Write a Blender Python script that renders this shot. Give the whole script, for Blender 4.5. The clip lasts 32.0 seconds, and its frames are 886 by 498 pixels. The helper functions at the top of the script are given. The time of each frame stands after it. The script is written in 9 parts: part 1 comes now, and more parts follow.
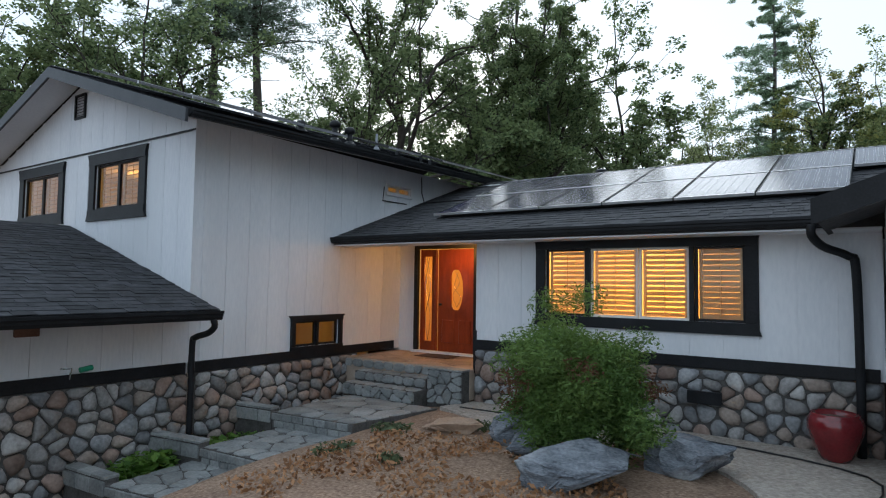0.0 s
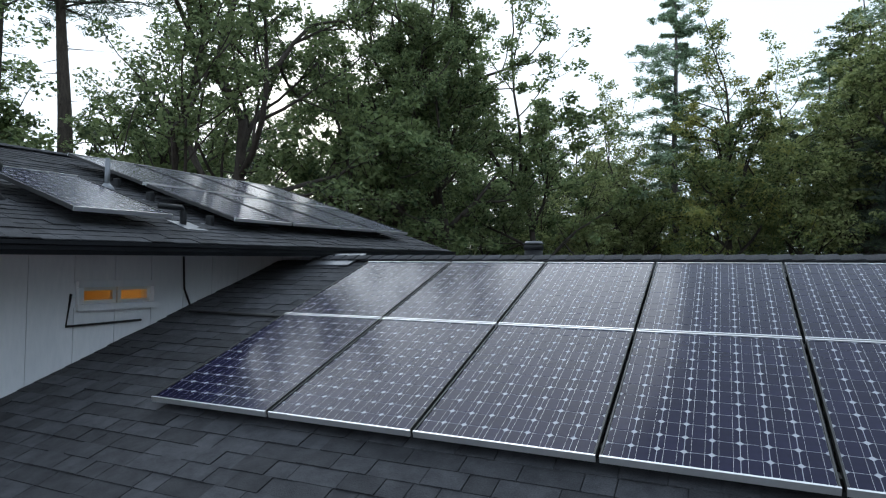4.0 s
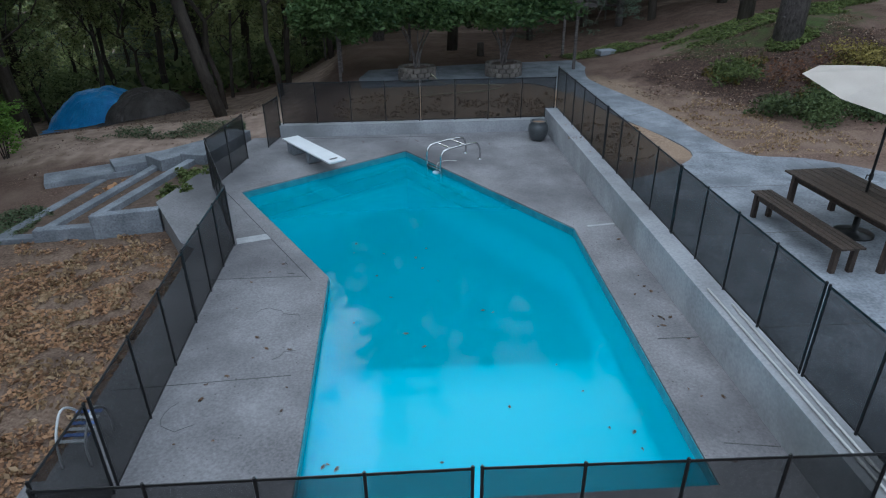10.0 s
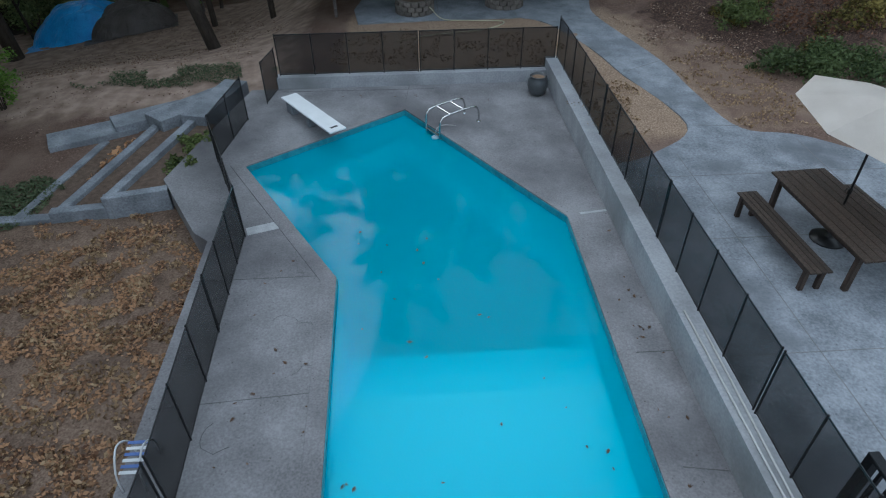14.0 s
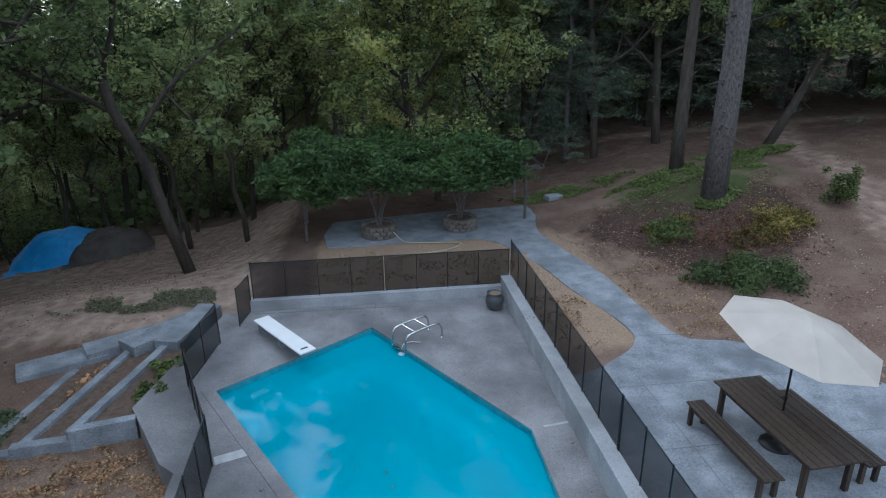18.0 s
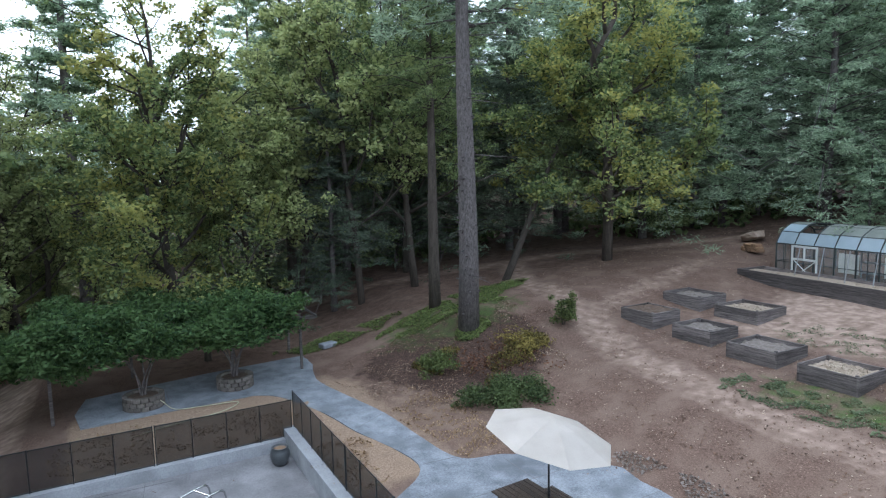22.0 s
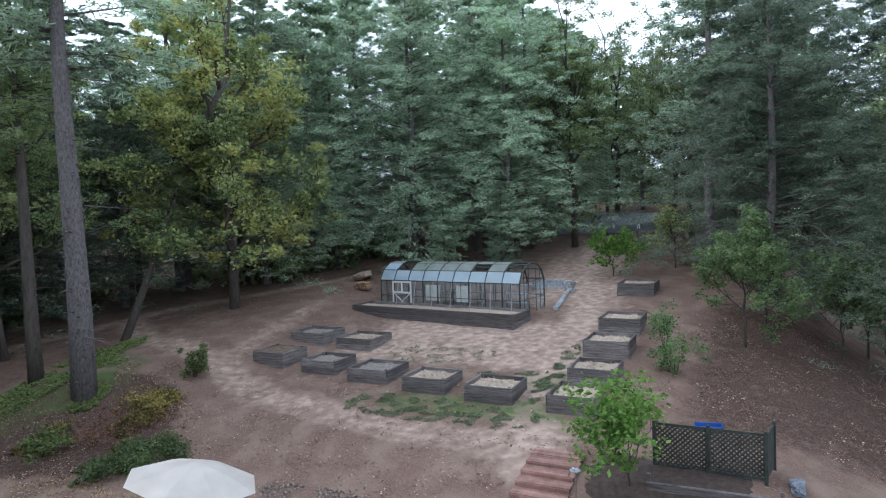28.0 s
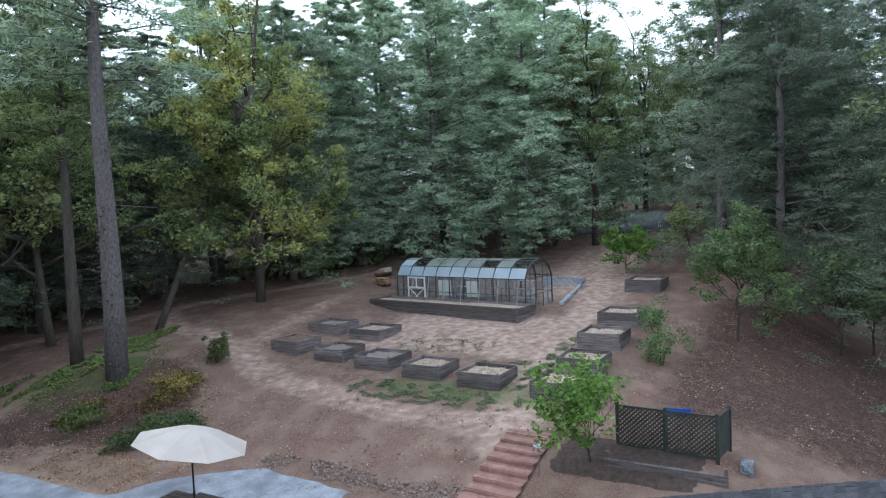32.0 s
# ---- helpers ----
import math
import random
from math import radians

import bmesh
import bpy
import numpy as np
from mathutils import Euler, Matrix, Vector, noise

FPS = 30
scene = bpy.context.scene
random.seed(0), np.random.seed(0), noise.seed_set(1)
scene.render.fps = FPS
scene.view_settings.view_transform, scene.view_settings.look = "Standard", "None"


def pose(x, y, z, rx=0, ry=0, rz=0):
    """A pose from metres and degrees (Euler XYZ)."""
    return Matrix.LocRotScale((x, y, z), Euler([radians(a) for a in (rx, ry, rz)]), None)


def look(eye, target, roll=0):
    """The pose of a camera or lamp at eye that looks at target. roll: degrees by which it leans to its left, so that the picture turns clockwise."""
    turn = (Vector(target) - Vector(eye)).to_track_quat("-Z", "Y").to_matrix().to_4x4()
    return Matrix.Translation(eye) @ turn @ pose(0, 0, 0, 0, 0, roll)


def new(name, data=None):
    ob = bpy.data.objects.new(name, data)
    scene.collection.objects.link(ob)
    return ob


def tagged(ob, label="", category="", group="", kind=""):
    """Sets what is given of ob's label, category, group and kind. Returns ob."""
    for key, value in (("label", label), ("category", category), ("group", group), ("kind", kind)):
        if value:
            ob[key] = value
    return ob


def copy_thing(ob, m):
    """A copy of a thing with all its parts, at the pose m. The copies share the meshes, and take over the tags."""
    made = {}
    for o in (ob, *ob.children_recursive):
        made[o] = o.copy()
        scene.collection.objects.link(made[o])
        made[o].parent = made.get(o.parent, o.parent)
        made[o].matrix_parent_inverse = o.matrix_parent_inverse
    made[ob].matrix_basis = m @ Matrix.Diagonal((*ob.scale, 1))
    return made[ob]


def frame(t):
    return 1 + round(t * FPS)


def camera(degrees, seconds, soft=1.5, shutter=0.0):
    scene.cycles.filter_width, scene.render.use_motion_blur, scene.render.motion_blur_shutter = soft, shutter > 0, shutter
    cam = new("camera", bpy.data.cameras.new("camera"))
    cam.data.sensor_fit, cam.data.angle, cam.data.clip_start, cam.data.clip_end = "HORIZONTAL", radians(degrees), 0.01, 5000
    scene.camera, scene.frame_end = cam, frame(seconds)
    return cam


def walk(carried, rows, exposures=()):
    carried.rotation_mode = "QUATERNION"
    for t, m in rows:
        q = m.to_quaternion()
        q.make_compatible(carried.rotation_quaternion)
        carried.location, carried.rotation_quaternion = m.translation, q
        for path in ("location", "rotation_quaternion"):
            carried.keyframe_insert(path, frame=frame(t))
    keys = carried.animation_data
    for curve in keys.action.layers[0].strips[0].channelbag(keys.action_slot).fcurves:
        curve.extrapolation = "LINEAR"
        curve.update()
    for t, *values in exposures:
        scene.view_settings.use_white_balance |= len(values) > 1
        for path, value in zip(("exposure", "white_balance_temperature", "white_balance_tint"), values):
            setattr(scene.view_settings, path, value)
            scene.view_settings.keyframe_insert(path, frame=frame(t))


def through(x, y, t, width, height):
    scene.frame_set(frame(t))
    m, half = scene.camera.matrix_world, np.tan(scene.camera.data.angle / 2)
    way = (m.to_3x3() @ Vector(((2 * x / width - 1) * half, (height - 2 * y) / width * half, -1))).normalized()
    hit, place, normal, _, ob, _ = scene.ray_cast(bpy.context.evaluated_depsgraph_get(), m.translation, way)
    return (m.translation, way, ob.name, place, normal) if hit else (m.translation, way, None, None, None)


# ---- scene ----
cam = camera(71.7, 32.0, soft=1.15)
PATH = [
    (0, (0.689, -0.282, 2.121), (-0.46, 1.352, 2.232), 0.8),
    (0.5, (0.197, 0.582, 2.409), (-0.932, 2.227, 2.535), 0.7),
    (1, (-0.207, 1.463, 2.753), (-1.336, 3.11, 2.872), 0.7),
    (1.5, (-0.597, 2.188, 3.087), (-1.714, 3.843, 3.201), 0.7),
    (2, (-0.929, 2.866, 3.374), (-2.038, 4.527, 3.482), 0.8),
    (2.5, (-1.215, 3.524, 3.629), (-2.278, 5.215, 3.731), 0.7),
    (4.5, (-2.415, 6.414, 4.569), (-3.165, 8.267, 4.635), 0.6),
    (5, (-2.673, 7.338, 4.836), (-3.329, 9.226, 4.897), 0.5),
    (5.5, (-2.915, 8.295, 5.061), (-3.429, 10.227, 5.115), 0.5),
    (6, (-3.106, 9.341, 5.218), (-3.497, 11.302, 5.227), 0.3),
    (6.5, (-3.281, 10.476, 5.218), (-3.565, 12.456, 5.186), -0.4),
    (7, (-3.501, 11.693, 5.236), (-3.76, 13.673, 5.122), -0.6),
    (7.5, (-3.697, 12.853, 5.191), (-3.936, 14.827, 4.967), -0.5),
    (8, (-3.812, 14.052, 5.221), (-3.975, 16.016, 4.88), -0.6),
    (8.5, (-3.857, 15.223, 5.234), (-3.879, 17.17, 4.778), -0.8),
    (9, (-3.814, 16.267, 5.248), (-3.751, 18.179, 4.665), -0.7),
    (9.5, (-3.766, 17.196, 5.281), (-3.679, 19.053, 4.543), -0.7),
    (10, (-3.712, 17.964, 5.304), (-3.619, 19.748, 4.405), -0.7),
    (10.5, (-3.676, 18.566, 5.384), (-3.582, 20.251, 4.312), -0.7),
    (11, (-3.671, 18.694, 5.585), (-3.584, 20.264, 4.349), -0.7),
    (11.5, (-3.675, 18.629, 5.863), (-3.592, 20.136, 4.55), -0.7),
    (12, (-3.664, 18.573, 6.201), (-3.583, 20.085, 4.894), -0.7),
    (12.5, (-3.662, 18.602, 6.507), (-3.583, 20.125, 5.213), -0.8),
    (13, (-3.677, 18.607, 6.835), (-3.596, 20.143, 5.557), -0.7),
    (13.5, (-3.697, 18.574, 7.156), (-3.614, 20.124, 5.895), -0.6),
    (14, (-3.701, 18.554, 7.501), (-3.615, 20.124, 6.265), -0.6),
    (14.5, (-3.703, 18.546, 7.73), (-3.606, 20.17, 6.568), -0.6),
    (15, (-3.695, 18.537, 7.916), (-3.587, 20.215, 6.832), -0.6),
    (15.5, (-3.693, 18.53, 8.058), (-3.574, 20.257, 7.056), -0.5),
    (17.5, (-3.728, 18.239, 8.278), (-3.543, 20.09, 7.544), -0.6),
    (18, (-3.755, 18.09, 8.287), (-3.522, 19.956, 7.606), -0.7),
    (18.5, (-3.772, 17.967, 8.291), (-3.479, 19.843, 7.663), -0.8),
    (19, (-3.841, 17.835, 8.335), (-3.474, 19.715, 7.758), -0.8),
    (19.5, (-3.9, 17.702, 8.372), (-3.464, 19.584, 7.852), -0.8),
    (20, (-3.942, 17.584, 8.394), (-3.428, 19.462, 7.936), -0.9),
    (20.5, (-3.996, 17.467, 8.396), (-3.366, 19.323, 7.998), -1.0),
    (21, (-4.075, 17.345, 8.408), (-3.324, 19.167, 8.072), -1.1),
    (21.5, (-4.137, 17.244, 8.43), (-3.278, 19.028, 8.15), -1.1),
    (22, (-4.23, 17.086, 8.459), (-3.264, 18.824, 8.238), -1.3),
    (22.5, (-4.272, 16.977, 8.445), (-3.187, 18.648, 8.275), -1.5),
    (23, (-4.354, 16.879, 8.447), (-3.139, 18.461, 8.311), -1.6),
    (23.5, (-4.412, 16.82, 8.419), (-3.083, 18.311, 8.306), -1.6),
    (24, (-4.506, 16.706, 8.443), (-3.076, 18.101, 8.346), -1.8),
    (24.5, (-4.574, 16.644, 8.455), (-3.055, 17.941, 8.37), -1.9),
    (25, (-4.671, 16.536, 8.484), (-3.079, 17.744, 8.399), -2.0),
    (25.5, (-4.734, 16.473, 8.462), (-3.085, 17.601, 8.375), -2.1),
    (26, (-4.822, 16.407, 8.475), (-3.119, 17.452, 8.385), -2.1),
    (26.5, (-4.898, 16.343, 8.481), (-3.151, 17.312, 8.387), -2.2),
    (28.5, (-5.574, 16.04, 8.469), (-3.787, 16.934, 8.369), -2.3),
    (29, (-5.775, 15.905, 8.453), (-3.993, 16.808, 8.354), -2.3),
    (29.5, (-5.886, 15.707, 8.43), (-4.11, 16.622, 8.334), -2.4),
    (30, (-5.96, 15.488, 8.423), (-4.191, 16.416, 8.328), -2.4),
    (30.5, (-6.005, 15.213, 8.433), (-4.25, 16.167, 8.338), -2.4),
    (31, (-5.98, 14.85, 8.422), (-4.241, 15.834, 8.328), -2.4),
    (31.5, (-5.935, 14.383, 8.366), (-4.206, 15.384, 8.274), -2.4),
    (32, (-5.864, 13.818, 8.316), (-4.145, 14.837, 8.221), -2.4),
]
walk(cam, [(t, look(eye, target, roll)) for t, eye, target, roll in PATH], [(0, 0.65, 5850, 5), (2.5, 0.48, 5850, 5), (5, 1.1, 5850, 7), (6, 1.4, 5850, 8), (8, 1.68, 5750, 9), (9.5, 1.3, 5750, 8), (11, 0.95, 5750, 5), (14, 0.95, 5750, 5), (18, 1.25, 5600, 8), (22, 1.7, 5750, 9), (26, 1.6, 5700, 10), (32, 1.6, 5700, 10)])

# ---- world and light ----
world = bpy.data.worlds.new("dusk_sky")
scene.world = world
world.use_nodes = True
wn = world.node_tree
sky = wn.nodes.new("ShaderNodeTexSky")
sky.sky_type, sky.sun_disc = "NISHITA", False
sky.sun_elevation, sky.sun_rotation = radians(14), radians(-35)
sky.air_density, sky.dust_density, sky.ozone_density = 1.0, 3.0, 1.0
veil = wn.nodes.new("ShaderNodeMix")          # thin even overcast over the evening sky
veil.data_type = "RGBA"
veil.inputs[0].default_value = 0.92
veil.inputs[7].default_value = (5.45, 5.95, 6.5, 1)
wn.links.new(sky.outputs[0], veil.inputs[6])
wn.links.new(veil.outputs[2], wn.nodes["Background"].inputs[0])
wn.nodes["Background"].inputs[1].default_value = 0.12

sun = new("sun", bpy.data.lights.new("sun", "SUN"))
sun.data.energy, sun.data.angle, sun.data.color = 0.5, radians(40), (1.0, 0.97, 0.93)
sun.matrix_world = look((-20, 35, 30), (0, 0, 0))


# ---- mesh helpers ----
def bm_new():
    return bmesh.new()


def box(bm, c, s, m=None, bev=0.0):
    """A box of size s round c, turned by m about c, with its edges cut by bev."""
    made = bmesh.ops.create_cube(bm, size=1.0)["verts"]
    t = Matrix.Translation(c) @ (m.to_4x4() if m else Matrix()) @ Matrix.Diagonal((*s, 1))
    bmesh.ops.transform(bm, matrix=t, verts=made)
    if bev:
        edges = list({e for v in made for e in v.link_edges})
        bmesh.ops.bevel(bm, geom=edges, offset=bev, segments=1, affect="EDGES")
    return bm


def rod(bm, a, b, r, r2=None, seg=8):
    a, b = Vector(a), Vector(b)
    d = b - a
    m = Matrix.Translation((a + b) / 2) @ d.to_track_quat("Z", "Y").to_matrix().to_4x4()
    bmesh.ops.create_cone(bm, cap_ends=True, segments=seg, radius1=r, radius2=r if r2 is None else r2, depth=d.length, matrix=m)
    return bm


def tube(bm, pts, r, seg=6, r_end=None):
    """A round pipe along pts."""
    pts = [Vector(p) for p in pts]
    rings = []
    for i, p in enumerate(pts):
        d = (pts[min(i + 1, len(pts) - 1)] - pts[max(i - 1, 0)]).normalized()
        side = d.cross(Vector((0.13, 0.31, 1))).normalized()
        up = side.cross(d)
        rr = r if r_end is None else r + (r_end - r) * i / (len(pts) - 1)
        rings.append([bm.verts.new(p + (side * math.cos(k * math.tau / seg) + up * math.sin(k * math.tau / seg)) * rr) for k in range(seg)])
    for a, b in zip(rings, rings[1:]):
        for k in range(seg):
            bm.faces.new((a[k], a[(k + 1) % seg], b[(k + 1) % seg], b[k]))
    bm.faces.new(rings[0][::-1])
    bm.faces.new(rings[-1])
    return bm


def slab(bm, poly, z0, z1):
    """An upright prism over the outline poly."""
    lo = [bm.verts.new((x, y, z0)) for x, y in poly]
    hi = [bm.verts.new((x, y, z1)) for x, y in poly]
    n = len(poly)
    bm.faces.new(hi)
    bm.faces.new(lo[::-1])
    for i in range(n):
        bm.faces.new((lo[i], lo[(i + 1) % n], hi[(i + 1) % n], hi[i]))
    bmesh.ops.recalc_face_normals(bm, faces=bm.faces)
    return bm


def lathe(bm, profile, seg=20, c=(0, 0, 0)):
    """A turned body from (radius, height) pairs."""
    rings = []
    for r, z in profile:
        rings.append([bm.verts.new((c[0] + r * math.cos(k * math.tau / seg), c[1] + r * math.sin(k * math.tau / seg), c[2] + z)) for k in range(seg)])
    for a, b in zip(rings, rings[1:]):
        for k in range(seg):
            bm.faces.new((a[k], a[(k + 1) % seg], b[(k + 1) % seg], b[k]))
    bm.faces.new(rings[0][::-1])
    bm.faces.new(rings[-1])
    return bm


def mesh_of(bm, name, material, smooth=False):
    me = bpy.data.meshes.new(name)
    bm.to_mesh(me)
    bm.free()
    me.materials.append(material)
    if smooth:
        me.shade_smooth()
    return me


def solid(name, bm, material, label="", category="", kind="", group="", smooth=False):
    return tagged(new(name, mesh_of(bm, name, material, smooth)), label, category, group, kind)


def part(name, bm, material, parent, label="", smooth=False):
    ob = new(name, mesh_of(bm, name, material, smooth))
    ob.parent = parent
    return tagged(ob, label)


def piece(name, me, parent, m):
    """One more object on a shared mesh, under its parent."""
    ob = new(name, me)
    ob.parent = parent
    ob.matrix_basis = m
    return ob


def thing(name, m, label, category, group="", kind=""):
    ob = new(name)
    ob.matrix_basis = m
    ob.empty_display_size = 0.2
    return tagged(ob, label, category, group, kind)


# ---- materials ----
def mat(name, c1, c2, rough=0.8, scale=4.0, fine=40.0, bump=0.3, metal=0.0, dirt=None, stretch=(1, 1, 1), vary=0.0, spec=0.4, world_coords=False, fleck=None):
    """A surface that wanders between two colours at two scales, with relief; dirt adds a third in patches; vary shifts it object by object."""
    ma = bpy.data.materials.new(name)
    ma.use_nodes = True
    nt = ma.node_tree
    n, l = nt.nodes, nt.links
    bs = n["Principled BSDF"]
    bs.inputs["Roughness"].default_value = rough
    bs.inputs["Metallic"].default_value = metal
    bs.inputs["Specular IOR Level"].default_value = spec
    tc = n.new("ShaderNodeNewGeometry" if world_coords else "ShaderNodeTexCoord")
    mp = n.new("ShaderNodeMapping")
    mp.inputs["Scale"].default_value = stretch
    l.new(tc.outputs["Position" if world_coords else "Object"], mp.inputs[0])
    big = n.new("ShaderNodeTexNoise")
    big.inputs["Scale"].default_value, big.inputs["Detail"].default_value = scale, 5
    small = n.new("ShaderNodeTexNoise")
    small.inputs["Scale"].default_value, small.inputs["Detail"].default_value = fine, 6
    l.new(mp.outputs[0], big.inputs["Vector"])
    l.new(mp.outputs[0], small.inputs["Vector"])
    add = n.new("ShaderNodeMath")
    add.operation = "MULTIPLY_ADD"
    add.inputs[1].default_value = 0.55
    l.new(big.outputs["Fac"], add.inputs[0])
    mul = n.new("ShaderNodeMath")
    mul.operation = "MULTIPLY"
    mul.inputs[1].default_value = 0.45
    l.new(small.outputs["Fac"], mul.inputs[0])
    l.new(mul.outputs[0], add.inputs[2])
    ramp = n.new("ShaderNodeValToRGB")
    ramp.color_ramp.elements[0].position, ramp.color_ramp.elements[1].position = 0.34, 0.66
    ramp.color_ramp.elements[0].color, ramp.color_ramp.elements[1].color = (*c1, 1), (*c2, 1)
    l.new(add.outputs[0], ramp.inputs[0])
    out = ramp.outputs[0]
    if dirt:
        dn = n.new("ShaderNodeTexNoise")
        dn.inputs["Scale"].default_value, dn.inputs["Detail"].default_value = scale * 0.37, 8
        l.new(mp.outputs[0], dn.inputs["Vector"])
        dr = n.new("ShaderNodeValToRGB")
        dr.color_ramp.elements[0].position, dr.color_ramp.elements[1].position = 0.5, 0.72
        l.new(dn.outputs["Fac"], dr.inputs[0])
        mx = n.new("ShaderNodeMix")
        mx.data_type = "RGBA"
        l.new(dr.outputs[0], mx.inputs[0])
        l.new(out, mx.inputs[6])
        mx.inputs[7].default_value = (*dirt, 1)
        out = mx.outputs[2]
    if fleck:        # leaf marks and chips: scattered small dark specks, thicker in some patches
        vo = n.new("ShaderNodeTexVoronoi")
        vo.inputs["Scale"].default_value = 9.0
        l.new(mp.outputs[0], vo.inputs["Vector"])
        fm = n.new("ShaderNodeMath")
        fm.operation = "MULTIPLY_ADD"
        fm.inputs[1].default_value = 0.5
        l.new(small.outputs["Fac"], fm.inputs[0])
        l.new(vo.outputs["Distance"], fm.inputs[2])
        fs = n.new("ShaderNodeMath")
        fs.operation = "SUBTRACT"
        fs.inputs[1].default_value = 0.275
        l.new(fm.outputs[0], fs.inputs[0])
        fr = n.new("ShaderNodeValToRGB")
        fr.color_ramp.elements[0].position, fr.color_ramp.elements[1].position = 0.02, 0.05
        fr.color_ramp.elements[0].color, fr.color_ramp.elements[1].color = (0.6, 0.6, 0.6, 1), (0, 0, 0, 1)
        l.new(fs.outputs[0], fr.inputs[0])
        fx = n.new("ShaderNodeMix")
        fx.data_type = "RGBA"
        l.new(fr.outputs[0], fx.inputs[0])
        l.new(out, fx.inputs[6])
        fx.inputs[7].default_value = (*fleck, 1)
        out = fx.outputs[2]
    if vary:
        oi = n.new("ShaderNodeObjectInfo")
        mr = n.new("ShaderNodeMapRange")
        mr.inputs[3].default_value, mr.inputs[4].default_value = 1 - vary, 1 + vary
        l.new(oi.outputs["Random"], mr.inputs[0])
        hs = n.new("ShaderNodeHueSaturation")
        l.new(mr.outputs[0], hs.inputs["Value"])
        l.new(out, hs.inputs["Color"])
        out = hs.outputs[0]
    l.new(out, bs.inputs["Base Color"])
    if bump:
        bp = n.new("ShaderNodeBump")
        bp.inputs["Strength"].default_value, bp.inputs["Distance"].default_value = bump, 0.02
        l.new(add.outputs[0], bp.inputs["Height"])
        l.new(bp.outputs[0], bs.inputs["Normal"])
    return ma


def leaf_mat(name, dark, light, through=0.35, turn=None):
    """Leaves: each clump its own shade, with some light passing through."""
    ma = bpy.data.materials.new(name)
    ma.use_nodes = True
    nt = ma.node_tree
    n, l = nt.nodes, nt.links
    bs = n["Principled BSDF"]
    bs.inputs["Roughness"].default_value = 0.6
    bs.inputs["Specular IOR Level"].default_value = 0.25
    ge = n.new("ShaderNodeNewGeometry")
    noi = n.new("ShaderNodeTexNoise")
    noi.inputs["Scale"].default_value, noi.inputs["Detail"].default_value = 0.45, 3
    l.new(ge.outputs["Position"], noi.inputs["Vector"])
    mixv = n.new("ShaderNodeMath")
    mixv.operation = "MULTIPLY_ADD"
    mixv.inputs[1].default_value = 0.75
    l.new(ge.outputs["Random Per Island"], mixv.inputs[0])
    l.new(noi.outputs["Fac"], mixv.inputs[2])
    ramp = n.new("ShaderNodeValToRGB")
    ramp.color_ramp.elements[0].position, ramp.color_ramp.elements[1].position = 0.45, 1.0
    ramp.color_ramp.elements[0].color, ramp.color_ramp.elements[1].color = (*dark, 1), (*light, 1)
    l.new(mixv.outputs[0], ramp.inputs[0])
    oi = n.new("ShaderNodeObjectInfo")
    mr = n.new("ShaderNodeMapRange")
    mr.inputs[3].default_value, mr.inputs[4].default_value = 0.75, 1.25
    l.new(oi.outputs["Random"], mr.inputs[0])
    hs = n.new("ShaderNodeHueSaturation")
    l.new(mr.outputs[0], hs.inputs["Value"])
    l.new(ramp.outputs[0], hs.inputs["Color"])
    if turn:                     # some boughs have begun to turn
        big = n.new("ShaderNodeTexNoise")
        big.inputs["Scale"].default_value, big.inputs["Detail"].default_value = 0.22, 2
        l.new(ge.outputs["Position"], big.inputs["Vector"])
        add = n.new("ShaderNodeMath")
        add.operation = "MULTIPLY_ADD"
        add.inputs[1].default_value = 0.34
        l.new(ge.outputs["Random Per Island"], add.inputs[0])
        l.new(big.outputs["Fac"], add.inputs[2])
        pick = n.new("ShaderNodeMapRange")
        pick.inputs[1].default_value, pick.inputs[2].default_value = 0.62, 0.82
        l.new(add.outputs[0], pick.inputs[0])
        blend = n.new("ShaderNodeMix")
        blend.data_type = "RGBA"
        blend.inputs[7].default_value = (*turn, 1)
        l.new(pick.outputs[0], blend.inputs[0])
        l.new(ramp.outputs[0], blend.inputs[6])
        l.new(blend.outputs[2], hs.inputs["Color"])
    l.new(hs.outputs[0], bs.inputs["Base Color"])
    tr = n.new("ShaderNodeBsdfTranslucent")
    l.new(hs.outputs[0], tr.inputs["Color"])
    mx = n.new("ShaderNodeMixShader")
    mx.inputs[0].default_value = through
    l.new(bs.outputs[0], mx.inputs[1])
    l.new(tr.outputs[0], mx.inputs[2])
    l.new(mx.outputs[0], n["Material Output"].inputs[0])
    return ma


def plain(name, c, rough=0.5, metal=0.0, emit=None, power=0.0):
    ma = mat(name, tuple(v * 0.9 for v in c), c, rough, 3.0, 60.0, 0.05, metal)
    if emit:
        bs = ma.node_tree.nodes["Principled BSDF"]
        bs.inputs["Emission Color"].default_value = (*emit, 1)
        bs.inputs["Emission Strength"].default_value = power
    return ma


def see_through(name, c, clear, rough=0.6):
    """A mesh weave or a pane: part clear, part surface."""
    ma = bpy.data.materials.new(name)
    ma.use_nodes = True
    nt = ma.node_tree
    n, l = nt.nodes, nt.links
    bs = n["Principled BSDF"]
    bs.inputs["Base Color"].default_value = (*c, 1)
    bs.inputs["Roughness"].default_value = rough
    tr = n.new("ShaderNodeBsdfTransparent")
    mx = n.new("ShaderNodeMixShader")
    mx.inputs[0].default_value = clear
    l.new(bs.outputs[0], mx.inputs[1])
    l.new(tr.outputs[0], mx.inputs[2])
    l.new(mx.outputs[0], n["Material Output"].inputs[0])
    return ma


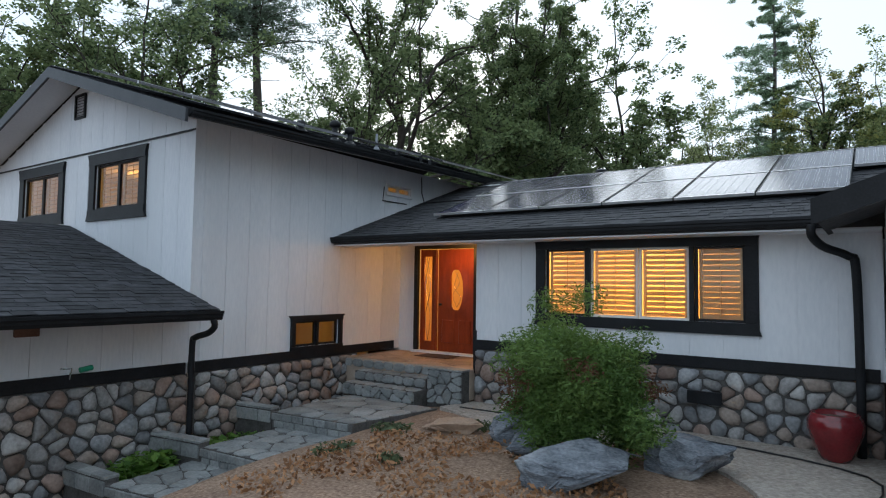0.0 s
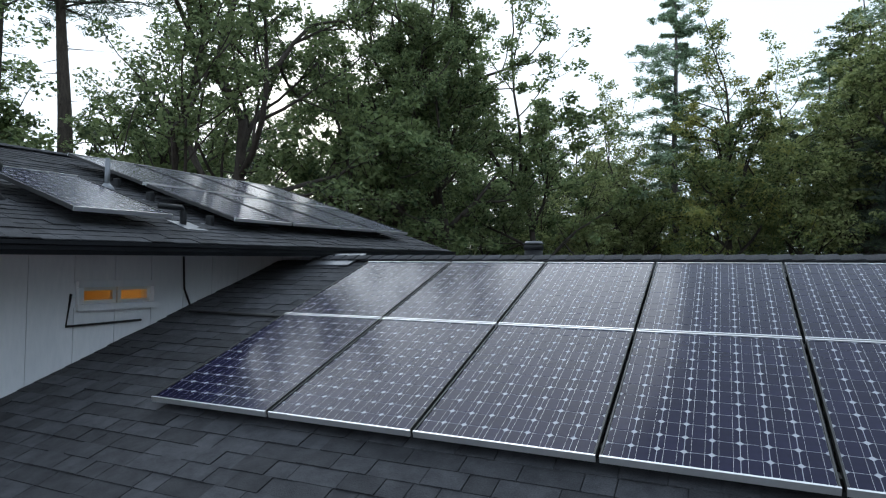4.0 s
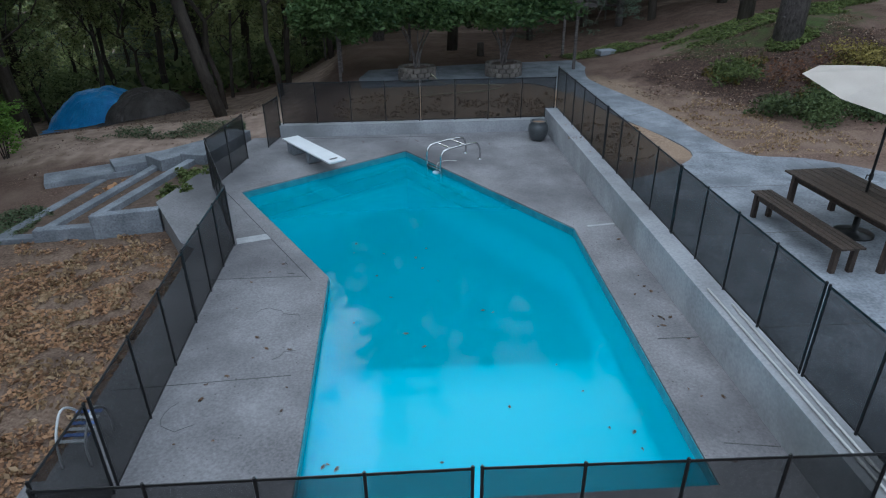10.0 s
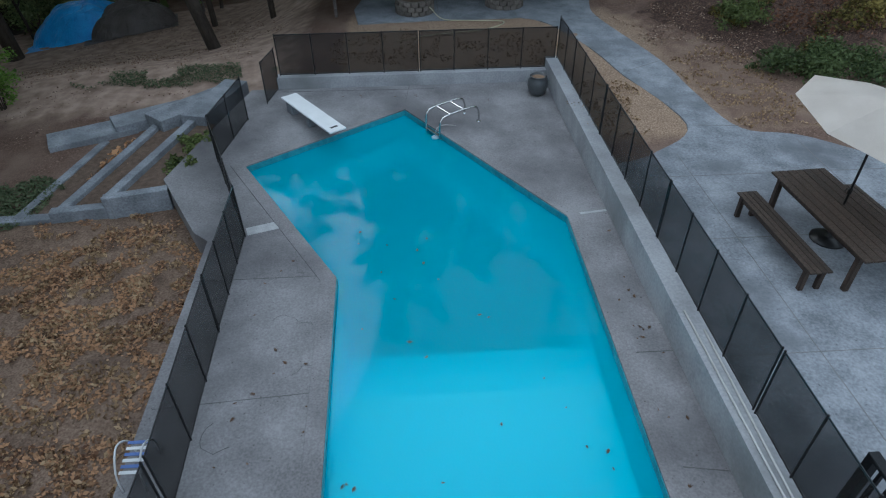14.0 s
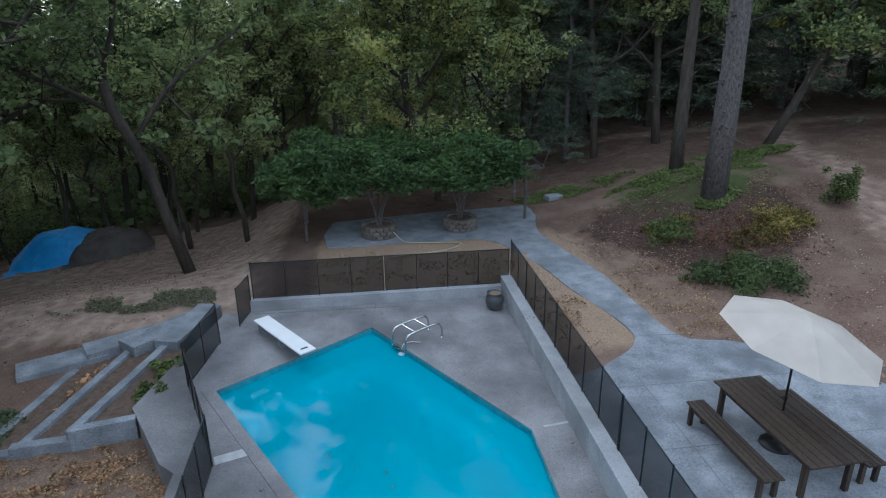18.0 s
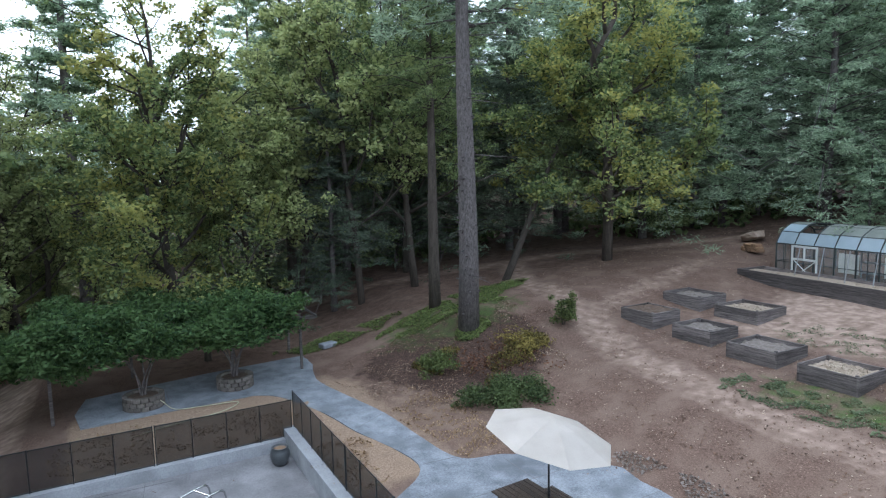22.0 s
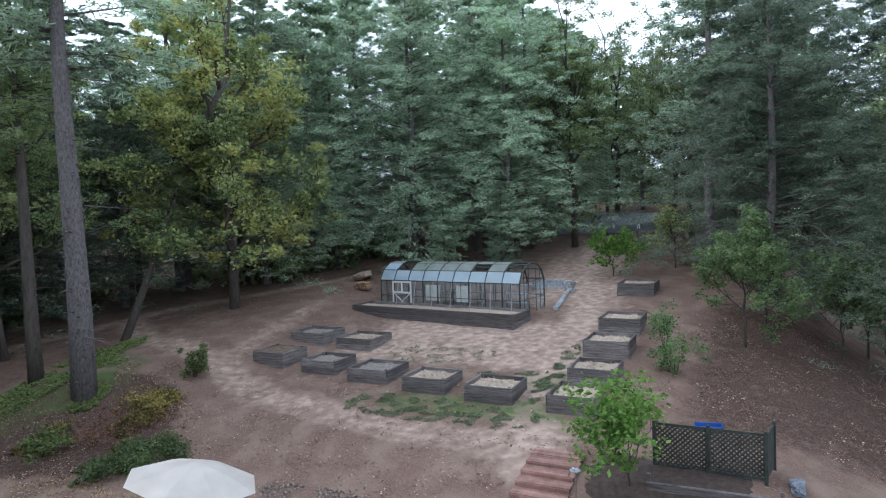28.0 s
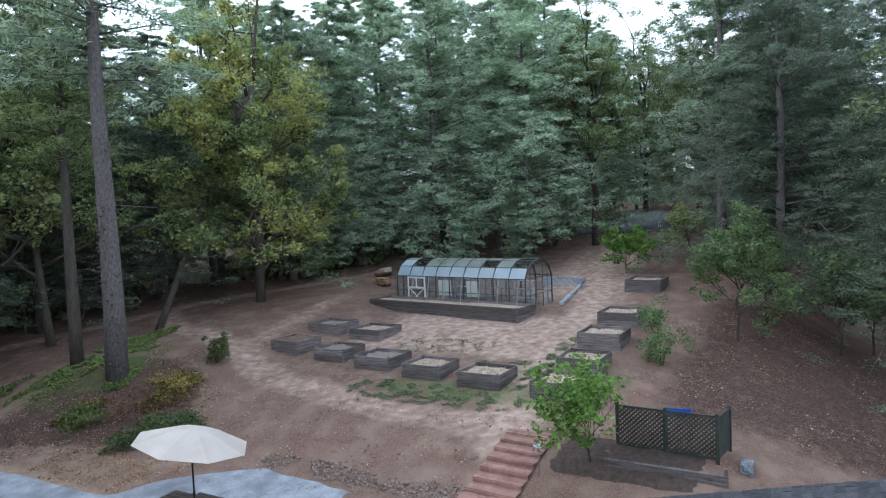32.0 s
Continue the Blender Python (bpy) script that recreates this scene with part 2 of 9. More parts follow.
def clear_gloss(name, tint, rough, ior, waves=0.0, scale=1.0, cloud=None):
    """Glass or water: clear with a tint, and a mirror that grows with the angle."""
    ma = bpy.data.materials.new(name)
    ma.use_nodes = True
    nt = ma.node_tree
    n, l = nt.nodes, nt.links
    n.remove(n["Principled BSDF"])
    tr = n.new("ShaderNodeBsdfTransparent")
    tr.inputs[0].default_value = (*tint, 1)
    gl = n.new("ShaderNodeBsdfGlossy")
    gl.inputs["Roughness"].default_value = rough
    fr = n.new("ShaderNodeFresnel")
    fr.inputs["IOR"].default_value = ior
    mx = n.new("ShaderNodeMixShader")
    l.new(fr.outputs[0], mx.inputs[0])
    body = tr.outputs[0]
    if cloud:        # light scattered back by the treated water
        df = n.new("ShaderNodeBsdfDiffuse")
        df.inputs[0].default_value = (*cloud, 1)
        half = n.new("ShaderNodeMixShader")
        half.inputs[0].default_value = 0.44
        l.new(tr.outputs[0], half.inputs[1])
        l.new(df.outputs[0], half.inputs[2])
        body = half.outputs[0]
    l.new(body, mx.inputs[1])
    l.new(gl.outputs[0], mx.inputs[2])
    l.new(mx.outputs[0], n["Material Output"].inputs[0])
    if waves:
        no = n.new("ShaderNodeTexNoise")
        no.inputs["Scale"].default_value = scale
        bp = n.new("ShaderNodeBump")
        bp.inputs["Strength"].default_value, bp.inputs["Distance"].default_value = waves, 0.02
        ge = n.new("ShaderNodeNewGeometry")
        l.new(ge.outputs["Position"], no.inputs["Vector"])
        l.new(no.outputs["Fac"], bp.inputs["Height"])
        l.new(bp.outputs[0], gl.inputs["Normal"])
    return ma


siding_white = mat("painted_siding", (0.60, 0.62, 0.66), (0.72, 0.73, 0.76), 0.6, 1.2, 30, 0.12, dirt=(0.55, 0.57, 0.60), stretch=(1, 1, 0.25))
trim_black = mat("black_trim_paint", (0.007, 0.0075, 0.009), (0.018, 0.019, 0.022), 0.5, 3, 50, 0.15, spec=0.2)
shingle = mat("asphalt_shingle", (0.018, 0.019, 0.023), (0.055, 0.056, 0.062), 0.9, 9, 120, 0.6, vary=0.35)
concrete = mat("grey_concrete", (0.135, 0.130, 0.136), (0.285, 0.278, 0.287), 0.85, 1.1, 30, 0.25, dirt=(0.095, 0.092, 0.098), world_coords=True, fleck=(0.05, 0.042, 0.038))
concrete_pale = mat("pale_concrete", (0.120, 0.131, 0.149), (0.300, 0.320, 0.352), 0.85, 2.0, 24, 0.35, dirt=(0.115, 0.124, 0.14), world_coords=True, fleck=(0.07, 0.07, 0.075))
concrete_wall = mat("wall_concrete", (0.26, 0.265, 0.28), (0.42, 0.43, 0.45), 0.85, 1.5, 22, 0.3, dirt=(0.20, 0.205, 0.21), world_coords=True)
plaster_pool = mat("pool_plaster", (0.15, 0.72, 0.85), (0.22, 0.80, 0.90), 0.7, 0.5, 12, 0.05, world_coords=True)
pool_tile = mat("waterline_tile", (0.02, 0.18, 0.24), (0.06, 0.34, 0.40), 0.3, 6, 40, 0.1, world_coords=True)
water = clear_gloss("pool_water", (0.78, 0.97, 1.0), 0.03, 1.25, 0.12, 1.5, cloud=(0.008, 0.555, 0.765))
fence_mesh = see_through("mesh_weave", (0.008, 0.008, 0.009), 0.49, 0.95)
metal_black = plain("black_metal", (0.015, 0.015, 0.016), 0.4)
metal_bright = plain("steel", (0.62, 0.62, 0.62), 0.25, 1.0)
cloth_cream = mat("cream_canvas", (0.62, 0.56, 0.50), (0.74, 0.68, 0.62), 0.9, 2, 80, 0.2)
wood_dark = mat("stained_wood", (0.020, 0.014, 0.011), (0.070, 0.048, 0.036), 0.65, 3, 30, 0.4, stretch=(8, 8, 1), vary=0.25)
wood_grey = mat("weathered_wood", (0.030, 0.025, 0.025), (0.185, 0.160, 0.152), 0.8, 1.6, 9, 0.5, stretch=(1.1, 1.1, 16), vary=0.45)
wood_red = mat("redwood_step", (0.14, 0.07, 0.055), (0.30, 0.17, 0.14), 0.8, 3, 30, 0.4, vary=0.2)
door_wood = mat("varnished_door", (0.15, 0.024, 0.008), (0.29, 0.055, 0.014), 0.3, 2, 20, 0.1, stretch=(6, 6, 1))
bark = mat("oak_bark", (0.030, 0.024, 0.019), (0.085, 0.070, 0.058), 0.95, 3, 18, 1.0, stretch=(3, 3, 0.6), vary=0.2)
bark_pine = mat("pine_bark", (0.040, 0.034, 0.033), (0.185, 0.162, 0.156), 0.95, 7, 24, 1.0, stretch=(2.2, 2.2, 0.9), vary=0.15)
leaf_oak = leaf_mat("oak_leaf", (0.050, 0.080, 0.036), (0.25, 0.31, 0.138), 0.5)
# turning leaves; in the woods' backdrop this lighter tone also paints backlight
leaf_yellow = leaf_mat("turning_backlit_oak_leaf", (0.085, 0.118, 0.048), (0.37, 0.41, 0.18), 0.5)
leaf_turn = leaf_mat("half_turned_oak_leaf", (0.060, 0.096, 0.040), (0.29, 0.36, 0.15), 0.5, (0.42, 0.41, 0.13))
leaf_pine = leaf_mat("pine_needle", (0.085, 0.135, 0.085), (0.42, 0.53, 0.36), 0.5)
# darker copy of the pine needles, with the woods' shade in its colour
leaf_pine_shaded = leaf_mat("shaded_needle", (0.058, 0.086, 0.058), (0.20, 0.255, 0.18), 0.45)
leaf_bright = leaf_mat("fresh_leaf", (0.055, 0.12, 0.022), (0.20, 0.34, 0.07), 0.45)
leaf_wisteria = leaf_mat("vine_leaf", (0.026, 0.062, 0.022), (0.125, 0.205, 0.072), 0.35)


# ---- ground ----
def ramp_to(a, b, v):
    t = min(1.0, max(0.0, (v - a) / (b - a)))
    return t * t * (3 - 2 * t)


def ground_z(x, y):
    """The height of the land: front yard, back garden rising east, woods falling west."""
    front = 0.16 - 0.30 * ramp_to(-4.2, -7.2, x) - 0.35 * ramp_to(4.5, 1.5, y) * ramp_to(-3.5, -6.5, x) + 0.10 * ramp_to(2, -4, y)
    z = 0.86 + 0.8 * ramp_to(6.8, 11, x) + 0.108 * max(0.0, min(x, 150) - 11)
    z += 0.9 * ramp_to(34, 41, y) * ramp_to(2.5, 9, x)
    z += 0.32 * math.exp(-((x - 9.2) / 3.2) ** 2 - ((y - 39.5) / 2.6) ** 2)      # the mound under the tall pine
    z -= 0.45 * ramp_to(22, 14, y) * ramp_to(12, 20, x)
    z -= 1.06 * ramp_to(-5.2, -8.0, x) * ramp_to(39, 34, y) + 0.5 * ramp_to(-5.2, -9.0, x) * ramp_to(34, 40, y)
    z -= 2.2 * ramp_to(35, 47, y) * ramp_to(-5.5, -13, x)
    z -= 0.11 * max(0.0, -13 - max(x, -60)) + 0.05 * max(0.0, min(y, 110) - 48) * ramp_to(6, -6, x)
    z += 0.05 * max(0.0, min(y, 110) - 58) * ramp_to(4, 16, x)
    if y < 7.7:                  # the stepping path is cut into the slope
        front -= 0.5 * ramp_to(-5.0, -5.4, x) * ramp_to(2.4, 3.2, y)
    k = ramp_to(9.0, 16.5, y)
    z = front * (1 - k) + z * k
    if -8.0 < x < 0.6 and 35.0 <= y < 39.0:      # level with the low wall at the deep end
        z = min(z, 0.50 + 0.36 * ramp_to(36.4, 39.0, y))
    if -7.5 < x < 0.1 and 21.4 < y < 35.3:
        z = -3.0
    return z


def axis(lo, fine_lo, fine_hi, hi, step):
    a = list(np.arange(fine_lo, fine_hi + 0.01, step))
    s, v = step, fine_lo
    while v > lo:
        s *= 1.25
        v -= s
        a.insert(0, max(v, lo))
    s, v = step, fine_hi
    while v < hi:
        s *= 1.25
        v += s
        a.append(min(v, hi))
    return a


def rough(x, y):
    return 0.05 * noise.noise((x * 0.35, y * 0.35, 0)) + 0.03 * noise.noise((x * 1.3, y * 1.3, 4))


TRAILS = (      # trodden dirt: (points, half width, strength)
    ([(17.5, 47.5), (15.2, 43.6), (14.9, 40.7), (14.4, 38.2), (13.6, 36.0), (12.5, 33.0), (11.8, 28.5), (11.4, 25.2), (11.2, 22.1)], 0.8, 0.56),
    ([(-2, 55), (5.3, 52.6), (8.9, 51.1), (12.4, 50.0), (15.5, 49.0), (20.8, 47.6), (24.5, 44.5), (30, 41)], 0.7, 0.55),
    ([(10.6, 21.7), (13.5, 22.6), (17.4, 23.0), (22.1, 23.3), (27.3, 24.0), (33, 25.2), (40, 27), (48, 28)], 0.95, 0.7),
    ([(14.6, 37.2), (17.5, 38.0), (20.5, 38.5), (24, 39.0)], 0.6, 0.5))


def off_line(pts, x, y):
    """How far (x, y) lies from a broken line."""
    best = 99.0
    for (ax, ay), (bx, by) in zip(pts, pts[1:]):
        dx, dy = bx - ax, by - ay
        k = max(0.0, min(1.0, ((x - ax) * dx + (y - ay) * dy) / (dx * dx + dy * dy)))
        best = min(best, math.hypot(x - ax - k * dx, y - ay - k * dy))
    return best


def build_ground():
    xs, ys = axis(-900, -26, 34, 900, 0.5), axis(-700, -6, 58, 900, 0.5)
    verts = [(x, y, ground_z(x, y) + (rough(x, y) if y > 16 or y < 7 else 0.02)) for y in ys for x in xs]
    w = len(xs)
    faces = [(j * w + i, j * w + i + 1, (j + 1) * w + i + 1, (j + 1) * w + i) for j in range(len(ys) - 1) for i in range(w - 1)]
    me = bpy.data.meshes.new("ground")
    me.from_pydata(verts, [], faces)
    me.shade_smooth()
    zone = me.color_attributes.new("zone", "FLOAT_COLOR", "POINT")
    for i, (x, y, z) in enumerate(verts):
        straw = green = path = mulch = 0.0
        if y < 10:
            straw = 0.56
            path = ramp_to(-0.5, 0.6, x) * ramp_to(3.5, 5.5, y + 0.8 * x) * ramp_to(10, 7.5, y) * ramp_to(14, 9, x)
            straw *= ramp_to(10, 7.5, y)
        if -14.5 < x < -7.2 and 15.5 < y < 30.4:
            straw = 0.55 * ramp_to(-14.5, -13, x)
            mulch = 0.45 * ramp_to(-14.5, -13, x)
        if -6 < x < 8.2 and 30 < y < 41:
            inside = ramp_to(30, 31.0, y) * ramp_to(41, 39.5, y) * ramp_to(7.0, 6.6, x + 0.615 * (max(y, 32.5) - 34.1))
            straw = (0.7 - 0.34 * ramp_to(3.2, 4.2, x)) * inside
        # west woods floor: pale dirt, lightened further to make up for tree shade
        if -26 < x < -6.5 and 34 < y < 52:
            straw = 0.4 * ramp_to(-6.5, -9.5, x) * ramp_to(34, 37, y) * ramp_to(54, 50, y) * ramp_to(-26, -20, x)
            path = 0.85 * ramp_to(-5.5, -8.5, x) * ramp_to(34, 36, y) * ramp_to(56, 51, y) * ramp_to(-30, -23, x)
        if 8 < x < 50 and 18 < y < 56 or -4 < x < 31 and 40 < y < 56:
            for pts, half, k in TRAILS:
                path = max(path, k * (1 - ramp_to(half * 0.3, half * 2.3, off_line(pts, x, y))))
        path = max(path, 0.30 * ramp_to(11, 14, x) * ramp_to(34, 27, x) * ramp_to(17, 21, y) * ramp_to(41, 35, y))
        path = max(path, 0.66 * ramp_to(16.2, 18, x) * ramp_to(26, 23, x) * ramp_to(22.5, 24.5, y) * ramp_to(36, 32, y))
        path = max(path, 0.55 * ramp_to(25, 28, x) * ramp_to(60, 40, x) * (1 - ramp_to(2.0, 4.5, abs(y - 25.0 - 0.15 * (x - 28)))))
        mulch = max(mulch, (1 - ramp_to(0.75, 1.15, math.hypot((x - 7.6) / 4.2, (y - 37.6) / 3.5))) * ramp_to(6.6, 7.0, x + 0.615 * (max(y, 32.5) - 34.1)))
        # also darkens woods floor and orchard slope: tree shade put into the colour
        mulch = max(mulch, 0.42 * ramp_to(40.5, 45, y) * ramp_to(40, 30, x) * ramp_to(-8, 0, x), 0.72 * ramp_to(11.5, 15, x) * ramp_to(19.5, 17, y) * ramp_to(34, 28, x) * ramp_to(4, 8, y), 0.5 * ramp_to(26, 34, y) * ramp_to(24, 32, x) * ramp_to(32, 38, y), 0.6 * ramp_to(16, 8, x) * ramp_to(10, 14, x) * ramp_to(20, 18.5, y) * ramp_to(15, 16, y))
        green = (1 - ramp_to(1.6, 4.0, math.hypot((x - 9.5) * 0.7, y - 40.8))) * 0.5
        green = max(green, (1 - ramp_to(0.5, 1.6, abs(x - 13.6 + (y - 27) * 0.06))) * ramp_to(20, 22, y) * ramp_to(31, 27, y) * 0.55)
        green = max(green, (1 - ramp_to(0.4, 1.5, abs(x - 16.3))) * ramp_to(18, 20, y) * ramp_to(26, 22, y) * 0.5)
        green = max(green, (1 - ramp_to(0.6, 1.6, abs(x + 13.4))) * ramp_to(16, 19, y) * ramp_to(30, 27, y))
        zone.data[i].color = (straw, green, path, mulch)
    ma = bpy.data.materials.new("earth_and_litter")
    ma.use_nodes = True
    nt = ma.node_tree
    n, l = nt.nodes, nt.links
    bs = n["Principled BSDF"]
    bs.inputs["Roughness"].default_value, bs.inputs["Specular IOR Level"].default_value = 0.95, 0.15
    ge = n.new("ShaderNodeNewGeometry")
    at = n.new("ShaderNodeVertexColor")
    at.layer_name = "zone"
    sep = n.new("ShaderNodeSeparateColor")
    l.new(at.outputs[0], sep.inputs[0])

    def tex(scale, detail=6, kind="ShaderNodeTexNoise"):
        t = n.new(kind)
        t.inputs["Scale"].default_value = scale
        if kind == "ShaderNodeTexNoise":
            t.inputs["Detail"].default_value = detail
        l.new(ge.outputs["Position"], t.inputs["Vector"])
        return t

    def ramp(src, *stops):
        r = n.new("ShaderNodeValToRGB")
        e = r.color_ramp.elements
        while len(e) < len(stops):
            e.new(0.5)
        for el, (p, c) in zip(e, stops):
            el.position, el.color = p, (*c, 1)
        l.new(src, r.inputs[0])
        return r.outputs[0]

    def mix(fac, a, b):
        m = n.new("ShaderNodeMix")
        m.data_type = "RGBA"
        l.new(fac, m.inputs[0])
        l.new(a, m.inputs[6])
        l.new(b, m.inputs[7])
        return m.outputs[2]

    fine, mid, large, broad, edge = tex(28), tex(5), tex(0.35), tex(0.9, 9), tex(2.4, 10)
    leaf = tex(30, kind="ShaderNodeTexVoronoi")
    grain = ramp(fine.outputs["Fac"], (0.3, (0.086, 0.056, 0.043)), (0.7, (0.235, 0.165, 0.128)))
    soft = ramp(broad.outputs["Fac"], (0.32, (0.100, 0.065, 0.050)), (0.5, (0.152, 0.102, 0.079)), (0.68, (0.222, 0.156, 0.122)))
    earth = mix(ramp(large.outputs["Fac"], (0.35, (0.3, 0.3, 0.3)), (0.65, (0.75, 0.75, 0.75))), grain, soft)
    litter = ramp(leaf.outputs["Color"], (0.12, (0.068, 0.040, 0.030)), (0.4, (0.125, 0.079, 0.061)), (0.8, (0.165, 0.108, 0.084)), (0.97, (0.30, 0.215, 0.165)))
    base = mix(ramp(broad.outputs["Fac"], (0.42, (0.7, 0.7, 0.7)), (0.58, (0.1, 0.1, 0.1))), earth, litter)
    straw = ramp(fine.outputs["Fac"], (0.3, (0.135, 0.086, 0.058)), (0.5, (0.270, 0.190, 0.134)), (0.72, (0.43, 0.325, 0.24)))
    dirt = ramp(edge.outputs["Fac"], (0.3, (0.200, 0.141, 0.110)), (0.5, (0.295, 0.214, 0.170)), (0.72, (0.41, 0.305, 0.247)))
    grass = ramp(fine.outputs["Fac"], (0.3, (0.030, 0.050, 0.016)), (0.7, (0.10, 0.14, 0.045)))

    def edged(src, amount=0.5):
        m = n.new("ShaderNodeMath")
        m.operation = "MULTIPLY_ADD"
        m.inputs[1].default_value = amount
        l.new(edge.outputs["Fac"], m.inputs[0])
        m2 = n.new("ShaderNodeMath")
        m2.operation = "SUBTRACT"
        m2.inputs[1].default_value = amount * 0.5
        l.new(src, m.inputs[2])
        l.new(m.outputs[0], m2.inputs[0])
        return ramp(m2.outputs[0], (0.3, (0, 0, 0)), (0.7, (1, 1, 1)))

    c = mix(edged(sep.outputs["Red"]), base, straw)
    # dark soil and litter, with the painted tree shade mixed in
    humus_and_shade = ramp(leaf.outputs["Color"], (0.15, (0.030, 0.019, 0.015)), (0.6, (0.070, 0.044, 0.035)), (0.95, (0.15, 0.095, 0.072)))
    c = mix(edged(at.outputs["Alpha"], 0.8), c, humus_and_shade)
    c = mix(edged(sep.outputs["Blue"], 0.42), c, dirt)
    c = mix(edged(sep.outputs["Green"], 1.1), c, grass)
    l.new(c, bs.inputs["Base Color"])
    ad = n.new("ShaderNodeMath")
    l.new(fine.outputs["Fac"], ad.inputs[0])
    l.new(mid.outputs["Fac"], ad.inputs[1])
    bp = n.new("ShaderNodeBump")
    bp.inputs["Strength"].default_value, bp.inputs["Distance"].default_value = 0.4, 0.03
    l.new(ad.outputs[0], bp.inputs["Height"])
    l.new(bp.outputs[0], bs.inputs["Normal"])
    me.materials.append(ma)
    return tagged(new("ground", me), "bare earth, dry grass and leaf litter", "ground", kind="structure")


build_ground()

# ---- pool terrace ----
DECK, PATIO = 0.28, 0.89
POOL = [(-7.56, 31.12), (-5.17, 27.03), (-5.03, 22.32), (-0.67, 22.32), (-0.60, 28.62), (-3.85, 33.84)]
DECK_OUT = [(-9.3, 30.7), (-8.1, 28.6), (-7.76, 28.3), (-7.58, 17.2), (0.3, 17.2), (0.3, 35.45), (-8.2, 35.45), (-8.75, 33.2)]


def ring_slab(bm, outer, inner, z0, z1):
    """A flat slab over outer with the hole inner, by bridging a filled face."""
    ov = [bm.verts.new((x, y, z1)) for x, y in outer]
    iv = [bm.verts.new((x, y, z1)) for x, y in inner]
    es = [bm.edges.new((vs[i], vs[(i + 1) % len(vs)])) for vs in (ov, iv) for i in range(len(vs))]
    bmesh.ops.triangle_fill(bm, edges=es, use_beauty=True)
    faces = list(bm.faces)
    got = bmesh.ops.extrude_face_region(bm, geom=faces)
    bmesh.ops.translate(bm, vec=(0, 0, z0 - z1), verts=[g for g in got["geom"] if isinstance(g, bmesh.types.BMVert)])
    bmesh.ops.recalc_face_normals(bm, faces=bm.faces)
    return bm


def toward(poly, d):
    """The outline moved inwards by d (outline runs either way round)."""
    n = len(poly)
    area = sum(poly[i][0] * poly[(i + 1) % n][1] - poly[(i + 1) % n][0] * poly[i][1] for i in range(n))
    sgn = 1 if area > 0 else -1
    out = []
    for i in range(n):
        a, b, c = Vector(poly[i - 1]), Vector(poly[i]), Vector(poly[(i + 1) % n])
        n1 = Vector((-(b - a).y, (b - a).x)).normalized() * sgn
        n2 = Vector((-(c - b).y, (c - b).x)).normalized() * sgn
        m = (n1 + n2).normalized()
        out.append(tuple(b + m * d / max(0.3, m.dot(n1))))
    return out


solid("pool_deck", ring_slab(bm_new(), DECK_OUT, toward(POOL, -0.28), -0.55, DECK), concrete, "stained grey concrete pool deck with cracks", "deck", "structure")
solid("pool_coping", ring_slab(bm_new(), toward(POOL, -0.276), POOL, 0.05, DECK + 0.012), concrete, "rounded concrete coping round the pool", "coping", "structure")


def pool_depth(x, y):
    d = -0.62 - 0.85 * ramp_to(24.7, 27.3, y) - 0.35 * ramp_to(26.6, 30, y)
    return d


def pool_basin():
    """Floor in strips that fall to the deep end, and upright walls."""
    inner = toward(POOL, 0.004)
    bm = bm_new()
    f = bm.faces.new([bm.verts.new((x, y, 0)) for x, y in inner])
    for y in np.arange(22.6, 33.8, 0.4):
        bmesh.ops.bisect_plane(bm, geom=bm.verts[:] + bm.edges[:] + bm.faces[:], plane_co=(0, y, 0), plane_no=(0, 1, 0))
    for x in np.arange(-7.2, -0.7, 0.5):
        bmesh.ops.bisect_plane(bm, geom=bm.verts[:] + bm.edges[:] + bm.faces[:], plane_co=(x, 0, 0), plane_no=(1, 0, 0))
    rim = [e for e in bm.edges if e.is_boundary]
    got = bmesh.ops.extrude_edge_only(bm, edges=rim)
    for v in (g for g in got["geom"] if isinstance(g, bmesh.types.BMVert)):
        v.co.z = 0.12
    for v in bm.verts:
        if v.co.z < 0.05:
            v.co.z = pool_depth(v.co.x, v.co.y)
    bmesh.ops.recalc_face_normals(bm, faces=bm.faces)
    return bm


def flat_sheet(poly, z):
    bm = bm_new()
    bm.faces.new([bm.verts.new((x, y, z)) for x, y in poly])
    bmesh.ops.recalc_face_normals(bm, faces=bm.faces)
    for f in bm.faces:
        if f.normal.z < 0:
            f.normal_flip()
    return bm


pool = thing("swimming_pool", pose(-4, 27, 0), "six-sided turquoise swimming pool with a shallow end", "pool", kind="structure")
for nm, bm, ma in (("basin", pool_basin(), plaster_pool), ("tile_band", ring_slab(bm_new(), toward(POOL, -0.004), toward(POOL, 0.012), -0.14, 0.262), pool_tile),
                   ("water_surface", flat_sheet(toward(POOL, 0.008), 0.12), water)):
    bmesh.ops.translate(bm, vec=(4, -27, 0), verts=bm.verts)
    ob = part(nm, bm, ma, pool)
    if nm == "water_surface":
        ob.visible_shadow = False
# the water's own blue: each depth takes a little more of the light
wall_shade_teal = mat("shaded_wall_plaster", (0.004, 0.16, 0.20), (0.01, 0.24, 0.28), 0.7, 0.8, 12, 0.05, world_coords=True)
for k in (3, 4, 5):      # upper walls that face the house, their shade painted as darker teal
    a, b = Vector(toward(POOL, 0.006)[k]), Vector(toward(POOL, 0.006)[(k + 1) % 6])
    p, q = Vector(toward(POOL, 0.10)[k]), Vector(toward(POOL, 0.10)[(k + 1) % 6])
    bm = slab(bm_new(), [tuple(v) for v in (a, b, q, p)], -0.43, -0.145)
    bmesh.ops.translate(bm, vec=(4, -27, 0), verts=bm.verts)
    part("pool_wall", bm, wall_shade_teal, pool)
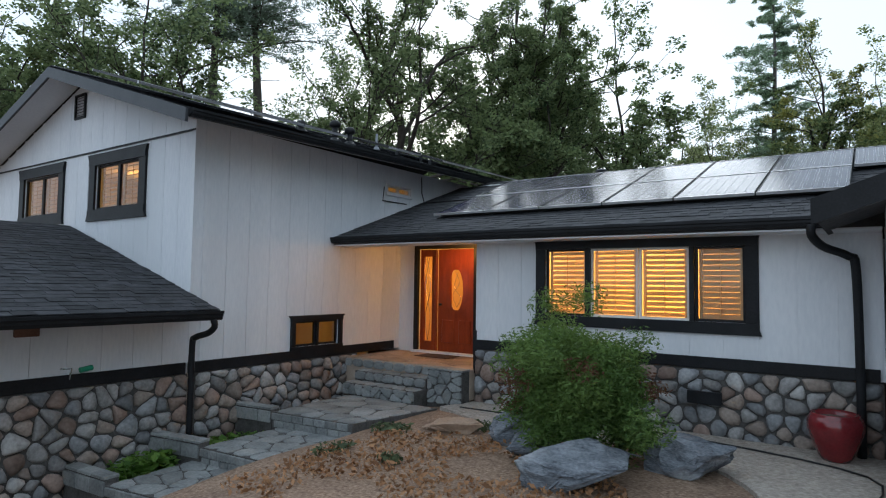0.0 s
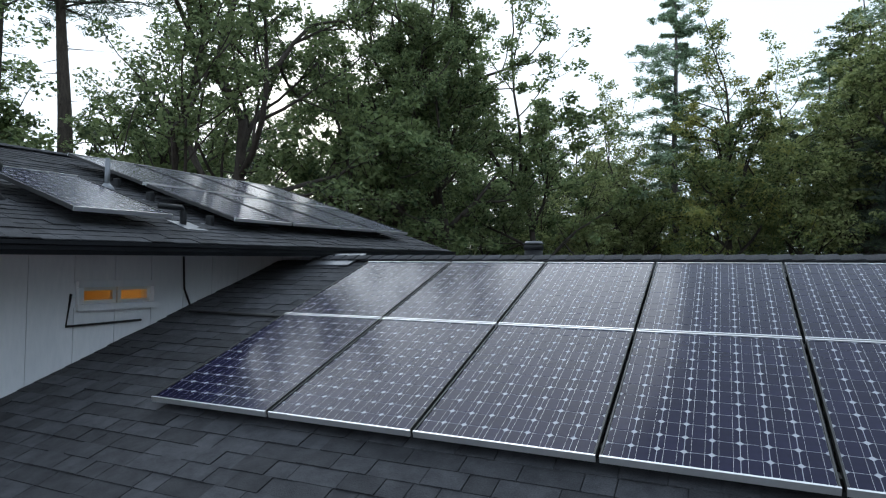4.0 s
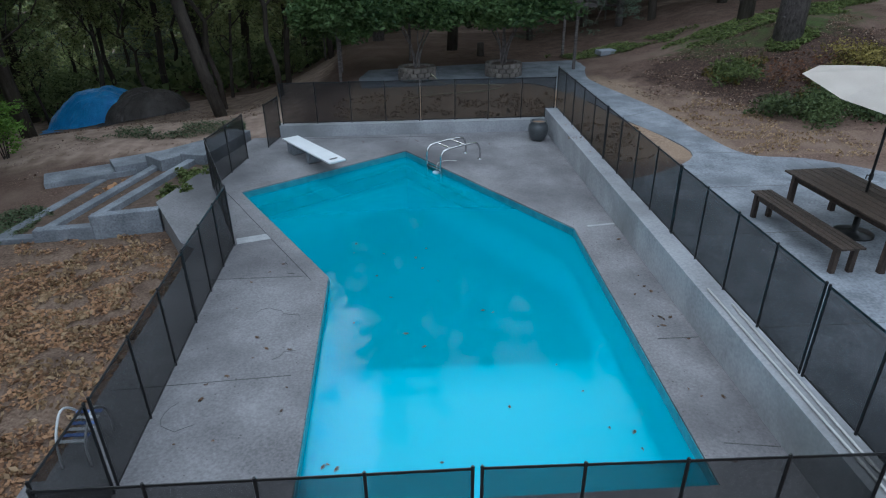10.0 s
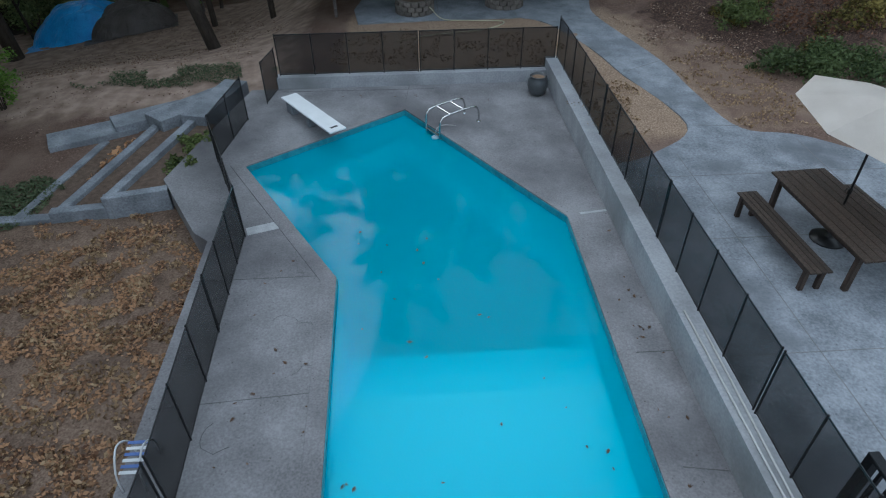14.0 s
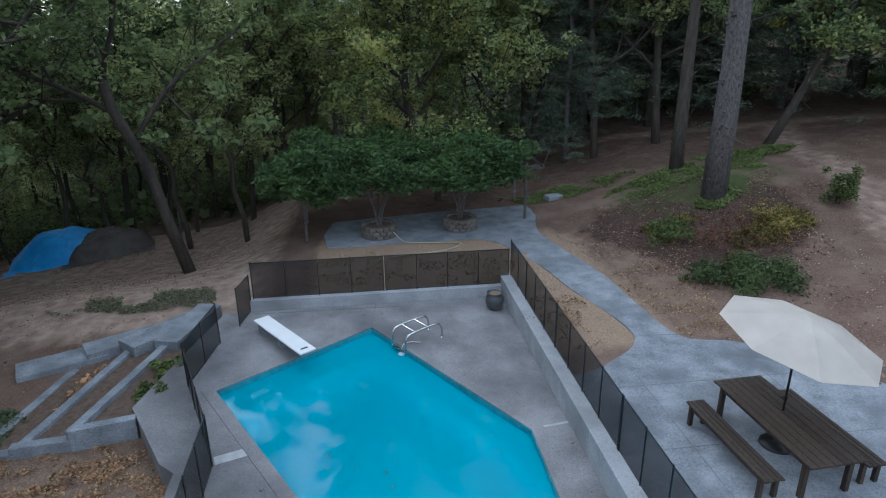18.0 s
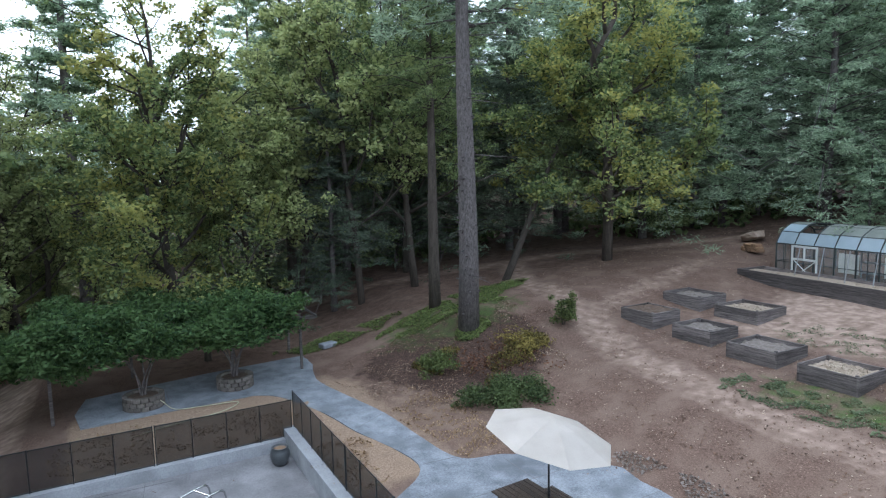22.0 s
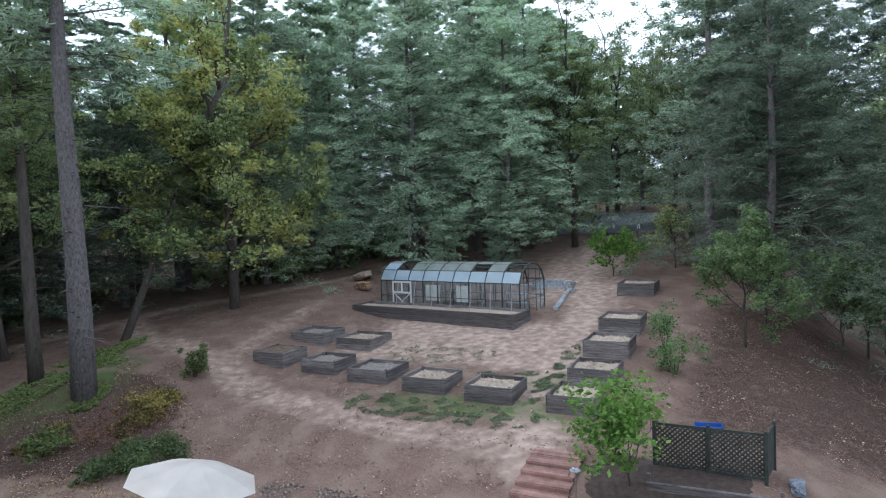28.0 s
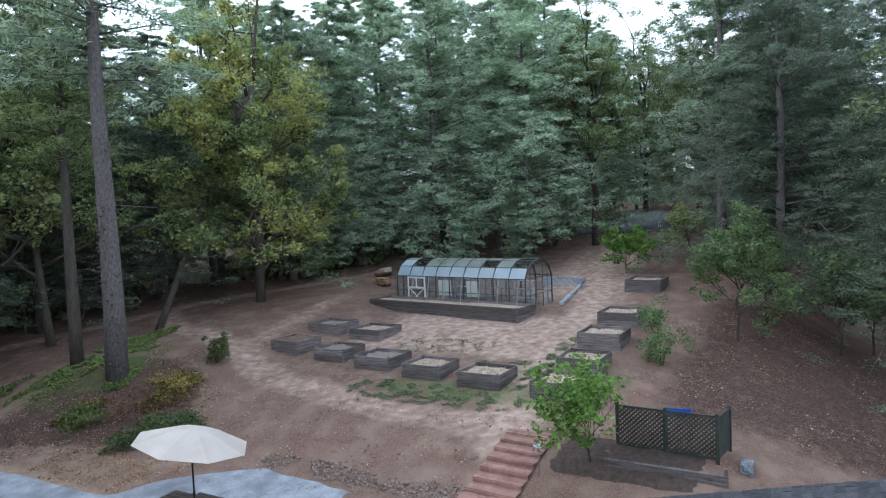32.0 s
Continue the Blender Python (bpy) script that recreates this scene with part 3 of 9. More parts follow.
depth_tint = clear_gloss("water_depth", (0.76, 0.975, 1.0), 0.5, 1.0001)
for z in (-0.66, -0.85, -1.05, -1.25, -1.44):
    lim = next((y for y in np.arange(22.4, 33.0, 0.05) if pool_depth(-3, y) < z), None)
    if lim is None:
        continue
    bm = flat_sheet(toward(POOL, 0.03), z)
    if lim > 22.5:
        bmesh.ops.bisect_plane(bm, geom=bm.verts[:] + bm.edges[:] + bm.faces[:], plane_co=(0, lim, 0), plane_no=(0, -1, 0), clear_outer=True)
    bmesh.ops.translate(bm, vec=(4, -27, 0), verts=bm.verts)
    part("water_depth", bm, depth_tint, pool).visible_shadow = False
for k in range(2):       # corner steps at the shallow end
    e = 1.5 - 0.5 * k
    bm = slab(bm_new(), [(-5.02, 22.33), (-5.02 + e, 22.33), (-5.02, 22.33 + e)], -0.7, -0.36 + 0.22 * k)
    bmesh.ops.translate(bm, vec=(4, -27, 0), verts=bm.verts)
    part("pool_step", bm, plaster_pool, pool)

solid("retaining_wall_east", slab(bm_new(), [(0.25, 17.2), (0.62, 17.2), (0.62, 35.75), (0.25, 35.75)], -0.6, 0.90), concrete_wall, "board-formed concrete retaining wall beside the pool", "wall", "structure")
solid("retaining_wall_north", slab(bm_new(), [(-7.45, 35.42), (0.248, 35.42), (0.248, 35.75), (-7.45, 35.75)], -0.6, 0.62), concrete_wall, "low concrete wall at the pool's deep end", "wall", "structure")


def curve_pts(pts, n=6):
    """A smooth line through pts (Catmull-Rom)."""
    out = []
    for i in range(len(pts) - 1):
        p = [Vector(pts[max(0, min(len(pts) - 1, i + k))]) for k in (-1, 0, 1, 2)]
        for k in range(n):
            t = k / n
            out.append(0.5 * ((2 * p[1]) + (p[2] - p[0]) * t + (2 * p[0] - 5 * p[1] + 4 * p[2] - p[3]) * t * t + (3 * p[1] - p[0] - 3 * p[2] + p[3]) * t ** 3))
    return out + [Vector(pts[-1])]


west = curve_pts([(0.63, 29.6), (1.55, 30.0), (2.75, 31.3), (2.1, 34.3), (1.75, 36.2), (0.9, 38.6), (0.1, 39.3)])
north = [Vector(p) for p in ((-5.3, 39.2), (-5.5, 40.6), (-5.2, 42.2), (-1.0, 43.0), (3.1, 43.4))]
east = curve_pts([(3.35, 42.6), (2.75, 40.5), (2.7, 39.0), (3.45, 35.3), (3.6, 33.0), (3.9, 31.0), (5.3, 30.4), (7.3, 28.1), (7.6, 26.0), (7.4, 20.0), (7.2, 17.2)])
solid("patio", slab(bm_new(), [(0.63, 17.2)] + [tuple(v) for v in west + north + east], 0.5, PATIO), concrete_pale, "pale concrete patio and winding path", "patio", "structure")
# tooled joints of the patio
for k, (a, b) in enumerate((((0.64, 26.9), (7.5, 26.9)), ((0.64, 24.2), (7.4, 24.2)), ((0.64, 29.0), (6.6, 29.0)), ((2.0, 29.9), (2.0, 17.3)), ((4.9, 30.4), (4.9, 17.3)), ((2.9, 31.2), (3.9, 31.1)), ((2.1, 34.4), (3.5, 35.2)), ((0.9, 38.7), (2.8, 39.2)), ((0.0, 39.4), (0.1, 43.0)), ((-2.6, 39.3), (-2.6, 42.7)))):
    d = Vector(b) - Vector(a)
    bm = box(bm_new(), ((a[0] + b[0]) / 2, (a[1] + b[1]) / 2, PATIO), (d.length, 0.014, 0.006), Matrix.Rotation(math.atan2(d.y, d.x), 3, "Z"))
    solid("trim_patio_joint", bm, mat("joint_shadow_line", (0.12, 0.12, 0.12), (0.2, 0.2, 0.2)) if k == 0 else bpy.data.materials["joint_shadow_line"], "tooled joint in the patio", "joint", "structure")

# ---- house shell ----
FW, SW, GW = 8.39, -7.53, 4.985   # front wall y, upper block's side wall x, gable wall y


def wall_with_holes(bm, a0, a1, z0, z1, holes, place, thick):
    """A wall from a0 to a1 with through openings (b0, b1, c0, c1); place(a, z, d) gives the corner at depth d."""
    cuts_a = sorted({a0, a1, *[h[0] for h in holes], *[h[1] for h in holes]})
    cuts_z = sorted({z0, z1, *[h[2] for h in holes], *[h[3] for h in holes]})
    for i in range(len(cuts_a) - 1):
        for j in range(len(cuts_z) - 1):
            ca, cz = (cuts_a[i] + cuts_a[i + 1]) / 2, (cuts_z[j] + cuts_z[j + 1]) / 2
            if any(h[0] < ca < h[1] and h[2] < cz < h[3] for h in holes):
                continue
            q = [place(a, z, d) for d in (0, thick) for a, z in ((cuts_a[i], cuts_z[j]), (cuts_a[i + 1], cuts_z[j]), (cuts_a[i + 1], cuts_z[j + 1]), (cuts_a[i], cuts_z[j + 1]))]
            v = [bm.verts.new(p) for p in q]
            for f in ((0, 1, 2, 3), (7, 6, 5, 4), (0, 4, 5, 1), (1, 5, 6, 2), (2, 6, 7, 3), (3, 7, 4, 0)):
                bm.faces.new([v[k] for k in f])
    bmesh.ops.remove_doubles(bm, verts=bm.verts, dist=1e-5)
    bmesh.ops.recalc_face_normals(bm, faces=bm.faces)
    return bm


front_at = lambda a, z, d: (a, FW + d, z)
side_at = lambda a, z, d: (SW - d, a, z)
gable_at = lambda a, z, d: (a, GW + d, z)
BAND = 1.06
solid("wall_front", wall_with_holes(bm_new(), -4.72, 0.78, BAND, 3.0, [(-3.46, -0.66, 1.66, 2.66)], front_at, 0.15), siding_white, "white board-and-batten front wall", "wall", "structure")
solid("wall_porch_side", slab(bm_new(), [(-4.718, FW + 0.152), (-4.57, FW + 0.152), (-4.57, 9.83), (-4.718, 9.83)], 0.6, 2.98), siding_white, "white side wall of the porch recess", "wall", "structure")
solid("wall_porch_back", wall_with_holes(bm_new(), SW, -4.57, 0.6, 3.4, [(-7.06, -5.3, 0.6, 2.85)], lambda a, z, d: (a, 9.83 + d, z), 0.15), siding_white, "white back wall of the porch recess", "wall", "structure")
solid("wall_upper_side", wall_with_holes(bm_new(), GW + 0.152, 16.0, 0.76, 4.53, [(6.98, 8.02, 0.98, 1.42), (9.36, 10.12, 3.98, 4.14)], side_at, 0.15), siding_white, "white grooved side wall of the two-storey block", "wall", "structure")
solid("wall_gable", wall_with_holes(bm_new(), -14.9, SW, 0.76, 4.42, [(-10.52, -9.06, 3.32, 4.10), (-13.46, -11.92, 3.32, 4.10)], gable_at, 0.15), siding_white, "white grooved gable wall", "wall", "structure")
RIDGE_X, RIDGE_Z = -11.15, 5.98
bm = bm_new()
v = [bm.verts.new(p) for d in (0, 0.15) for p in ((-14.9, GW + d, 4.42), (SW, GW + d, 4.42), (SW, GW + d, 4.52), (RIDGE_X, GW + d, 5.69), (-14.9, GW + d, 4.45))]
for f in ((0, 1, 2, 3, 4), (9, 8, 7, 6, 5), (1, 6, 7, 2), (2, 7, 8, 3), (3, 8, 9, 4), (4, 9, 5, 0), (0, 5, 6, 1)):
    bm.faces.new([v[k] for k in f])
bmesh.ops.recalc_face_normals(bm, faces=bm.faces)
solid("wall_gable_peak", bm, siding_white, "white gable peak with grooved boards", "wall", "structure")
solid("wall_upper_back", slab(bm_new(), [(-14.9, 15.85), (SW - 0.152, 15.85), (SW - 0.152, 16.0), (-14.9, 16.0)], -0.2, 4.6), siding_white, "white back wall of the two-storey block", "wall", "structure")
solid("wall_upper_west", slab(bm_new(), [(-14.9, 5.14), (-14.75, 5.14), (-14.75, 15.84), (-14.9, 15.84)], -0.2, 4.38), siding_white, "white far side wall", "wall", "structure")
solid("wall_back", slab(bm_new(), [(SW + 0.004, 15.9), (4.5, 15.9), (4.5, 16.05), (SW + 0.004, 16.05)], -0.2, 3.2), siding_white, "white back wall of the low block", "wall", "structure")
solid("wall_garage", slab(bm_new(), [(SW - 0.15, -3.0), (SW + 0.0, -3.0), (SW + 0.0, GW - 0.004), (SW - 0.15, GW - 0.004)], 0.76, 1.74), siding_white, "white upper wall of the garage wing", "wall", "structure")


def roof_plane(bm, p00, p10, p11, p01, thick):
    """A roof slab with top corners given round, thick downwards."""
    t = [bm.verts.new(p) for p in (p00, p10, p11, p01)]
    b = [bm.verts.new((p[0], p[1], p[2] - thick)) for p in (p00, p10, p11, p01)]
    bm.faces.new(t)
    bm.faces.new(b[::-1])
    for i in range(4):
        bm.faces.new((b[i], b[(i + 1) % 4], t[(i + 1) % 4], t[i]))
    bmesh.ops.recalc_face_normals(bm, faces=bm.faces)
    return bm


SLOPE = 0.3515


def low_roof(y):
    return 3.262 + SLOPE * (y - 8.79)


EAVE_Y, RIDGE_Y, ROOF_END = 7.86, 12.18, 4.9
solid("roof_low_front", roof_plane(bm_new(), (SW + 0.003, EAVE_Y, low_roof(EAVE_Y)), (ROOF_END, EAVE_Y, low_roof(EAVE_Y)), (ROOF_END, RIDGE_Y, low_roof(RIDGE_Y)), (SW + 0.003, RIDGE_Y, low_roof(RIDGE_Y)), 0.14), shingle, "front slope of dark asphalt shingles", "roof", "structure")
BACK_SLOPE, BACK_EAVE = 0.284, 16.7


def back_roof(y):
    return low_roof(RIDGE_Y) - BACK_SLOPE * (y - RIDGE_Y)


solid("roof_low_back", roof_plane(bm_new(), (SW + 0.003, RIDGE_Y, low_roof(RIDGE_Y)), (ROOF_END, RIDGE_Y, low_roof(RIDGE_Y)), (ROOF_END, BACK_EAVE, back_roof(BACK_EAVE)), (SW + 0.003, BACK_EAVE, back_roof(BACK_EAVE)), 0.14), shingle, "back slope of dark asphalt shingles", "roof", "structure")
UE, UE_BACK, U_SLOPE = 4.43, 4.70, 0.325      # the upper eave climbs a little to the back
UR, UR_BACK = UE + U_SLOPE * 4.29, UE_BACK + U_SLOPE * 4.29
solid("roof_upper_east", roof_plane(bm_new(), (-6.86, 4.42, UE), (-6.86, 16.25, UE_BACK), (RIDGE_X, 16.25, UR_BACK), (RIDGE_X, 4.42, UR), 0.10), shingle, "upper roof slope of dark asphalt shingles", "roof", "structure")
solid("roof_upper_west", roof_plane(bm_new(), (RIDGE_X, 4.42, UR), (RIDGE_X, 16.25, UR_BACK), (-15.45, 16.25, UE_BACK), (-15.45, 4.42, UE), 0.10), shingle, "upper roof slope of dark asphalt shingles", "roof", "structure")
solid("roof_garage", roof_plane(bm_new(), (-6.78, -3.2, 1.70), (-6.78, GW - 0.02, 1.70), (-11.4, GW - 0.02, 3.08), (-11.4, -3.2, 3.08), 0.12), shingle, "garage roof of dark asphalt shingles", "roof", "structure")


# ---- trees ----
def leaf_cloud(rng, centres, radii, count, size, flat=0.6, long=1.0, fat=0.5):
    """Corner arrays for count small leaf sprays round the centres."""
    k = rng.integers(0, len(centres), count)
    d = rng.normal(size=(count, 3))
    d /= np.linalg.norm(d, axis=1)[:, None]
    r = rng.random(count)[:, None] ** 0.6
    p = centres[k] + d * r * radii[k][:, None] * np.array((1, 1, flat))
    u = rng.normal(size=(count, 3))
    u[:, 2] *= 0.6
    u /= np.linalg.norm(u, axis=1)[:, None]
    w = np.cross(u, rng.normal(size=(count, 3)))
    w /= np.linalg.norm(w, axis=1)[:, None] + 1e-9
    s = (size * (0.6 + 0.8 * rng.random(count)))[:, None]
    a, b, c, e = p - u * s * long, p + w * s * fat, p + u * s * long, p - w * s * fat
    return np.stack((a, b, c, e), 1)


def cloud_mesh(name, quads, material):
    n = len(quads)
    me = bpy.data.meshes.new(name)
    me.vertices.add(n * 4)
    me.vertices.foreach_set("co", quads.reshape(-1).astype(np.float32))
    me.loops.add(n * 4)
    me.loops.foreach_set("vertex_index", np.arange(n * 4, dtype=np.int32))
    me.polygons.add(n)
    me.polygons.foreach_set("loop_start", np.arange(0, n * 4, 4, dtype=np.int32))
    me.update(calc_edges=True)
    me.materials.append(material)
    return me


def limb(bm, rng, a, d, length, r, depth, ends, bend=0.25, seg=5):
    """A bent tapering limb that forks; ends collects its tips."""
    pts, p, v = [Vector(a)], Vector(a), Vector(d).normalized()
    n = 4
    for _ in range(n):
        v = (v + Vector(rng.normal(size=3) * bend * 0.5) + Vector((0, 0, 0.06))).normalized()
        p = p + v * length / n
        pts.append(p.copy())
    tube(bm, pts, r, seg, r * 0.5)
    ends.append((tuple(pts[-1]), min(length, 1.9)))
    if depth > 0:
        if depth == 1:
            ends.append((tuple(pts[3]), min(length, 1.6)))
        for k in range(4 if depth > 1 else 3):
            q = pts[(2, 3, 4, 1)[k]]
            w = (v + Vector(rng.normal(size=3)) * 0.75 + Vector((0, 0, 0.1))).normalized()
            limb(bm, rng, q, w, length * 0.62, r * 0.5, depth - 1, ends, bend, 4)


def oak(seed, height, spread, leaves, material, size=0.14, lean=0.0, bare=0.35, limbs=10, label="leafy oak with a forked dark trunk", group="woodland trees", thick=1.0, clump=0.46, trunk_mat=None, name="oak_tree", skirt=0):
    rng = np.random.default_rng(seed)
    bm = bm_new()
    ends = []
    pts = [Vector((0, 0, -0.4))]
    top = height * 0.66
    for k in range(1, 7):
        z = top * k / 6
        pts.append(Vector((lean * z + rng.normal() * 0.035 * z, rng.normal() * 0.035 * z, z)))
    r0 = (0.014 * height + 0.02) * thick
    tube(bm, pts, r0, 9, r0 * 0.45)
    for k in range(limbs):
        t = bare + (1 - bare) * k / limbs
        i = min(5, int(t * 6))
        q = pts[i].lerp(pts[i + 1], t * 6 - i)
        ang = k * 2.4 + rng.random()
        limb(bm, rng, q, (math.cos(ang), math.sin(ang), 0.35 + 0.9 * t), spread * (0.62 - 0.2 * t), r0 * 0.42, 2, ends)
    limb(bm, rng, pts[-1], (0.1, 0, 1), height * 0.3, r0 * 0.4, 2, ends)
    for k in range(skirt):       # low hanging sprays round the crown
        a, z = rng.random() * math.tau, height * (0.17 + 0.53 * rng.random())
        q = spread * (0.35 + 0.3 * rng.random()) * (1.15 - 0.5 * z / height)
        ends.append(((q * math.cos(a), q * math.sin(a), z), 2.0 + rng.random()))
    c = np.array([e[0] for e in ends])
    rad = np.array([max(0.34, clump * e[1] * (0.6 + 0.6 * rng.random())) for e in ends])
    tree = thing(name, pose(0, 0, -50), label, "tree", group)
    part("trunk", bm, trunk_mat or bark, tree, smooth=True)
    ob = new("crown", cloud_mesh("crown", leaf_cloud(rng, c, rad, leaves, size, 0.7, 1.0, 0.55), material))
    ob.parent = tree
    return tree


def pine(seed, height, spread, start, leaves, material, r0, droop=0.1, size=0.24, rows=26, label="tall straight pine with a bare lower trunk", stubs=14, wild=0.5, trunk_mat=None, layer=0.55):
    rng = np.random.default_rng(seed)
    bm = bm_new()
    tube(bm, [Vector((0.015 * math.sin(k * 1.3) * height * 0.2, 0, -0.4 + (height + 0.4) * k / 8)) for k in range(9)], r0, 12, 0.04)
    centres, rad = [], []
    for k in range(rows):
        t = k / rows
        for j in range(4):
            z = height * (start + (1 - start) * min(1, t + rng.random() / rows)) - rng.random() * 0.3
            reach = spread * (1 - t) ** 0.6 * (1 - wild + 2 * wild * rng.random() ** 1.5) + 0.35
            ang = rng.random() * math.tau
            rise = 0.25 * rng.random() + 0.35 * t
            tip = Vector((math.cos(ang) * reach, math.sin(ang) * reach, z + reach * (rise - droop)))
            mid = Vector((tip.x * 0.5, tip.y * 0.5, z + reach * (rise * 0.6)))
            tube(bm, [(0, 0, z), mid, tip], 0.05 * (1.15 - t), 4, 0.008)
            for s in np.linspace(0.25, 1.05, 7):
                c = Vector((0, 0, z)).lerp(mid, s * 2) if s < 0.5 else mid.lerp(tip, s * 2 - 1)
                centres.append(c + Vector(rng.normal(size=3) * (1, 1, 0.8 * layer)) * 0.15 * reach * s)
                rad.append(0.15 + 0.12 * reach * (1.2 - 0.5 * s))
    for k in range(stubs):
        z, ang = height * (0.08 + (start - 0.06) * rng.random()), rng.random() * math.tau
        ln = r0 + 0.2 + 1.8 * rng.random() ** 3
        tube(bm, [(0, 0, z), (math.cos(ang) * ln, math.sin(ang) * ln, z - 0.1 * ln)], 0.03, 4, 0.006)
    for k in range(3 * stubs):       # knots where low branches broke off
        z, ang = height * (0.02 + (start - 0.02) * rng.random()), rng.random() * math.tau
        rr = r0 * (1 - z / height) + 0.02
        tube(bm, [(math.cos(ang) * rr * 0.7, math.sin(ang) * rr * 0.7, z), (math.cos(ang) * (rr + 0.05), math.sin(ang) * (rr + 0.05), z + 0.03)], 0.055, 5, 0.03)
    tree = thing("pine_tree", pose(0, 0, -50), label, "tree", "woodland trees")
    part("trunk", bm, trunk_mat or bark_pine, tree, smooth=True)
    q = leaf_cloud(rng, np.array([tuple(c) for c in centres]), np.array(rad), int(leaves * 2), size * 0.62, layer, 1.2, 0.2)
    ob = new("crown", cloud_mesh("crown", q, material))
    ob.parent = tree
    return tree


def place(tree, x, y, turn=0.0, s=1.0, lean=(0, 0), label="", z=None):
    m = Matrix.Translation((x, y, ground_z(x, y) if z is None else z)) @ Euler((lean[0], lean[1], turn)).to_matrix().to_4x4() @ Matrix.Scale(s, 4)
    made = copy_thing(tree, m)
    return tagged(made, label)


oak_a = oak(3, 15, 8.5, 26000, leaf_oak, size=0.092, clump=0.40, limbs=11)
oak_b = oak(7, 19, 9.5, 28000, leaf_oak, size=0.095, lean=0.10, clump=0.38, limbs=11, label="tall oak with dark leaning limbs")
oak_c = oak(11, 12, 5.0, 11000, leaf_oak, size=0.085, bare=0.4, lean=-0.12, limbs=7, thick=0.8, clump=0.38, label="slender crooked oak with a thin crown")
oak_l = oak(23, 13, 5.5, 17000, leaf_yellow, size=0.085, bare=0.25, lean=0.06, limbs=9, thick=0.7, clump=0.42, label="young oak with light green leaves")
oak_y = oak(15, 15, 5.6, 46000, leaf_turn, size=0.082, bare=0.12, limbs=13, skirt=60, clump=0.42, label="full oak with leaves turning yellow")
oak_f = oak(41, 19, 10.5, 24000, leaf_oak, size=0.085, lean=0.07, bare=0.34, limbs=8, thick=1.15, clump=0.36, label="spreading oak with a dark forked trunk")
oak_t = oak(43, 23, 9.5, 58000, leaf_oak, size=0.09, lean=0.02, bare=0.46, limbs=12, thick=1.1, clump=0.42, label="tall oak with a long bare dark trunk")
sapling = oak(29, 9, 3.2, 5600, leaf_yellow, size=0.07, bare=0.3, lean=0.16, limbs=6, thick=0.6, label="thin bent sapling with sparse leaves")
stems = oak(37, 11, 3.6, 5200, leaf_yellow, size=0.075, bare=0.5, lean=-0.10, limbs=5, thick=0.75, clump=0.5, label="thin dark-stemmed tree with a small light crown")
pine_t = pine(5, 27, 3.8, 0.46, 16000, leaf_pine, 0.46, stubs=34)
pine_h = pine(8, 30, 4.6, 0.68, 12000, leaf_pine_shaded, 0.62, label="very tall pine with a long bare dark trunk", trunk_mat=bark, stubs=26)
pine_d = pine(25, 26, 3.4, 0.5, 11000, leaf_oak, 0.42, label="tall straight dark-barked tree", trunk_mat=bark)
pine_m = pine(6, 25, 3.0, 0.30, 17000, leaf_pine, 0.3, label="open pine with ragged branches", wild=0.7, rows=24)
fir = pine(9, 19, 4.2, 0.08, 24000, leaf_pine, 0.26, droop=0.25, rows=36, size=0.19, label="dense feathery dark green conifer", stubs=4, layer=0.3)
fir_b = pine(19, 13, 3.4, 0.04, 12000, leaf_pine, 0.2, droop=0.3, rows=30, label="young dense dark green conifer", stubs=2)
fir_w = pine(33, 20, 6.2, 0.12, 30000, leaf_pine, 0.3, droop=0.35, rows=36, label="broad drooping conifer with feathery branches", stubs=6, size=0.19, layer=0.3)
fir_n = pine(34, 20, 6.2, 0.12, 52000, leaf_pine_shaded, 0.3, droop=0.35, rows=40, label="broad drooping conifer with fine feathery needles", stubs=6, size=0.14, layer=0.3)
fir_d = pine(35, 19, 5.6, 0.08, 30000, leaf_pine_shaded, 0.3, droop=0.3, rows=36, label="broad dark conifer with drooping branches", stubs=6, size=0.17, layer=0.3)
protos = [pine_h, fir_d, oak_t, stems, oak_f, fir_n, oak_a, oak_b, oak_c, oak_l, oak_y, sapling, pine_t, pine_d, pine_m, fir, fir_b, fir_w]
spots = []
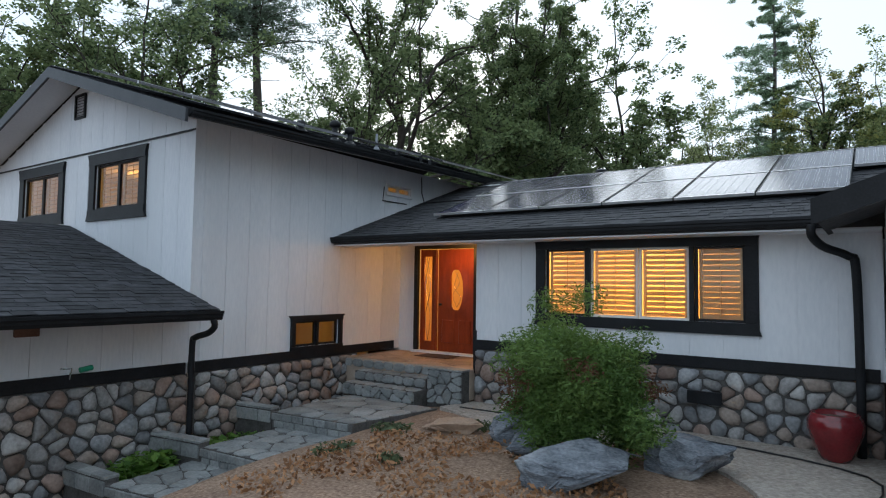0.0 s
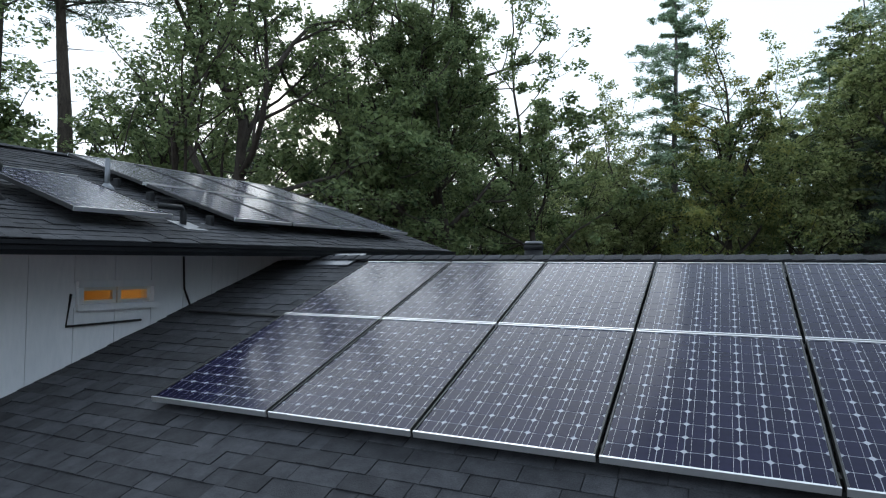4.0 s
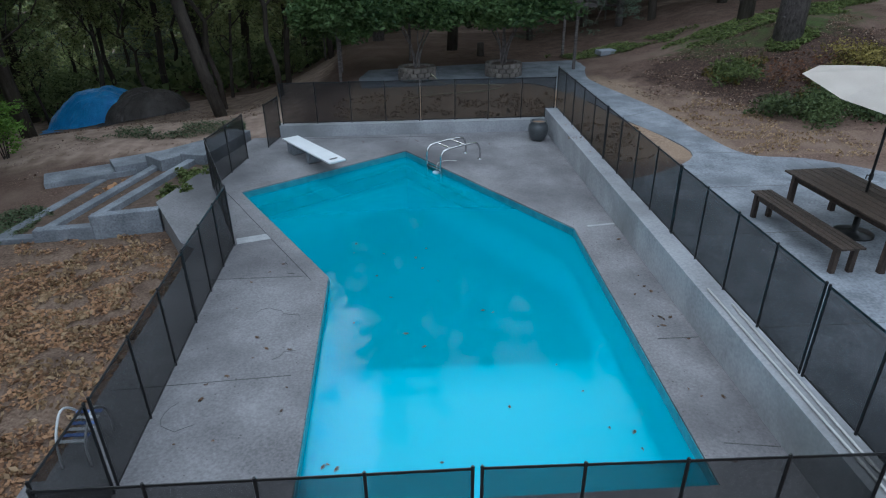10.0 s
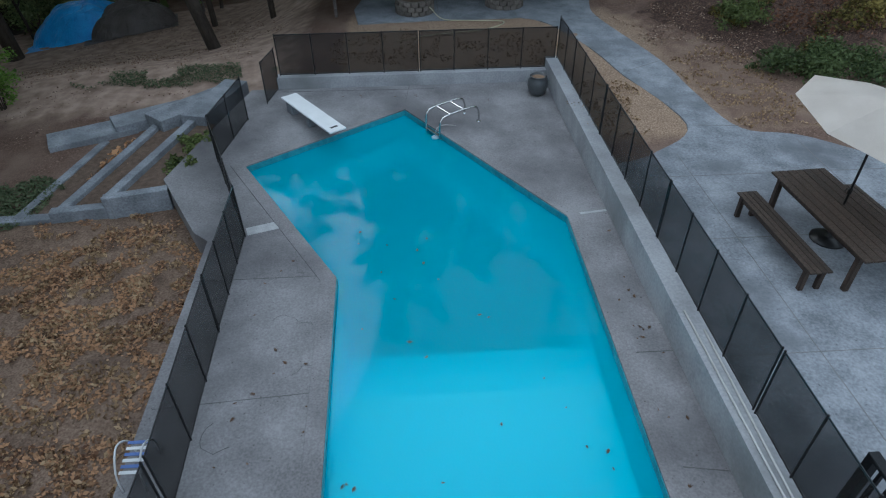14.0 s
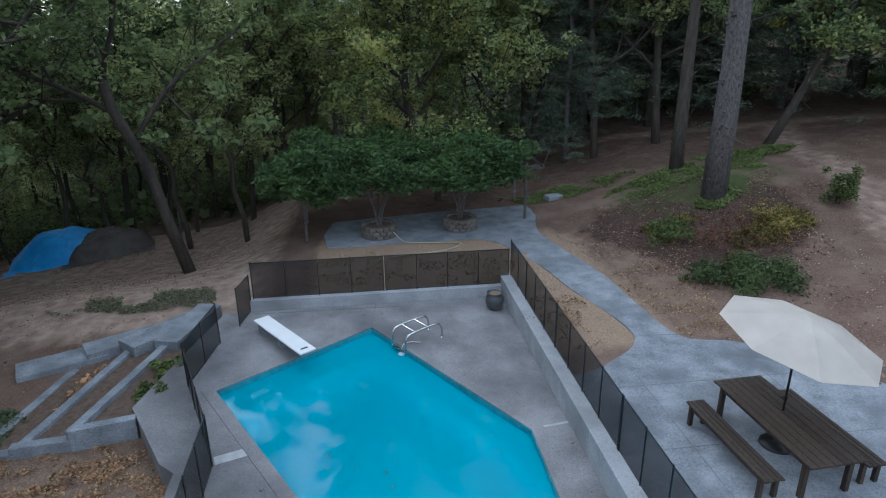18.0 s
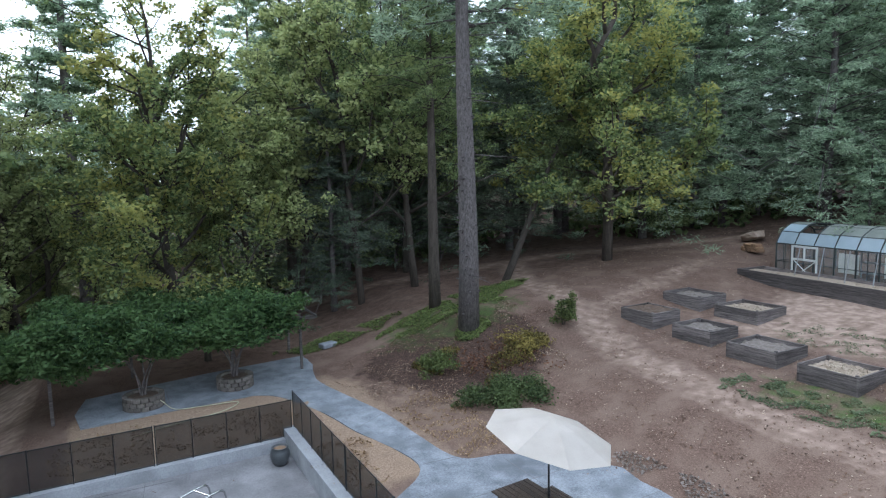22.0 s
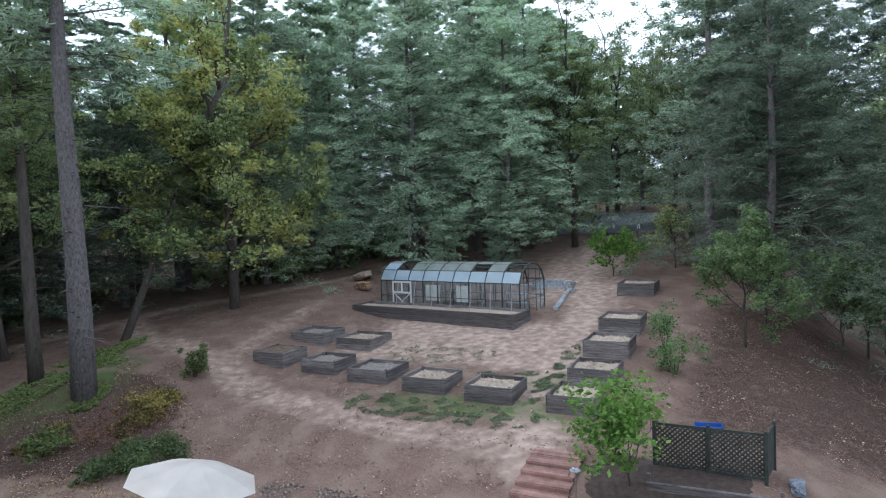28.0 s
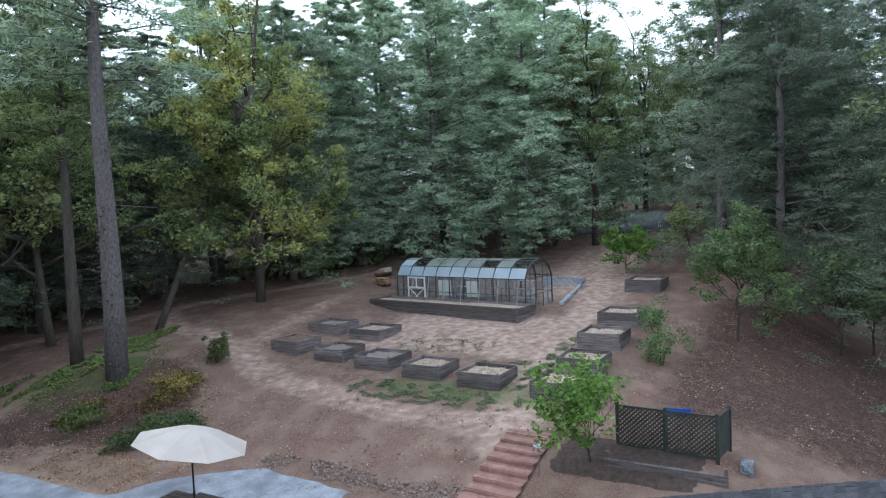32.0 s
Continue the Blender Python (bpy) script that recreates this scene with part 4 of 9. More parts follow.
for tree, x, y, turn, s, lean in (
        (oak_f, -17.6, 21.3, 2.2, 1.0, (0, 0.10)), (pine_h, -35.1, 23.7, 1.2, 1.0, (0, 0)), (pine_h, -33.1, 26.6, 4.0, 1.0, (0, 0.04)), (oak_c, -30.0, 30.3, 0.4, 1.5, (0, 0)), (oak_f, -25.5, 38.5, 0.9, 0.95, (0, 0)), (oak_c, -24.6, 46.4, 4.4, 1.0, (0, 0)), (oak_f, -34.0, 37.0, 1.9, 1.1, (0, 0)), (oak_a, -24.0, 52.0, 3.6, 1.35, (0, 0)), (oak_b, -14.0, 59.0, 1.2, 1.0, (0, 0)), (oak_f, -43.0, 20.0, 3.2, 1.2, (0, 0)), 
        (pine_d, 5.6, 53.6, 0.6, 0.8, (0, 0)), (fir_d, 6.6, 49.0, 3.6, 0.62, (0, 0)), (oak_l, 2.4, 49.6, 2.6, 1.2, (0, 0)), (oak_b, 11.0, 47.8, 2.6, 0.8, (0, 0)), (fir_d, 2.2, 55.0, 0.3, 0.75, (0, 0)), (fir_d, 9.8, 55.5, 2.3, 1.0, (0, 0)), (fir_d, 13.2, 53.2, 1.3, 1.05, (0, 0)), (fir_d, 17.5, 53.5, 4.3, 1.0, (0, 0)), (fir_d, 20.5, 52.0, 1.3, 0.95, (0, 0)), (fir_d, 40.5, 16.6, 0.9, 1.05, (0, 0)), (fir_n, 43.0, 15.5, 3.9, 1.15, (0, 0)), (oak_b, 51.0, 20.5, 2.9, 0.9, (0, 0)), (oak_b, -31.0, 46.0, 0.6, 1.0, (0, 0)), (fir_d, -37.0, 44.0, 2.0, 1.0, (0, 0)), (oak_t, -27.5, 55.0, 1.0, 0.9, (0, 0)), (fir_d, -31.0, 62.0, 3.0, 1.0, (0, 0)), (fir_d, -22.0, 64.0, 5.0, 1.0, (0, 0)), (fir_n, 34.0, 9.5, 5.0, 1.0, (0, 0)),  (stems, -12.5, 47.8, 0.5, 1.1, (0, 0)), (stems, -9.8, 50.0, 2.5, 1.2, (0, 0)), (stems, -14.5, 52.0, 4.5, 1.2, (0, 0)), (stems, -20.2, 54.0, 1.5, 1.1, (0, 0)), (oak_c, -20.4, 43.2, 3.5, 0.95, (0, 0)), (oak_c, -22.0, 40.5, 5.5, 1.0, (0, 0)), (oak_b, -21.3, 46.8, 3.3, 1.2, (0, 0)), (stems, -6.5, 53.5, 0.9, 1.2, (0, 0)),
        (pine_t, 9.0, 38.8, 0.3, 1.0, (0, 0.0)), (pine_d, 9.5, 42.7, 1.3, 0.72, (0, 0)), (oak_y, 21.3, 43.4, 0.5, 1.38, (0, 0)),
        (oak_c, -10.75, 41.4, 0.2, 1.65, (0, -0.13)), (stems, -9.2, 45.0, 0.8, 1.0, (0, 0.0)), (oak_a, -39.0, 17.0, 0.7, 1.3, (0, 0)), (oak_c, -34.0, 13.5, 2.7, 1.5, (0, 0)), (oak_b, -46.0, 24.0, 1.7, 1.2, (0, 0)), (oak_c, -42.0, 11.0, 4.7, 1.6, (0, 0)), (oak_c, -29.0, 18.5, 1.1, 1.4, (0, 0)), (oak_c, -17.0, 53.0, 2.0, 1.3, (0, 0)),  (oak_l, 5.4, 51.0, 1.0, 1.35, (0, 0)), (oak_l, -9.5, 55.0, 2.6, 1.35, (0, 0)), (oak_l, 8.0, 48.4, 3.0, 1.45, (0, 0)), (pine_m, -5.2, 51.5, 0.4, 1.05, (0, 0)), (oak_y, -1.7, 46.9, 2.4, 1.12, (0, 0)), (oak_l, 0.0, 56.0, 2.4, 1.15, (0, 0)),
        (oak_t, -17.3, 33.6, 2.0, 0.95, (0, 0)), (oak_t, -15.4, 33.9, 4.0, 0.9, (0, 0)),
        
        (oak_l, -7.6, 51.0, 4.1, 1.1, (0, 0.06)), (oak_a, -16.0, 56.0, 0.8, 1.1, (0, 0)), (sapling, -13.0, 51.0, 1.0, 1.1, (0, 0)),
        (pine_d, 15.0, 44.6, 0.15, 0.52, (0, 0.52)), (oak_a, 12.5, 52.0, 2.2, 1.0, (0, 0)), 
        (fir_n, 33.5, 15.0, 0.7, 1.0, (0, 0)), (fir_n, 29.0, 8.5, 2.7, 0.95, (0, 0)), (fir_n, 40.0, 13.0, 4.2, 1.1, (0, 0)), (pine_m, 36.5, 18.3, 1.2, 1.1, (0, 0)),
        (fir_w, 40.0, 33.0, 1.0, 1.05, (0, 0)), (fir_w, 36.5, 39.5, 2.0, 1.15, (0, 0)), (fir_w, 43.0, 37.0, 3.0, 1.15, (0, 0)), (fir_w, 46.5, 33.5, 5.0, 1.2, (0, 0)), (fir_w, 32.0, 46.0, 0.5, 1.05, (0, 0)), (fir_w, 27.5, 46.5, 2.5, 1.0, (0, 0)), (oak_t, 47.0, 29.6, 0.3, 0.85, (0, 0)), (fir, 33.0, 44.5, 5.0, 1.1, (0, 0)), (fir_w, 39.5, 47.0, 1.7, 1.15, (0, 0)), (fir_w, 52.0, 40.0, 2.7, 1.2, (0, 0)), (fir, 47.0, 45.0, 0.7, 1.2, (0, 0)),
        (oak_b, 57.0, 22.5, 0.0, 1.0, (0, 0)), (oak_a, 59.5, 20.0, 2.0, 0.95, (0, 0)), (fir_b, 37.0, 32.5, 0.0, 0.5, (0, 0)), (fir_b, 34.5, 36.0, 0.0, 0.45, (0, 0))):
    spots.append((x, y))
    place(tree, x, y, turn, s, lean)
rng = np.random.default_rng(21)


def belt(n, x0, x1, y0, y1, kinds, smin=0.8, smax=1.2, gap=2.6):
    tries = 0
    while n and tries < 4000:
        tries += 1
        x, y = x0 + (x1 - x0) * rng.random(), y0 + (y1 - y0) * rng.random()
        if all((x - a) ** 2 + (y - b) ** 2 > gap * gap for a, b in spots):
            spots.append((x, y))
            place(kinds[rng.integers(0, len(kinds))], x, y, rng.random() * 6.28, smin + (smax - smin) * rng.random())
            n -= 1


belt(16, -26, -4, 50, 60, [stems, sapling, oak_l, sapling, stems], 0.8, 1.1)
belt(16, -38, 2, 58, 76, [oak_a, oak_c, oak_l, oak_c], 0.55, 0.85)
belt(15, 4, 26, 51, 68, [oak_a, fir, oak_b, fir_w, oak_l])
belt(15, -44, -26, 22, 56, [oak_a, oak_c, oak_b, oak_c], 0.6, 0.95, 3.4)
belt(4, -44, -26, 8, 22, [oak_a, oak_c], 0.8, 1.1, 4)
belt(14, 25, 46, 44, 62, [fir, fir_w, pine_m, oak_a, fir])
belt(10, 44, 64, 32, 50, [fir, fir_w, pine_m, oak_b])
belt(9, 44, 72, 0, 17, [fir_w, oak_a, pine_m, oak_b])
belt(16, 80, 130, -5, 60, [oak_b, fir_w, oak_a], 1.0, 1.4, 4)
belt(8, 66, 84, 14, 36, [oak_b, fir, fir_w, oak_a])
belt(6, 18, 40, -8, 6, [fir_w, oak_a, oak_b])
belt(22, -80, 70, 80, 112, [oak_b, fir_w, oak_b, oak_a], 0.7, 1.1, 5)
for p in protos:
    for o in (*p.children_recursive, p):
        bpy.data.objects.remove(o)


# ---- shrubs and ground plants ----
def shrub(name, x, y, w, h, leaves, material, label, size=0.06, z=None, stems=5, seed=1, group="", long=1.0):
    r = np.random.default_rng(seed)
    bm = bm_new()
    tips = []
    for k in range(stems):
        a = k * 2.4 + r.random()
        tip = (math.cos(a) * w * 0.3, math.sin(a) * w * 0.3, h * (0.5 + 0.4 * r.random()))
        tube(bm, [(0.05 * math.cos(a), 0.05 * math.sin(a), -0.08), (tip[0] * 0.4, tip[1] * 0.4, tip[2] * 0.5), tip], 0.014 + 0.008 * h, 5, 0.005)
        tips.append(tip)
        for q in range(5):
            tips.append((tip[0] + r.normal() * w * 0.2, tip[1] + r.normal() * w * 0.2, max(0.12 * h, tip[2] + r.normal() * h * 0.28)))
    t = thing(name, pose(x, y, ground_z(x, y) if z is None else z), label, "shrub", group)
    part("stem", bm, bark, t)
    ob = new("foliage", cloud_mesh("foliage", leaf_cloud(r, np.array(tips), np.full(len(tips), 0.2 * max(w, h)), leaves, size, 0.8, long), material))
    ob.parent = t
    return t


def carpet(name, label, spots, count, size, material, lift=0.05, seed=4, spread=0.35, fine=0.9, hole=None):
    """Low plants or fallen leaves strewn over round patches (x, y, rx, ry)."""
    r = np.random.default_rng(seed)
    quads = []
    for x0, y0, rx, ry, share in spots:
        n = int(count * share)
        a, d = r.random(n) * math.tau, np.sqrt(r.random(n))
        x, y = x0 + np.cos(a) * d * rx, y0 + np.sin(a) * d * ry
        keep = np.array([noise.noise((px * fine, py * fine, 7)) > ((-0.25 if fine < 1 else 0.02) if hole is None else hole) + 0.25 * (dd > 0.8) for px, py, dd in zip(x, y, d)])
        x, y = x[keep], y[keep]
        z = np.array([ground_z(px, py) + rough(px, py) for px, py in zip(x, y)]) + lift * r.random(len(x)) + 0.012
        c = np.stack((x, y, z), 1)
        u = r.normal(size=(len(x), 3)) * np.array((1, 1, spread))
        u /= np.linalg.norm(u, axis=1)[:, None]
        w = np.cross(u, np.array((0, 0, 1.0)) + r.normal(size=(len(x), 3)) * spread)
        s = (size * (0.5 + r.random(len(x))))[:, None]
        quads.append(np.stack((c - u * s, c + w * s * 0.6, c + u * s, c - w * s * 0.6), 1))
    return tagged(new(name, cloud_mesh(name, np.concatenate(quads), material)), label, "plants", kind="stuff")


leaf_red = leaf_mat("reddish_leaf", (0.065, 0.028, 0.018), (0.16, 0.080, 0.045))
leaf_dry = leaf_mat("dry_leaf", (0.13, 0.058, 0.025), (0.42, 0.23, 0.115), 0.1)
leaf_pale = leaf_mat("pale_dry_leaf", (0.17, 0.12, 0.09), (0.38, 0.29, 0.22), 0.1)
leaf_lawn = leaf_mat("rusty_fallen_leaf", (0.085, 0.038, 0.020), (0.40, 0.225, 0.12), 0.1)
leaf_weed2 = leaf_mat("ivy_leaf", (0.032, 0.054, 0.020), (0.11, 0.148, 0.056), 0.25)
leaf_cover = leaf_mat("ground_cover_leaf", (0.036, 0.054, 0.018), (0.165, 0.205, 0.068), 0.3)
carpet("ivy_ground_cover", "low green ground cover under the tall pine", [(9.6, 41.8, 3.6, 1.5, 0.42), (13.0, 43.4, 2.6, 0.9, 0.22), (5.2, 44.2, 3.2, 1.0, 0.24), (9.0, 38.6, 0.9, 0.7, 0.12)], 24000, 0.045, leaf_cover, 0.09, hole=-0.32)
carpet("bank_plants", "low green, yellow and reddish plants on the dark bank", [(7.0, 37.6, 1.2, 1.0, 0.3), (10.2, 36.4, 1.3, 0.8, 0.35), (8.4, 35.6, 1.8, 1.2, 0.35)], 9000, 0.04, leaf_mat("bank_leaf", (0.06, 0.05, 0.02), (0.24, 0.20, 0.06), 0.3), 0.22, 17, 1.0, hole=-0.05)
leaf_weed = leaf_mat("dull_weed", (0.050, 0.072, 0.035), (0.125, 0.155, 0.080), 0.2)
carpet("weeds_by_beds", "patchy green weeds between the planter beds", [(13.0, 26.2, 1.1, 4.2, 0.45), (16.6, 24.4, 0.8, 1.8, 0.12), (16.3, 22.9, 2.4, 0.5, 0.15), (18.6, 22.9, 3.0, 0.5, 0.13), (18.5, 28.6, 1.6, 3.0, 0.15)], 34000, 0.028, leaf_weed, 0.04, fine=1.9)
carpet("grass_strip", "strip of green grass and weeds along the lawn edge", [(-13.6, 22, 0.8, 6, 0.5), (-13.0, 30.5, 1.4, 1.3, 0.3), (-10.8, 37.0, 3.2, 0.7, 0.2)], 34000, 0.03, leaf_weed, 0.10)
carpet("lawn_leaf_litter", "brown fallen leaves over the dry lawn", [(-10.7, 24, 3.2, 6.2, 0.8), (-9.5, 27.6, 2.0, 2.5, 0.18), (-8.9, 20.5, 1.5, 4.5, 0.18)], 30000, 0.034, leaf_lawn, 0.025, fine=1.7, hole=-0.16)
carpet("lawn_dry_tufts", "short tufts of straw-coloured dead grass on the lawn", [(-10.7, 24, 3.2, 6.2, 0.8), (-9.5, 27.6, 2.0, 2.5, 0.18), (-8.9, 20.5, 1.5, 4.5, 0.18)], 26000, 0.026, leaf_mat("dead_grass", (0.13, 0.075, 0.04), (0.42, 0.29, 0.17), 0.2), 0.04, 41, 1.6, fine=2.3, hole=0.0)
carpet("verge_dry_grass", "thin dead grass and leaf bits beside the winding path", [(1.2, 32.6, 1.0, 1.9, 0.16), (-0.6, 36.9, 1.8, 1.3, 0.18), (-4.2, 37.4, 2.4, 1.2, 0.2), (4.9, 33.6, 1.3, 3.2, 0.2), (6.3, 31.6, 1.2, 1.2, 0.06)], 17000, 0.022, bpy.data.materials["dead_grass"], 0.03, 43, 1.2, fine=1.8, hole=-0.1)
garden_spots = [(12, 30, 6, 10, 0.2), (8, 38, 5, 4, 0.2), (22, 15, 9, 6, 0.25), (24, 40, 12, 5, 0.2), (-14, 42, 6, 8, 0.15)]
carpet("garden_leaf_litter", "pale fallen leaves on the bare garden slope", garden_spots, 24000, 0.026, leaf_pale, 0.02, hole=-0.1)
carpet("garden_leaf_litter", "dark brown fallen leaves and twigs on the bare garden slope", garden_spots, 46000, 0.03, leaf_mat("dark_fallen_leaf", (0.045, 0.026, 0.018), (0.15, 0.088, 0.058), 0.1), 0.02, 14, hole=-0.15)
carpet("front_dry_grass", "tufts of dry grass in the front bed", [(-3.0, 4.6, 2.0, 1.8, 1.0)], 5200, 0.016, leaf_dry, 0.06, spread=2.0)
carpet("front_green_tufts", "small green weed tufts in the front bed", [(-4.6, 6.1, 0.3, 0.25, 0.25), (-3.7, 5.0, 0.15, 0.12, 0.1), (-4.5, 4.9, 0.2, 0.3, 0.2), (-2.7, 5.6, 0.3, 0.2, 0.15), (-3.6, 6.9, 0.35, 0.2, 0.3)], 900, 0.018, leaf_weed, 0.07, 31, 2.0)
for k, (x, y, w, h, n, ma, lab) in enumerate((
        (6.7, 37.4, 1.5, 0.45, 1500, leaf_cover, "low green and yellow ground shrub"), (10.2, 36.3, 2.2, 0.34, 700, leaf_mat("yellowing_leaf", (0.11, 0.085, 0.025), (0.33, 0.27, 0.08), 0.35), "yellowing low shrub on the bank"),
        (7.9, 33.6, 2.2, 0.36, 3600, leaf_weed2, "dark green clipped juniper at the bank's foot"), (6.6, 34.3, 1.4, 0.4, 1400, leaf_weed2, "dark green low juniper"),
        (12.7, 37.1, 1.1, 1.0, 1500, leaf_cover, "upright green bush beside the dirt path"), (8.7, 36.2, 3.0, 0.28, 750, leaf_red, "reddish dry shrub on the bank"),
        (18.6, 18.7, 1.4, 1.3, 1000, leaf_wisteria, "dark bluish shrub near the planter beds"), (20.2, 19.2, 1.0, 1.6, 800, leaf_wisteria, "thin upright shrub behind the beds"),
        (-10.4, 54.0, 1.6, 1.2, 1400, leaf_oak, "round green bush at the woods' edge"), (-15.6, 36.0, 1.2, 1.3, 1200, leaf_bright, "light green bush beside the trunks"),
        (-9.15, 31.4, 0.8, 0.4, 1800, leaf_cover, "leafy green plants in the terrace bed"), (-9.0, 32.6, 0.8, 0.4, 1800, leaf_cover, "leafy green plants in the terrace bed"), (-21.0, 30.0, 3.0, 2.4, 3000, leaf_oak, "dense dark bush at the lawn's edge"),
        (-19.5, 37.5, 2.6, 2.2, 2600, leaf_oak, "dense dark bush under the oaks"), (-25, 36, 3.0, 2.6, 2600, leaf_oak, "dense dark bush under the oaks"))):
    shrub("shrub", x, y, w, h, int(n * 1.6), ma, lab, 0.05, seed=40 + k)


def fruit_tree(x, y, h, leaves, material, seed, label, wide=0.75, size=0.09):
    t = oak(seed, h, h * wide, leaves, material, size=size, bare=0.36, limbs=7, label=label, group="orchard trees", thick=0.75, name="fruit_tree", clump=0.38)
    t.matrix_basis = pose(x, y, ground_z(x, y), 0, 0, seed * 40)
    return t


leaf_orchard = leaf_mat("orchard_leaf", (0.038, 0.068, 0.030), (0.17, 0.235, 0.10), 0.45)
fruit_tree(22.95, 16.35, 5.0, 11000, leaf_orchard, 51, "small orchard tree with a forked trunk", 0.6, 0.062)
fruit_tree(26.8, 15.5, 4.4, 8000, leaf_orchard, 52, "small orchard tree in full leaf", 0.65, 0.065)
fruit_tree(26.85, 12.5, 4.2, 2400, leaf_orchard, 53, "nearly bare small orchard tree")
fruit_tree(35.2, 24.1, 2.1, 2600, leaf_bright, 54, "bright green young tree by the gate path", 1.3, 0.11)
fruit_tree(38.0, 20.6, 4.0, 2200, leaf_yellow, 55, "yellow-green young orchard tree")
fruit_tree(10.0, 18.9, 1.55, 2400, leaf_bright, 56, "bright green spreading young tree beside the steps", 1.75, 0.08)
fruit_tree(30.5, 11.0, 4.8, 6500, leaf_orchard, 57, "broad leafy green orchard tree", 0.7, 0.07)


# ivy-clad oak at the lawn's edge
t = oak(61, 14, 8, 9000, leaf_oak, bare=0.45, lean=0.12, limbs=8, label="leaning oak with its trunk wrapped in ivy", name="ivy_oak")
t.matrix_basis = pose(-18.2, 28.6, ground_z(-18.2, 28.6), 0, 0, 30)
r = np.random.default_rng(62)
ivy = np.array([(0.12 * z + 0.45 * math.cos(a), 0.45 * math.sin(a), z) for z, a in zip(r.random(120) * 6.5, r.random(120) * 6.28)])
ob = new("ivy", cloud_mesh("ivy", leaf_cloud(r, ivy, np.full(120, 0.65), 5200, 0.10, 0.9), leaf_oak))
ob.parent = t
for k, (x, y, w, h) in enumerate(((-16.2, 24.0, 2.2, 2.6), (-15.6, 20.5, 2.0, 2.0), (-17.5, 26.5, 2.4, 3.0), (-23, 40, 3, 2.2), (-26, 45, 3, 2.4), (-22.5, 51.5, 3, 1.8), (-12.5, 56.5, 3, 1.8), (2.5, 58, 3, 1.6), (18, 54, 3, 2), (28, 45, 3, 2), (47.5, 33.5, 3, 2.4))):
    shrub("shrub", x, y, w, h, 2600, leaf_oak, "dense dark green bush at the woods' edge", 0.09, seed=90 + k)


def thicket(name, label, x0, x1, y0, y1, count, top, size, material, seed):
    """Far woods: leaf clumps from the ground up to an uneven top."""
    r = np.random.default_rng(seed)
    n = count // 60
    x, y = x0 + (x1 - x0) * r.random(n), y0 + (y1 - y0) * r.random(n)
    z = np.array([ground_z(a, b) + r.random() ** 1.3 * top * (0.8 + 0.5 * noise.noise((a * 0.12, b * 0.12, 3))) for a, b in zip(x, y)])
    q = leaf_cloud(r, np.stack((x, y, z + 0.4), 1), np.full(n, 1.5), count, size, 0.7)
    return tagged(new(name, cloud_mesh(name, q, material)), label, "woods", kind="stuff")


thicket("far_woods", "dense green woods in the distance", -75, 70, 78, 92, 70000, 11, 0.28, leaf_oak, 1)
thicket("far_woods", "dense green woods beyond the lawn", -62, -46, 0, 80, 56000, 11, 0.26, leaf_oak, 2)
thicket("far_woods", "dense green woods behind the driveway", 84, 98, -20, 70, 26000, 8, 0.34, leaf_oak, 3)
thicket("forest_undergrowth", "green saplings and brush between the trunks", -34, 0, 60, 76, 40000, 7, 0.14, leaf_yellow, 4)
thicket("forest_undergrowth", "green saplings and brush among the oaks", -42, -25, 24, 62, 44000, 6, 0.13, leaf_oak, 5)


# ---- solar panels ----
cell_mat = mat("silicon_cell", (0.009, 0.009, 0.026), (0.016, 0.015, 0.042), 0.13, 2.0, 25, 0.0, vary=0.15, spec=0.11)
sheet_mat = plain("white_backsheet", (0.36, 0.37, 0.42), 0.3)
alu = plain("aluminium_frame", (0.72, 0.72, 0.73), 0.35, 0.8)
rail_mat = plain("dark_rail", (0.03, 0.03, 0.03), 0.5)


